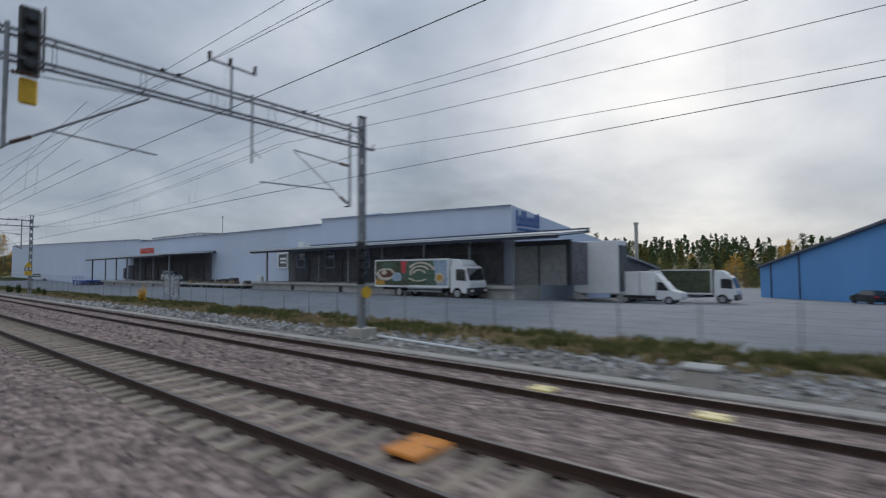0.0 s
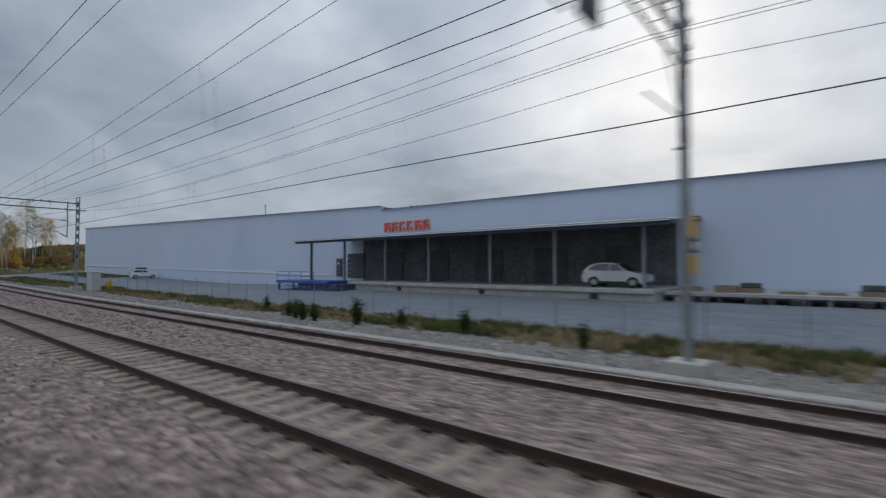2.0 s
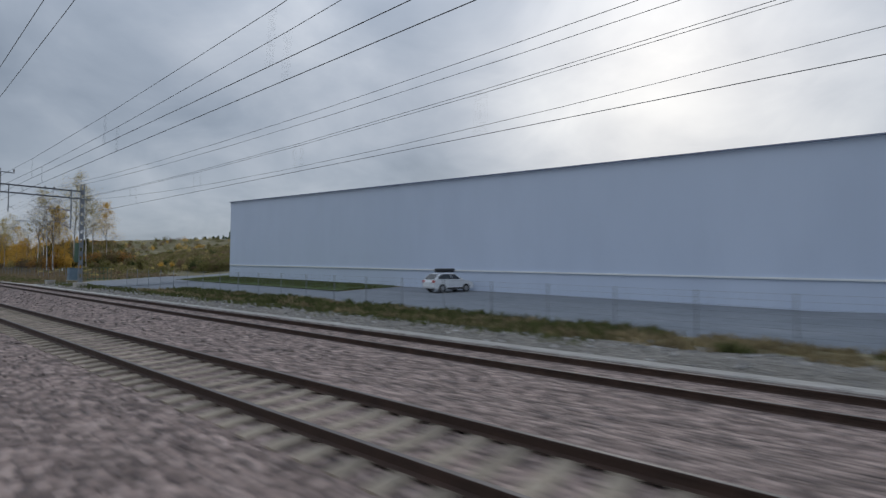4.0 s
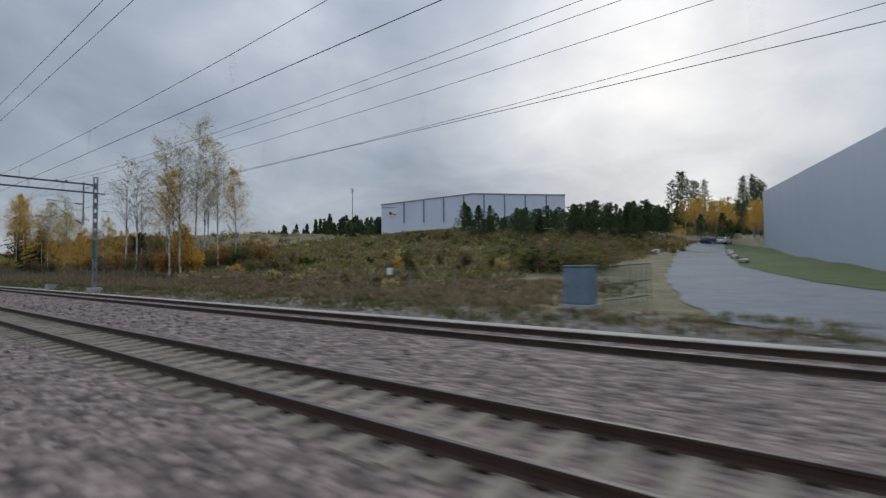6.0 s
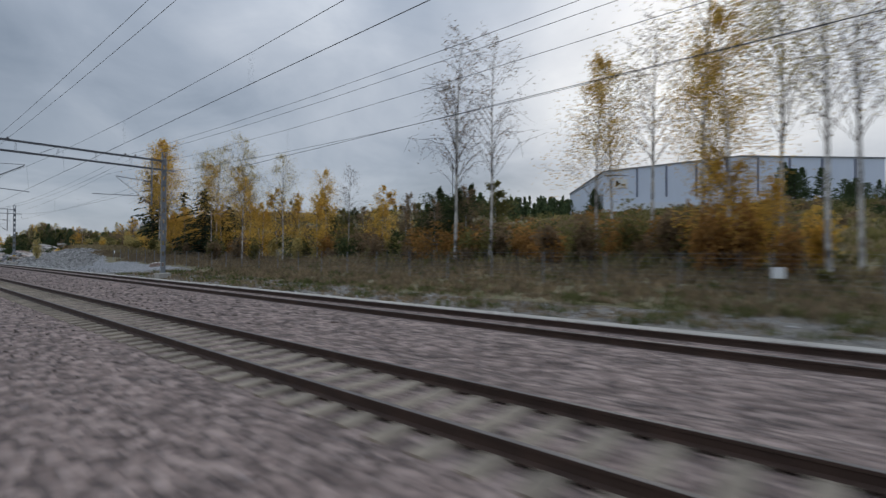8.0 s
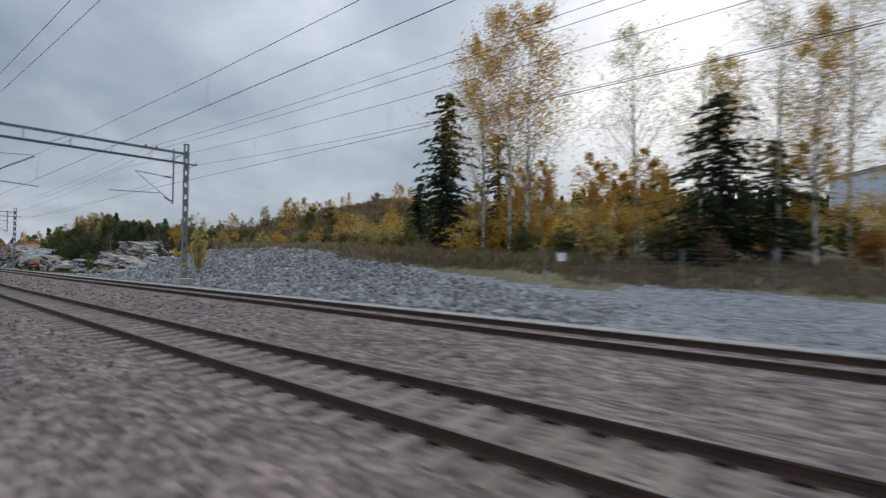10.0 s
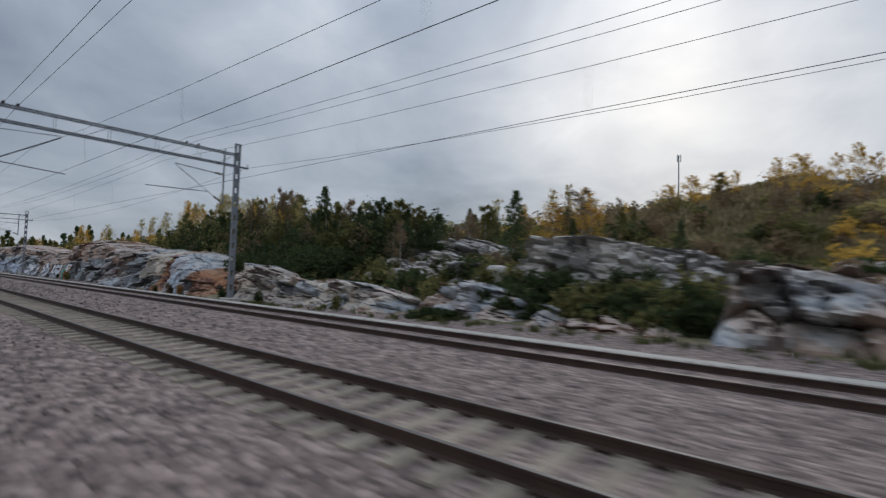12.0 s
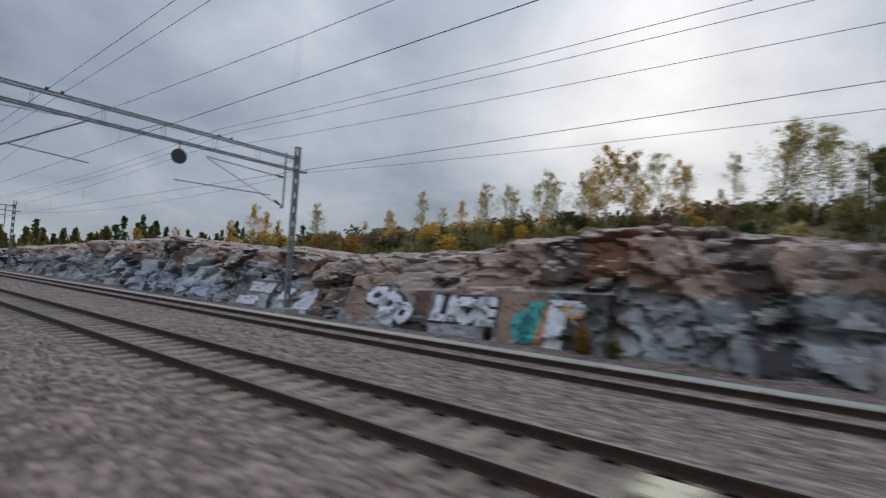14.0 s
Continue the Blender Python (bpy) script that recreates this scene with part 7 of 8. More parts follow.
def cut_point(u, v):
    """A place on the cut: u along the line, v from foot (0) over the brow (0.5 to 0.7) to the back (1)."""
    top = float(np.interp(u, TOP_X, TOP_Z))
    foot = ground_z(u, 17.6) - 0.35
    y0 = 18.9 + 0.8 * noise.noise((u * 0.07, 3.1, 0))
    if v <= 0.48:
        f = v / 0.48
        y = y0 - 0.65 + 1.55 * f ** 1.2
        z = foot + (top - 0.6 - foot) * f ** 0.9
    elif v <= 0.7:
        # rounded brow that leans back into the pale top
        f = (v - 0.48) / 0.22
        y = y0 + 0.9 + 2.2 * f
        z = top - 0.6 + 0.6 * (1 - (1 - f) ** 1.5)
    else:
        f = (v - 0.7) / 0.3
        y = y0 + 3.1 + 7.0 * f
        z = top + 0.35 * f - 1.9 * f ** 3
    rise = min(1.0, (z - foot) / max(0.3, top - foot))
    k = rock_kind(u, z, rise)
    # smooth slabs break less than the blasted stone
    amp = (0.6, 0.85, 0.22, 0.24, 0.6, 0.42)[k]
    if rise < 0.5 and (-525.5 < u < -510.5 or -538 < u < -528):
        amp *= 0.3
    big = 1.0 * noise.noise((u * 0.13, v * 2.0, 7.7)) + 0.5 * noise.noise((u * 0.4, v * 5.0, 1.7))
    c, j = facets(u, y * 0.5, z, 2.1, 0.0)
    c2, j2 = facets(u, y * 0.5, z, 0.8, 5.0)
    face = 1.0 if v < 0.5 else max(0.2, 1 - (v - 0.5) * 4)
    push = big * 0.6 + amp * (0.95 * c + 0.36 * c2 - 0.42 * j - 0.14 * j2)
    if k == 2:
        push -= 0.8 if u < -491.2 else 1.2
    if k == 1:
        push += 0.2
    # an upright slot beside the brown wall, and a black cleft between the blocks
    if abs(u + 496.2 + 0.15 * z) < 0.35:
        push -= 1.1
    if -505.2 < u < -500.2 and abs(z - 1.0 - 0.3 * noise.noise((u * 0.6, 2.2, 0))) < 0.2:
        push -= 1.0
    if k == 5:
        push += 0.3
    fine = 0.07 * noise.noise((u * 2.1, y * 2.1, z * 2.1)) + 0.03 * noise.noise((u * 6.0, y * 6.0, z * 6.0))
    y -= (push * 0.75 + fine) * face * min(1.0, v * 6 + 0.3)
    if v > 0.25:
        z += (0.2 * c * amp + 0.05 * c2 - 0.12 * j * amp + 0.25 * big + fine) * min(1.0, (v - 0.25) * 3)
    if v > 0.55:
        # low shelves on the top
        e = (z + 0.05 * u) / 0.35
        z += 0.16 * (math.floor(e) + max(0.0, (e - math.floor(e) - 0.7) / 0.3) - e) * min(1.0, (v - 0.55) * 8)
    return u, y, z


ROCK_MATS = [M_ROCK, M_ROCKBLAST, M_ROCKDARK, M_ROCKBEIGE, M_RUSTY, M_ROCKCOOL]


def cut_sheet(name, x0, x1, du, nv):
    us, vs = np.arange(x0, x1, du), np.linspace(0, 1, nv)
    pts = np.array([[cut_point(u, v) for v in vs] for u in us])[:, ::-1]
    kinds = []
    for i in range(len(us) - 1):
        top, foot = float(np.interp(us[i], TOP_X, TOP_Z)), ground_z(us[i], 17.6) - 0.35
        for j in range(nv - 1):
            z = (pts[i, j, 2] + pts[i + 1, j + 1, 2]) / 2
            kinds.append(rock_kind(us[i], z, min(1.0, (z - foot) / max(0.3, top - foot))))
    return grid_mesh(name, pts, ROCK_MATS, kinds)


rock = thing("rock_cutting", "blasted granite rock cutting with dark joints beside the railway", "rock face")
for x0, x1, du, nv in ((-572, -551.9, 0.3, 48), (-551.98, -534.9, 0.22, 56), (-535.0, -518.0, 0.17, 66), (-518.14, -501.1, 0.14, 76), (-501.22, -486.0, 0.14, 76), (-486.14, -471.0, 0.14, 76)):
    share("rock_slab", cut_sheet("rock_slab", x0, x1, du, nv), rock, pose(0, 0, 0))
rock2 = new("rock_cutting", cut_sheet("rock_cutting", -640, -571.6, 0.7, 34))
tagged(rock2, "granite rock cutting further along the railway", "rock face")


def outcrop(cx, cy, lx, ly, h, seed, mat, label, turn=0.0, n=64):
    g = np.linspace(-1.1, 1.1, n)
    pts = np.zeros((n, n, 3))
    ca, sa = math.cos(radians(turn)), math.sin(radians(turn))
    for i, a in enumerate(g):
        for j, b in enumerate(g):
            r = math.hypot(a, b)
            r += 0.22 * noise.noise((a * 1.6 + seed, b * 1.6, 0.3))
            x, y = a * lx / 2, b * ly / 2
            f = max(0.0, 1 - max(r, 0.0) ** 3.0)
            steep = f ** 0.4
            c, q = blocks(x + seed * 3, y, 0.0, 1.5, seed)
            z = h * steep * (0.82 + 0.3 * noise.noise((x * 0.4 + seed, y * 0.4, 2.0))) + (0.55 * c - 0.32 * q) * h * 0.8 * min(1.0, f * 2.5) + 0.05 * noise.noise((x * 2.5, y * 2.5, seed))
            # ledges: the rock lies in low steps that dip along it
            dip = 0.06 * x + 0.1 * noise.noise((x * 0.5, y * 0.5, seed))
            k = (z + dip) / 0.42
            e = k - math.floor(k)
            z = z * 0.58 + 0.42 * ((math.floor(k) + max(0.0, (e - 0.62) / 0.38)) * 0.42 - dip)
            wx, wy = cx + x * ca - y * sa, cy + x * sa + y * ca
            pts[i, j] = (wx, wy, ground_z(wx, wy) + z - 0.35 * (1 - min(1.0, f * 4)) - 0.05)
    o = new("rock_outcrop", grid_mesh("rock_outcrop", pts, mat))
    return tagged(o, label, "rock outcrop", "low rock outcrops")


def ledge(xs, zs, y0, mat, label, seed, deep=4.2, dip=0.16):
    """A low ledge of bedded rock beside the line, its beds dipping along it."""
    us, vs = np.arange(xs[0] - 0.5, xs[-1] + 0.5, 0.14), np.linspace(0, 1, 46)
    pts = np.zeros((len(us), len(vs), 3))
    fronts = y0 if isinstance(y0, list) else [y0] * len(xs)
    for i, u in enumerate(us):
        y0 = float(np.interp(u, xs, fronts))
        foot = ground_z(u, y0) - 0.35
        top = max(float(np.interp(u, [xs[0] - 0.5] + xs + [xs[-1] + 0.5], [foot] + zs + [foot])), foot + 0.02)
        for j, v in enumerate(vs):
            if v < 0.5:
                f = v / 0.5
                y, z = y0 + 1.3 * f, foot + (top - foot) * f ** 0.75
            else:
                f = (v - 0.5) / 0.5
                y = y0 + 1.3 + deep * f
                z = top + 0.15 * f - max(0.0, top - ground_z(u, y) + 0.7) * f ** 4
            w = z + dip * u + 0.12 * y
            big = noise.noise((u * 0.22 + seed, y * 0.5, w * 0.4))
            c, q = facets(u, y, w, 1.7, seed)
            c2, q2 = facets(u, y, w, 0.62, seed + 3)
            c, q = 0.6 * c + 0.2 * c2, q + 0.35 * q2
            # open cracks along the beds
            e = w / 0.5 + 0.5 * noise.noise((u * 0.35 + seed, y * 0.4, w * 0.5))
            q += 0.75 * max(0.0, 1 - abs(e - math.floor(e) - 0.5) / 0.1) * max(0.0, min(1.0, 0.5 + 2.5 * noise.noise((u * 0.3, y * 0.3, math.floor(e) * 1.7 + seed))))
            fine = 0.06 * noise.noise((u * 2.3, y * 2.3, z * 2.3))
            k = min(1.0, v * 5) * min(1.0, (1 - v) * 4) * min(1.0, (top - foot) * 1.2)
            y -= (0.85 * c + 0.5 * big - 0.34 * q + fine) * k
            z += (0.24 * c + 0.18 * big - 0.12 * q + fine) * k * min(1.0, v * 3)
            pts[i, j] = (u, y, z)
    mats, kinds = [mat] if not isinstance(mat, list) else mat, []
    for i in range(len(us) - 1):
        for j in range(len(vs) - 1):
            x, y, z = pts[i, len(vs) - 1 - j]
            n = noise.noise((x * 0.42 + seed, z * 0.9, y * 0.3)) + 0.3 * noise.noise((x * 1.5, z * 2.0, y))
            kinds.append(0 if abs(n) < 0.16 or len(mats) == 1 else 1 if n > 0 else len(mats) - 1)
    o = new("rock_ledge", grid_mesh("rock_ledge", pts[:, ::-1], mats, kinds))
    return tagged(o, label, "rock ledge", "low rock ledges")


ledge([-474.4, -473.2, -471.6, -470.0, -468.8], [0.5, 0.45, 0.5, 0.55, 0.3], 18.9, M_HOLLOW, "near-black rubble in the hollow at the end of the cutting", 5.0, 2.0)
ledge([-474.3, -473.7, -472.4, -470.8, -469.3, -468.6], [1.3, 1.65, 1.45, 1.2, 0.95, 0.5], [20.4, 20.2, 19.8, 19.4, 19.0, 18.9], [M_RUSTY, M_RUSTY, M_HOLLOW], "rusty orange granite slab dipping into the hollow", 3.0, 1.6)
ledge([-472.4, -470.7, -469.2, -468.2, -466.5, -464.6, -462.6, -460.8, -458.3, -455.6, -453.0, -451.7, -450.4], [1.7, 2.2, 2.15, 2.1, 2.05, 1.8, 1.35, 1.15, 1.3, 1.15, 1.0, 0.8, 0.3], [20.8, 20.6, 19.4, 18.5, 18.4, 18.4, 18.4, 18.5, 18.5, 18.0, 17.6, 17.4, 17.3], [M_ROCKBEIGE, M_ROCK, M_ROCKBLAST], "long pale granite ledge dipping to the ballast", 7.0)
ledge([-449.0, -448.2, -446.7, -445.5, -443.9, -442.5, -441.4], [0.8, 1.3, 1.55, 1.4, 1.05, 0.65, 0.25], 18.4, [M_ROCKCOOL, M_ROCK, M_ROCKBLAST], "blue-grey granite ledge beside the ballast", 11.0)
ledge([-435.0, -434.5, -433.1, -431.7, -431.0, -429.7, -428.4, -426.9], [1.9, 2.6, 2.55, 2.4, 2.2, 2.0, 1.7, 1.3], 18.4, [M_ROCKPALE, M_ROCK, M_ROCKBLAST], "broken pale granite ledge with dark joints", 15.0)
ledge([-428.4, -426.9, -425.4, -424.2, -422.4, -420.4], [1.1, 1.5, 1.5, 1.2, 0.95, 0.4], 18.0, [M_ROCKBEIGE, M_ROCK, M_ROCKBLAST], "smooth granite ledge at the end of the gravel", 19.0)
ledge([-430.0, -428.4, -426.0, -423.6, -421.6, -420.2], [1.6, 2.1, 2.2, 2.2, 2.0, 1.3], 21.2, [M_ROCKPALE, M_ROCK, M_ROCKBLAST], "flat pale granite ledge beside the gravel bank", 35.0, 3.4)
ledge([-441.0, -439.9, -438.8, -437.6, -436.5], [0.1, 0.5, 0.75, 0.45, 0.1], 18.2, M_ROCK, "low brown hump of rock and earth", 39.0, 2.0)
ledge([-447.0, -445.7, -443.0, -440.5, -437.4, -435.4], [2.9, 4.3, 4.3, 4.1, 3.7, 3.0], 23.8, M_ROCKPALE, "pale granite ledge above dark bushes", 23.0)
ledge([-457.6, -456.3, -454.4, -452.6, -450.6], [2.2, 3.0, 3.0, 2.7, 2.2], 24.5, M_ROCKPALE, "pale granite ledge above dark bushes", 27.0)
ledge([-462.6, -460.5, -457.8, -455.2, -452.7], [3.6, 4.3, 5.0, 4.8, 4.2], 31.5, M_ROCKPALE, "pale granite shelf high on the open slope", 43.0, 5.0)
ledge([-461.5, -459.0, -456.0, -453.5], [2.9, 3.6, 3.7, 2.9], 28.0, M_ROCKPALE, "pale broken granite step on the open slope", 47.0, 3.0)
ledge([-451.6, -450.8, -449.5, -448.2], [2.0, 2.6, 2.6, 1.9], 23.6, M_ROCKPALE, "low pale granite ledge among bushes", 51.0, 2.6)
ledge([-437.0, -434.8, -431.5, -428.2], [2.0, 2.9, 2.7, 1.9], 22.8, M_ROCKPALE, "pale granite ledge among the scrub", 31.0)
for args in ((-432.0, 28.5, 8, 4, 1.2, 8),):
    outcrop(*args, M_ROCKPALE, "pale granite outcrop among dark bushes", rr.uniform(-10, 10), 34)
for args in ((-246, 60, 3, 2, 0.9, 15), (-352, 21.5, 2.2, 1.6, 0.6, 16), (-235.5, 78, 2.2, 1.6, 0.8, 17)):
    outcrop(*args, M_ROCKPALE, "pale granite boulder half sunk in the ground", 0, 18)


for k in range(14):
    x = rr.uniform(-460, -428)
    outcrop(x, rr.uniform(21.5, 30.0), rr.uniform(1.6, 4.2), rr.uniform(1.2, 2.4), rr.uniform(0.5, 1.3), 20 + k, M_ROCKPALE, "angular pale granite block among the bushes", rr.uniform(-25, 25), 22)


# painted shapes on the rock face, laid on it like paint
PU, PV = np.arange(-562.0, -510.5, 0.11), np.linspace(0.02, 0.5, 44)
FACE = np.array([[cut_point(u, v) for v in PV] for u in PU])
MIDS = (FACE[:-1, :-1] + FACE[1:, 1:]) / 2


def painted(name, label, mat, shapes, lift=0.07):
    """Each shape is a test in place along the line and height; the paint follows the rock."""
    t = thing(name, label, "graffiti", "graffiti")
    for s in shapes:
        bm = bmesh.new()
        cache = {}
        for i in range(len(PU) - 1):
            for j in range(len(PV) - 1):
                if not s(MIDS[i, j, 0], MIDS[i, j, 2]):
                    continue
                q = []
                for a, b in ((i, j), (i + 1, j), (i + 1, j + 1), (i, j + 1)):
                    if (a, b) not in cache:
                        x, y, z = FACE[a, b]
                        cache[(a, b)] = bm.verts.new((x, y - lift, z + 0.01))
                    q.append(cache[(a, b)])
                bm.faces.new(q)
        part("stroke", bm, mat, t)
    return t


def ring(cx, cz, rx, rz, inner=0.0):
    return lambda x, z: inner <= math.hypot((x - cx) / rx, (z - cz) / rz) <= 1.0


def bar(x0, x1, z0, z1, slant=0.0):
    return lambda x, z: z0 <= z <= z1 and x0 <= x - slant * (z - z0) <= x1


M_SPRAYWHITE = material("white_spray_paint", [(0.62, 0.64, 0.68), (0.78, 0.80, 0.84)], 2.0, 0.7, fine=(0.40, 0.42, 0.48), fine_scale=6.0, fine_amount=0.4)
M_SPRAYTEAL = material("teal_spray_paint", [(0.05, 0.34, 0.34), (0.10, 0.46, 0.45)], 2.0, 0.7, fine=(0.02, 0.12, 0.12), fine_scale=5.0)
M_SPRAYORANGE = material("orange_spray_paint", [(0.42, 0.19, 0.06), (0.55, 0.28, 0.10)], 2.0, 0.7)
M_SPRAYBLACK = material("black_spray_paint", [(0.02, 0.02, 0.025), (0.05, 0.05, 0.06)], 2.0, 0.7)
# dark outlines first, the pale letters' shapes over them
painted("graffiti", "dark outline of bubble graffiti on the rock", M_SPRAYBLACK, [ring(-522.5, 0.95, 0.95, 0.62), ring(-521.3, 0.5, 0.95, 0.75), ring(-520.6, 0.1, 0.75, 0.6), bar(-518.9, -515.25, -0.05, 1.36)], 0.05)
painted("graffiti", "white bubble graffiti sprayed on the rock", M_SPRAYWHITE, [ring(-522.6, 0.98, 0.75, 0.48, 0.35), ring(-521.5, 0.62, 0.75, 0.6, 0.28), ring(-520.6, 0.25, 0.62, 0.55, 0.3), ring(-521.6, -0.15, 0.55, 0.35), ring(-522.0, 0.7, 0.35, 0.3)])
painted("graffiti", "white block graffiti sprayed on the rock", M_SPRAYWHITE, [bar(-518.77, -518.33, 0.05, 1.28), bar(-518.69, -517.65, 0.05, 0.4), bar(-518.01, -517.61, 0.05, 1.28), ring(-516.97, 0.65, 0.68, 0.66, 0.3), bar(-516.33, -515.85, -0.05, 1.3), bar(-516.29, -515.33, 0.95, 1.3), bar(-516.29, -515.41, 0.5, 0.78), bar(-516.29, -515.33, -0.05, 0.3)])
painted("graffiti", "teal graffiti sprayed on the rock", M_SPRAYTEAL, [bar(-514.2, -513.4, -0.5, 1.3, 0.25), ring(-514.0, 0.2, 0.5, 0.7)])
painted("graffiti", "orange and pale graffiti sprayed on the rock", M_SPRAYORANGE, [bar(-513.35, -513.05, -0.6, 1.3, 0.15), ring(-511.8, 1.0, 0.5, 0.3)])
painted("graffiti", "pale slanted graffiti sprayed on the rock", M_SPRAYWHITE, [bar(-513.0, -512.2, -0.6, 0.9, 0.1), ring(-512.2, 1.15, 0.9, 0.3, 0.4), bar(-532.0, -531.0, -0.4, 0.9, 0.6), bar(-530.6, -529.7, -0.6, 0.8, 0.7), bar(-529.5, -528.6, -0.6, 1.0, 0.3), bar(-535.6, -533.2, 0.4, 1.1), bar(-537.0, -534.5, -0.5, 0.1, 0.5)])
M_SPRAYFADED = material("faded_blue_white_paint", [(0.34, 0.39, 0.48), (0.50, 0.55, 0.63)], 0.9, 0.75, fine=(0.14, 0.15, 0.18), fine_scale=1.6, fine_amount=0.9)
painted("graffiti", "faded blue-white paint along the rock face", M_SPRAYFADED, [ring(-545.5, 0.5, 2.6, 0.8, 0.3), ring(-550.5, 0.6, 2.2, 0.9, 0.25), bar(-557, -553.4, -0.2, 1.2, 0.5), bar(-542.5, -540.2, -0.3, 0.9, 0.8), bar(-561, -558, 0.0, 1.4, 0.3)])

# fallen blocks at the foot of the cut
for k in range(18):
    x = rr.uniform(-545, -474)
    w = rr.uniform(0.2, 0.55)
    bm = bmesh.new()
    bmesh.ops.create_icosphere(bm, subdivisions=2, radius=w * 0.5)
    for v in bm.verts:
        v.co *= 1 + 0.9 * noise.noise(v.co * 1.6 / w + Vector((x, k, 0)))
        v.co.z *= 0.7
    o = obj("fallen_rock", bm, M_ROCKBLAST)
    y = rr.uniform(17.2, 18.0)
    o.location = (x, y, ground_z(x, y) + 0.08 * w)
    tagged(o, "fallen angular granite block beside the ballast", "fallen rock", "fallen rocks")

# crushed stone of the gravel bank
gv, gf = [], []
rs = np.random.RandomState(9)
OCT = ((0, 2, 4), (2, 1, 4), (1, 3, 4), (3, 0, 4), (2, 0, 5), (1, 2, 5), (3, 1, 5), (0, 3, 5))
for _ in range(15000):
    x = rs.uniform(-428, -366)
    y = rs.uniform(14.2, float(np.interp(x, [-428, -422, -417, -395, -368], [16.5, 17.5, 27.0, 27.5, 18.5])))
    s = rs.uniform(0.06, 0.17) * (1.7 if rs.uniform() < 0.04 else 1.0)
    c = np.array((x, y, ground_z(x, y) + s * 0.2))
    p = rs.normal(0, 1, (6, 3)) * 0.28 + np.array([(1, 0, 0), (-1, 0, 0), (0, 1, 0), (0, -1, 0), (0, 0, 0.75), (0, 0, -0.75)])
    b = len(gv)
    gv.extend((c + p * s).tolist())
    gf.extend([(b + i, b + j, b + k) for i, j, k in OCT])
for _ in range(9000):
    x = rs.uniform(-372, 30)
    y = rs.uniform(12.9, 17.0)
    s = rs.uniform(0.03, 0.09)
    c = np.array((x, y, ground_z(x, y) + s * 0.2))
    p = rs.normal(0, 1, (6, 3)) * 0.28 + np.array([(1, 0, 0), (-1, 0, 0), (0, 1, 0), (0, -1, 0), (0, 0, 0.75), (0, 0, -0.75)])
    b = len(gv)
    gv.extend((c + p * s).tolist())
    gf.extend([(b + i, b + j, b + k) for i, j, k in OCT])
for _ in range(3000):
    x = rs.uniform(-60, 20)
    y = rs.uniform(13.6, 16.8)
    s = rs.uniform(0.06, 0.17)
    c = np.array((x, y, ground_z(x, y) + s * 0.15))
    p = rs.normal(0, 1, (6, 3)) * 0.28 + np.array([(1, 0, 0), (-1, 0, 0), (0, 1, 0), (0, -1, 0), (0, 0, 0.75), (0, 0, -0.75)])
    b = len(gv)
    gv.extend((c + p * s).tolist())
    gf.extend([(b + i, b + j, b + k) for i, j, k in OCT])
me = bpy.data.meshes.new("crushed_stone")
me.from_pydata(gv, [], gf)
me.materials.append(material("crushed_stone", [(0.13, 0.126, 0.122), (0.43, 0.42, 0.405)], 3.0, 0.9, per_piece=0.6))
tagged(new("crushed_stone", me), "grey crushed stone of the bank and verge", "gravel", kind="stuff")

# ---- small things beside the line ----
def balise(x, yf, zf, mat, label, dy=0.0, w=0.45):
    t = thing("balise", label, "track balise", "track balises", (x, float(yf(x)) + dy, float(zf(x)) - 0.16))
    bm = bmesh.new()
    box(bm, -0.3, -w / 2, 0.0, 0.3, w / 2, 0.07, 0.02)
    part("casing", bm, mat, t)
    bm = bmesh.new()
    for sx in (-0.22, 0.22):
        beam(bm, (sx, 0, 0.07), (sx, 0, 0.09), 0.03, 6)
    part("bolt", bm, M_DARKSTEEL, t)


M_ORANGE = material("orange_board", [(0.60, 0.20, 0.03), (0.72, 0.28, 0.05)], 3.0, 0.7, fine=(0.35, 0.12, 0.03), fine_scale=8.0)
M_PALEYELLOW = material("faded_yellow", [(0.62, 0.50, 0.20), (0.72, 0.60, 0.28)], 3.0, 0.6)
balise(-4.4, near_y, near_z, M_ORANGE, "orange plate lying between the rails", 0.3, 0.75)
balise(-5.4, far_y, far_z, M_PALEYELLOW, "pale yellow balise between the rails")
balise(-1.9, far_y, far_z, M_PALEYELLOW, "pale yellow balise between the rails")
M_CREAM = material("faded_cream", [(0.50, 0.44, 0.29), (0.62, 0.55, 0.38)], 3.0, 0.6)
M_PALEGREY = material("pale_grey_plastic", [(0.46, 0.45, 0.42), (0.58, 0.57, 0.54)], 3.0, 0.6)
for x in (-478.9, -477.1):
    balise(x, near_y, near_z, M_PALEGREY, "pale grey balise between the rails")
for x in (-502.5, -500.6):
    balise(x, near_y, near_z, M_CREAM, "faded cream balise between the rails")
balise(-505.1, near_y, near_z, M_CREAM, "wide faded cream balise between the rails", 0.1, 0.6)


def concrete_box(x, y, label, w=0.55, h=0.45, mat=None, lid=True):
    t = thing("cable_box", label, "cable box", "cable boxes", (x, y, ground_z(x, y)))
    bm = bmesh.new()
    box(bm, -w, -0.35, -0.2, w, 0.35, h, 0.03)
    part("casing", bm, mat or M_TROUGH, t)
    if lid:
        bm = bmesh.new()
        box(bm, -w - 0.05, -0.4, h + 0.002, w + 0.05, 0.4, h + 0.08, 0.02)
        part("lid", bm, M_CONCRETE, t)


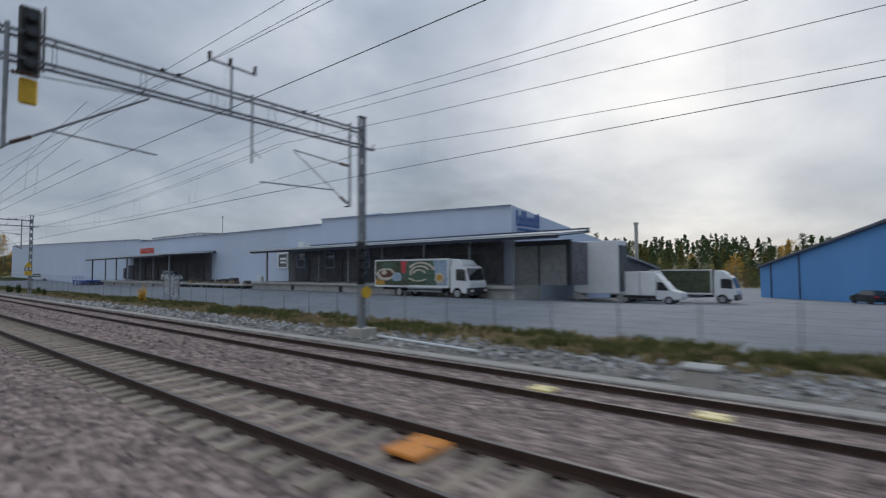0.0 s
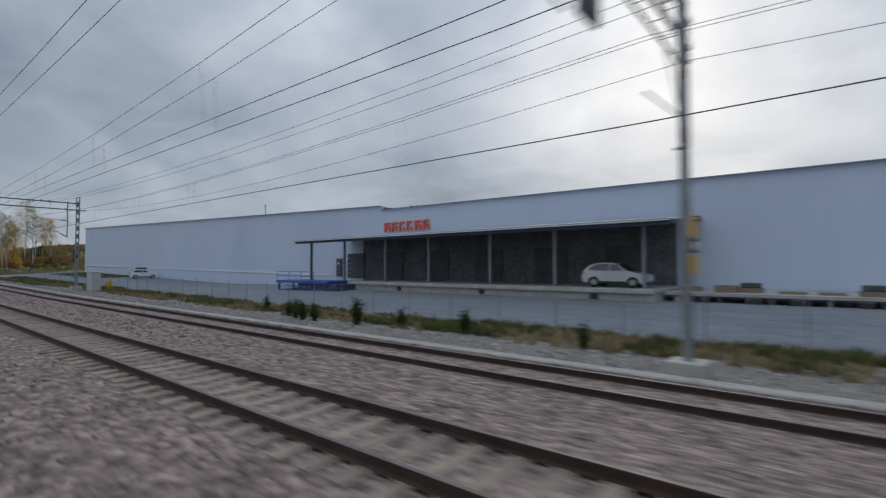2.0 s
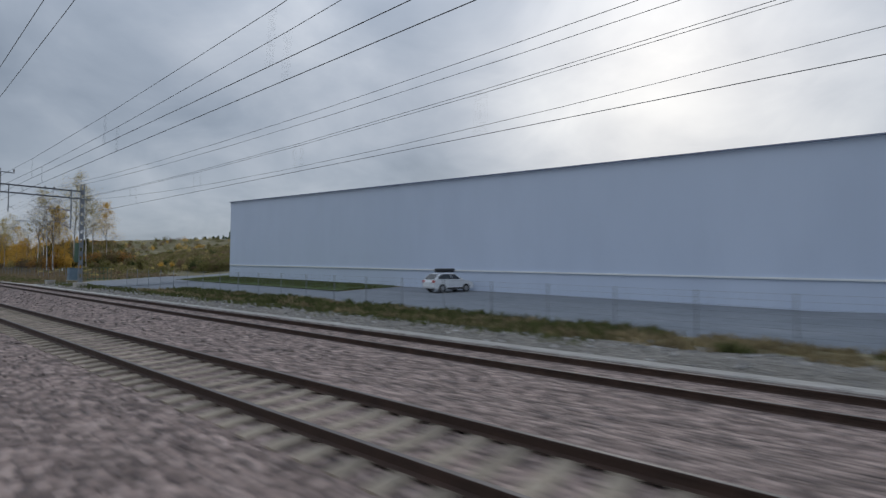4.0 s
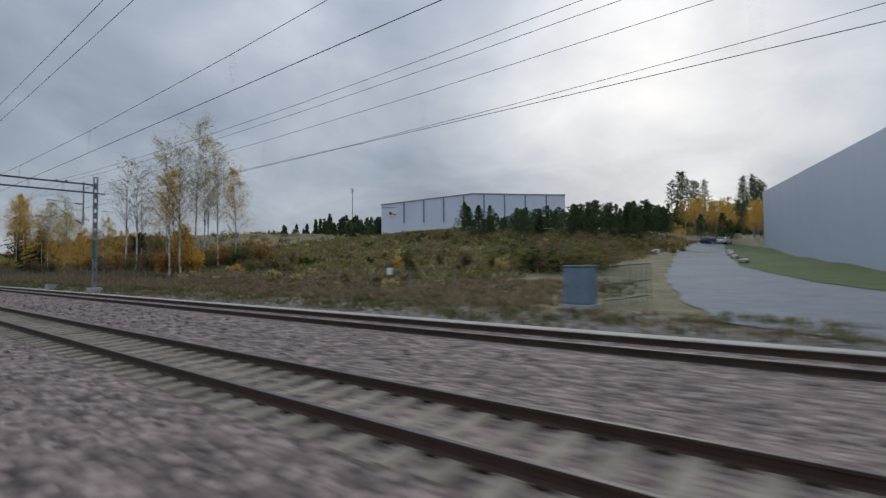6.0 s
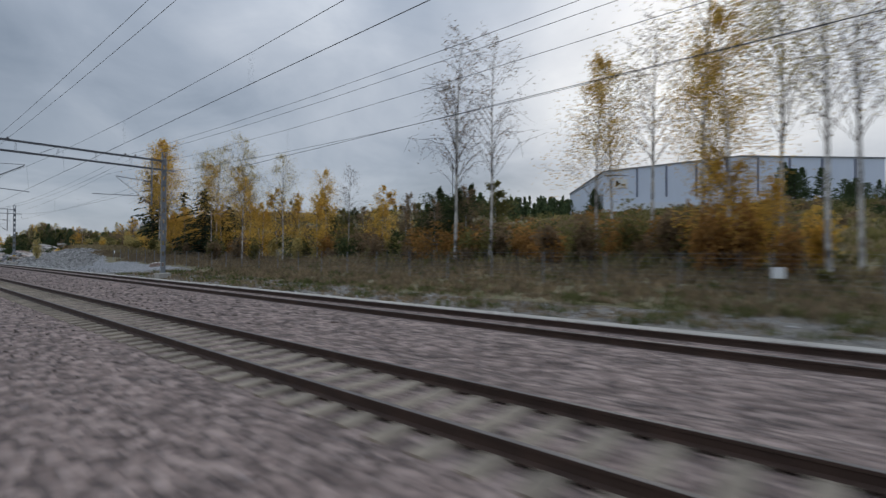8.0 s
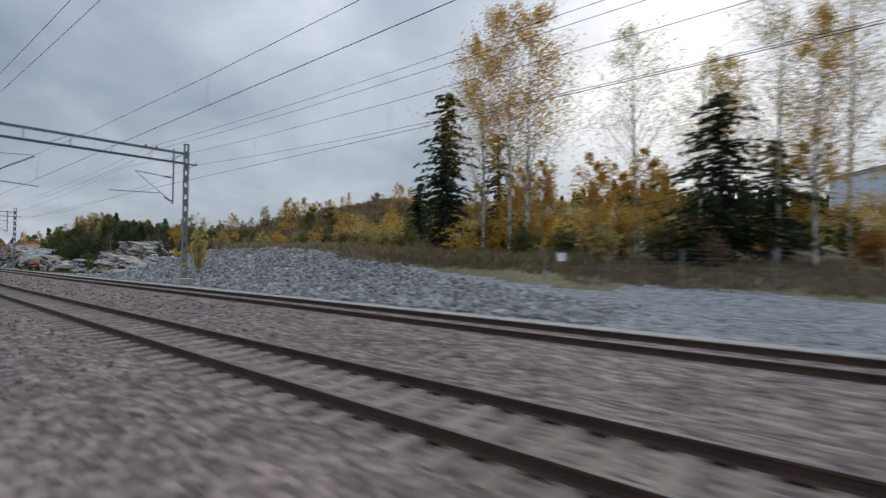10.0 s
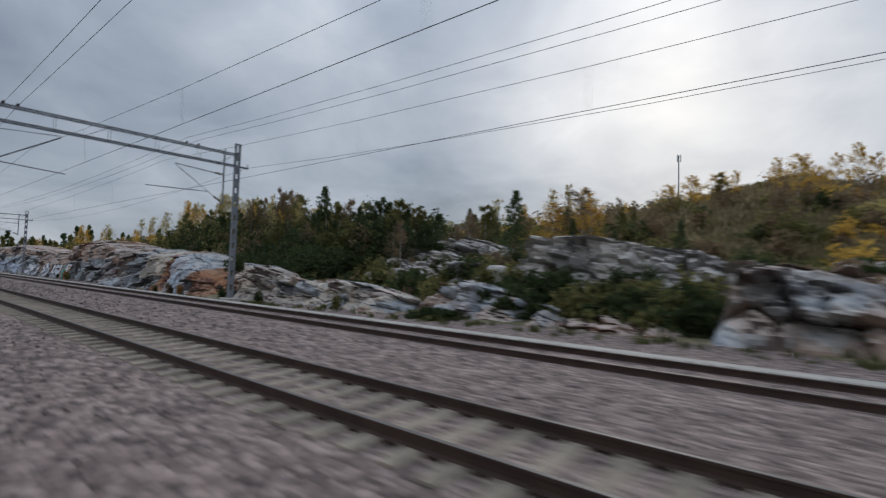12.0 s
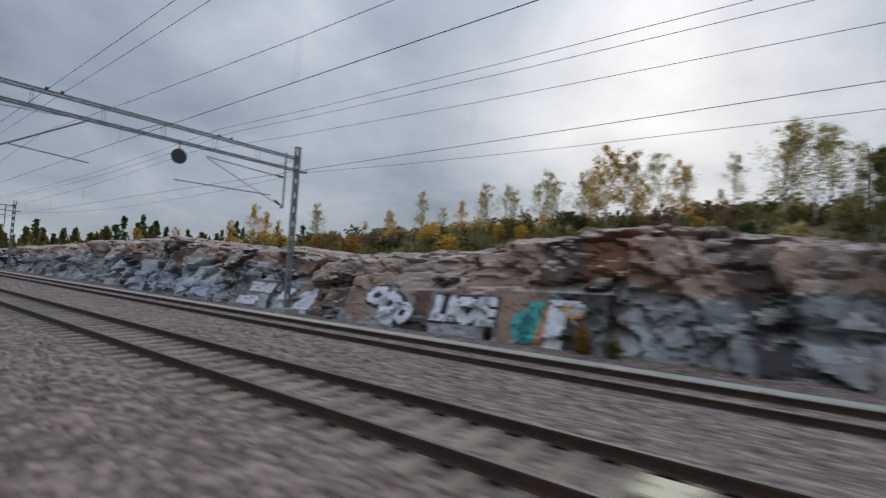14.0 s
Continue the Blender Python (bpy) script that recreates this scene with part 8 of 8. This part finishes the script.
concrete_box(-2.7, 13.4, "low pale concrete cable box beside the track", 0.4, 0.5)
concrete_box(-211.9, 14.6, "pale concrete cable box beside the track", 0.5, 0.4)
concrete_box(-276.2, 14.0, "pale concrete cable box beside the track", 0.4, 0.5)


def cabinet(x, y, w, d, h, mat, label):
    t = thing("relay_cabinet", label, "relay cabinet", "relay cabinets", (x, y, ground_z(x, y)))
    bm = bmesh.new()
    box(bm, -w / 2, -d / 2, 0.2, w / 2, d / 2, h, 0.03)
    part("casing", bm, mat, t)
    bm = bmesh.new()
    box(bm, -w / 2 - 0.05, -d / 2 - 0.05, h + 0.002, w / 2 + 0.05, d / 2 + 0.05, h + 0.08, 0.02)
    part("roof", bm, mat, t)
    bm = bmesh.new()
    box(bm, -w / 2 - 0.1, -d / 2 - 0.1, -0.3, w / 2 + 0.1, d / 2 + 0.1, 0.2)
    part("plinth", bm, M_CONCRETE, t)
    for k in (0, 1):
        bm = bmesh.new()
        x0 = -w / 2 + 0.05 + k * w / 2
        box(bm, x0, -d / 2 - 0.025, 0.28, x0 + w / 2 - 0.1, -d / 2, h - 0.08, 0.008)
        dr = part("door", bm, mat, t)
        bm = bmesh.new()
        box(bm, x0 + 0.06, -d / 2 - 0.05, h * 0.5, x0 + 0.1, -d / 2 - 0.026, h * 0.5 + 0.14)
        part("handle", bm, M_BLACK, dr)


M_GREYPAINT = material("pale_grey_paint", [(0.42, 0.44, 0.44), (0.52, 0.54, 0.54)], 1.5, 0.6, fine=(0.3, 0.31, 0.31), fine_scale=6.0)
M_TEALPAINT = material("grey_blue_paint", [(0.13, 0.19, 0.25), (0.18, 0.25, 0.31)], 1.5, 0.6, fine=(0.08, 0.12, 0.16), fine_scale=6.0)
M_GREENPAINT = material("green_paint", [(0.05, 0.10, 0.07), (0.09, 0.15, 0.10)], 1.5, 0.6)
cabinet(-133.3, 15.9, 1.8, 0.8, 2.0, M_GREYPAINT, "pale grey relay cabinet beside the track")
cabinet(-224.0, 19.6, 1.15, 0.9, 1.75, M_TEALPAINT, "grey-blue relay cabinet beside the road")


def signal_head(x, y, z, n, label, facing=0):
    t = thing("signal", label, "railway signal", "railway signals", (x, y, z))
    bm = bmesh.new()
    box(bm, -0.08, -0.24, 0, 0.08, 0.24, 0.42 * n + 0.2, 0.06)
    part("backboard", bm, M_BLACK, t)
    for k in range(n):
        bm = bmesh.new()
        beam(bm, (0.08, 0, 0.3 + 0.42 * k), (0.3, 0, 0.3 + 0.42 * k), 0.14, 12)
        h = part("hood", bm, M_BLACK, t)
        bm = bmesh.new()
        beam(bm, (0.29, 0, 0.3 + 0.42 * k), (0.305, 0, 0.3 + 0.42 * k), 0.1, 12)
        part("lens", bm, M_GLASS, h)
    return t


def held(t, a, b):
    bm = bmesh.new()
    beam(bm, a, b, 0.035, 6)
    part("hanger", bm, M_STEEL, t)


s = signal_head(-16.4, 2.85, 7.3, 4, "black railway signal hung from the gantry")
held(s, (0, 0.3, 0.2), (0, 0.3, 2.0))
bm = bmesh.new()
box(bm, -0.06, -0.2, -0.75, 0.06, 0.2, -0.05, 0.05)
part("yellow_plate", bm, M_YELLOW, s, "yellow plate under the signal")
s = signal_head(-134.6, 6.67, 5.5, 4, "black railway signal hung from the gantry with a yellow plate")
held(s, (0, 0, 1.8), (0, 0, 2.9))
bm = bmesh.new()
box(bm, -0.04, -0.22, 1.95, 0.04, 0.22, 2.4, 0.02)
part("yellow_plate", bm, M_YELLOW, s, "yellow plate above the signal")
# speed board of triangle and box
s = thing("line_sign", "black triangular line sign with a grey box below it", "line sign", at=(-75.1, 7.4, 6.0))
bm = bmesh.new()
box(bm, -0.05, -0.38, 0.05, 0.05, 0.38, 1.2, 0.02)
part("board", bm, M_DARKSTEEL, s)
bm = bmesh.new()
a = [bm.verts.new((dx, dy, z)) for dx in (-0.04, 0.04) for dy, z in ((-0.5, 1.75), (0.5, 1.75), (0, 2.5))]
bm.faces.new(a[:3]), bm.faces.new(a[5:2:-1])
for i in range(3):
    j = (i + 1) % 3
    bm.faces.new((a[i], a[j], a[j + 3], a[i + 3]))
part("triangle", bm, M_BLACK, s)
bm = bmesh.new()
beam(bm, (0.0, -0.2, 1.5), (0.0, 0.2, 1.5), 0.17, 10)
part("lamp", bm, M_BLACK, s)
held(s, (0, 0, 1.2), (0, 0, 2.6))
# dwarf boards on the masts
s = signal_head(-16.1, 14.1, 1.55, 4, "tall black railway signal beside the mast")
held(s, (0, 0, -2.2), (0, 0, 0.1))
bm = bmesh.new()
beam(bm, (0.05, 0.25, -0.35), (0.12, 0.25, -0.35), 0.26, 14)
part("yellow_disc", bm, M_YELLOW, s, "yellow disc under the signal")
s = signal_head(-135.9, 14.9, 2.5, 3, "black railway signal on a post beside the cabinet")
held(s, (0, 0, -2.9), (0, 0, 0.1))
bm = bmesh.new()
for k in range(8):
    beam(bm, (-0.2, -0.25, -2.6 + k * 0.33), (-0.2, 0.25, -2.6 + k * 0.33), 0.015, 4)
for d in (-0.25, 0.25):
    beam(bm, (-0.2, d, -2.9), (-0.2, d, 0.2), 0.02, 4)
part("ladder", bm, M_STEEL, s)
s = thing("warning_sign", "yellow triangle sign and yellow plates on the mast", "warning sign", at=(-74.98, 13.6, 1.9))
bm = bmesh.new()
a = [bm.verts.new((dx, dy, z)) for dx in (0.0, 0.03) for dy, z in ((-0.42, 0.95), (0.42, 0.95), (0, 1.65))]
bm.faces.new(a[:3]), bm.faces.new(a[5:2:-1])
for i in range(3):
    j = (i + 1) % 3
    bm.faces.new((a[i], a[j], a[j + 3], a[i + 3]))
part("triangle", bm, M_YELLOW, s)
bm = bmesh.new()
box(bm, 0, -0.36, 0.55, 0.03, 0.36, 0.9, 0.005)
pl = part("plate", bm, M_BLACK, s)
for y in (-0.17, 0.17):
    bm = bmesh.new()
    beam(bm, (0.03, y, 0.72), (0.045, y, 0.72), 0.12, 12)
    part("spot", bm, M_WHITE, pl)
bm = bmesh.new()
box(bm, 0, -0.36, 0.0, 0.03, 0.36, 0.5, 0.005)
part("plate", bm, M_YELLOW, s)
# green casing on a mast, yellow bands on others
bm = bmesh.new()
beam(bm, (-200.25, 14.05, 2.6), (-200.25, 14.05, 4.45), 0.17, 12)
tagged(obj("tension_weight", bm, M_GREENPAINT), "green tensioning weight casing beside the mast", "tension weight")
bm = bmesh.new()
beam(bm, (-264.05, 14.0, 3.0), (-264.05, 14.0, 4.6), 0.15, 12)
tagged(obj("tension_weight", bm, M_GREENPAINT), "green tensioning weight casing beside the mast", "tension weight")
for x, y in ((-396.0, 14.4),):
    bm = bmesh.new()
    z = ground_z(x, y) + 1.35
    box(bm, x - 0.13, y - 0.2, z, x + 0.13, y + 0.2, z + 0.16)
    tagged(obj("marker_band", bm, M_YELLOW), "yellow marker band round the mast", "marker band")
# loose rod beside the first mast
bm = bmesh.new()
beam(bm, (-15.6, 14.6, -0.68), (-9.8, 13.9, -0.68), 0.05, 6)
tagged(obj("steel_pipe", bm, M_WHITE), "pale pipe lying on the verge gravel", "pipe")


# ---- fences ----
def mesh_fence(x0, x1, y, h, label, step=3.0, wires=9, dark=False, upright=0.5, yfun=None):
    f = thing("wire_fence", label, "fence", "fences")
    n = max(1, int(abs(x1 - x0) / step))
    mat = M_DARKSTEEL if dark else M_STEEL
    yy = yfun or (lambda x: y)
    pts = [(x0 + (x1 - x0) * i / n) for i in range(n + 1)]
    for x in pts:
        bm = bmesh.new()
        z = ground_z(x, yy(x))
        beam(bm, (x, yy(x), z - 0.2), (x, yy(x), z + h), 0.03, 6)
        part("post", bm, mat, f)
    bm = bmesh.new()
    for a, b in zip(pts, pts[1:]):
        za, zb = ground_z(a, yy(a)), ground_z(b, yy(b))
        for k in range(wires):
            q = 0.06 + (h - 0.1) * k / (wires - 1)
            beam(bm, (a, yy(a), za + q), (b, yy(b), zb + q), 0.0035, 3)
        m = int(abs(b - a) / upright)
        for k in range(m):
            x = a + (b - a) * k / m
            z = za + (zb - za) * k / m
            beam(bm, (x, yy(x), z + 0.05), (x, yy(x), z + h - 0.04), 0.004, 3)
    part("wire_mesh", bm, mat, f)
    return f


mesh_fence(-205, 44, 19.9, 1.75, "thin grey wire mesh fence along the yard", 3.0, 8)
mesh_fence(-372, -232, 22.5, 1.75, "thin wire fence on posts beside the railway", 3.2, 10, False, 1.0, lambda x: 22.0 - 0.5 * math.sin((x + 290) * 0.0297))
mesh_fence(-318, -290, 27.5, 1.6, "dark mesh fence in front of the birches", 2.4, 10, True, 0.25)


# small plates on the fence
for x, y, z in ((-236.9, 21.45, 1.8), (-290.4, 22.0, 1.5), (-371.0, 22.2, 2.3)):
    bm = bmesh.new()
    box(bm, x - 0.22, y - 0.012, z - 0.21, x + 0.22, y + 0.012, z + 0.21, 0.005)
    tagged(obj("fence_plate", bm, M_WHITE), "small white plate tied to the wire fence", "sign", "fence plates")


def gate(x, y, w, label):
    g = thing("yard_gate", label, "gate", "yard gates", (x, y, ground_z(x, y)))
    bm = bmesh.new()
    beam(bm, (0, 0, -0.3), (0, 0, 2.75), 0.09, 4)
    box(bm, -0.2, -0.12, 2.7, 0.3, 0.12, 2.85)
    part("post", bm, M_STEEL, g)
    bm = bmesh.new()
    beam(bm, (w + 0.2, 0, -0.3), (w + 0.2, 0, 2.55), 0.08, 4)
    part("post", bm, M_STEEL, g)
    bm = bmesh.new()
    for a, b in (((0.2, 0, 0.3), (w, 0, 0.3)), ((0.2, 0, 2.2), (w, 0, 2.2)), ((0.2, 0, 0.3), (0.2, 0, 2.2)), ((w, 0, 0.3), (w, 0, 2.2)), ((0.2, 0, 1.25), (w, 0, 1.25))):
        beam(bm, a, b, 0.04, 4)
    part("gate_frame", bm, M_GREYPAINT, g)
    bm = bmesh.new()
    k = 0.3
    while k < w:
        beam(bm, (k, 0, 0.3), (k, 0, 2.2), 0.008, 3)
        k += 0.1
    for q in range(19):
        beam(bm, (0.2, 0, 0.35 + 0.1 * q), (w, 0, 0.35 + 0.1 * q), 0.008, 3)
    tagged(part("wire_mesh", bm, M_GREYPAINT, g), kind="stuff")


gate(-54.6, 21.5, 1.9, "pale steel mesh gate with tall post in the yard")
gate(-61.4, 23.5, 2.4, "pale steel mesh gate with tall post in the yard")

# ---- things on and beside the docks ----
lift = thing("lift_platform", "blue painted steel ramp platform with railing at the dock", "platform", at=(0, 0, 0))
bm = bmesh.new()
box(bm, -118.6, 28.3, 0.45, -109.8, 31.5, 0.72, 0.03)
part("deck", bm, M_BLUESTEEL, lift)
for x in (-118.3, -115.6, -112.6, -110.1):
    for y in (28.5, 31.3):
        bm = bmesh.new()
        box(bm, x - 0.08, y - 0.08, -0.5, x + 0.08, y + 0.08, 0.45)
        part("leg", bm, M_BLUESTEEL, lift)
bm = bmesh.new()
for z in (1.15, 1.6):
    beam(bm, (-118.5, 28.4, z), (-112.0, 28.4, z), 0.03, 6)
for x in (-118.5, -116.3, -114.1, -112.0):
    beam(bm, (x, 28.4, 0.7), (x, 28.4, 1.62), 0.03, 6)
part("railing", bm, M_BLUESTEEL, lift)
bm = bmesh.new()
beam(bm, (-118.3, 28.5, -0.3), (-110.1, 28.5, 0.4), 0.04, 4)
beam(bm, (-110.1, 28.5, -0.3), (-118.3, 28.5, 0.4), 0.04, 4)
part("brace", bm, M_BLUESTEEL, lift)
bm = bmesh.new()
box(bm, -115.0, 28.6, -0.45, -108.7, 31.2, 0.44, 0.03)
for k in range(4):
    box(bm, -114.8 + k * 1.55, 28.54, -0.35, -113.5 + k * 1.55, 28.61, 0.3, 0.01)
part("skirt", bm, M_TRIM, lift, "dark blue skirt panels")

def pallet_stack(x, y, z, n, label, load=None):
    t = thing("pallet_stack", label, "pallets", "pallets on the dock", (x, y, z), rr.uniform(-6, 6))
    for k in range(n):
        bm = bmesh.new()
        box(bm, -0.6, -0.06, k * 0.145, 0.6, 0.06, 0.113 + k * 0.145)
        p = part("pallet", bm, M_WOOD, t)
        for b in (-0.4, 0.28):
            bm = bmesh.new()
            box(bm, -0.6, b, k * 0.145, 0.6, b + 0.12, 0.113 + k * 0.145)
            part("bearer", bm, M_WOOD, p)
        for b in range(5):
            bm = bmesh.new()
            box(bm, -0.6, -0.4 + b * 0.17, 0.115 + k * 0.145, 0.6, -0.28 + b * 0.17, 0.137 + k * 0.145)
            part("board", bm, M_WOOD, p)
    if load:
        bm = bmesh.new()
        box(bm, -0.5, -0.36, n * 0.145, 0.5, 0.36, n * 0.145 + load, 0.04)
        part("load", bm, M_DARKSTEEL, t)


for i in range(11):
    x = -79.5 + i * 1.75 + rr.uniform(-0.4, 0.4)
    pallet_stack(x, 33.3 + rr.uniform(0, 1.2), 0.5, rr.choice((1, 2, 3)), "stack of weathered wooden pallets on the open dock", rr.choice((None, 0.3, 0.4)))
# waste bins and a small box on the dock
bm = bmesh.new()
box(bm, -58.9, 33.9, 0.86, -58.2, 34.4, 1.55, 0.04)
tagged(obj("white_bin", bm, M_WHITE), "small white bin standing on the dock", "bin")
# road verge boulders and posts
for x, y in ((-231.6, 84), (-230.6, 79), (-229.9, 74), (-227.8, 64), (-232.2, 89), (-233.4, 96)):
    bm = bmesh.new()
    bmesh.ops.create_icosphere(bm, subdivisions=2, radius=0.55)
    for v in bm.verts:
        v.co *= 1 + 0.25 * noise.noise(v.co * 2.1 + Vector((x, y, 0)))
        v.co.z *= 0.7
    o = obj("boulder", bm, M_ROCKPALE)
    o.location = (x + 5.0, y, ground_z(x + 5.0, y) + 0.2)
    tagged(o, "pale boulder at the edge of the lawn", "boulder", "roadside boulders")
barrier = thing("gate_barrier", "dark green steel gate beside the cabinet", "gate")
for k in range(9):
    f = k / 8
    x, y = -223.2 + 0.9 * f, 20.2 + 3.4 * f
    bm = bmesh.new()
    beam(bm, (x, y, ground_z(x, y) - 0.1), (x, y, ground_z(x, y) + 1.75), 0.035, 4)
    part("upright", bm, M_GREENPAINT, barrier)
for z in (0.3, 1.0, 1.75):
    bm = bmesh.new()
    beam(bm, (-223.2, 20.2, ground_z(-223.2, 20.2) + z), (-222.3, 23.6, ground_z(-222.3, 23.6) + z), 0.04, 4)
    part("rail", bm, M_GREENPAINT, barrier)
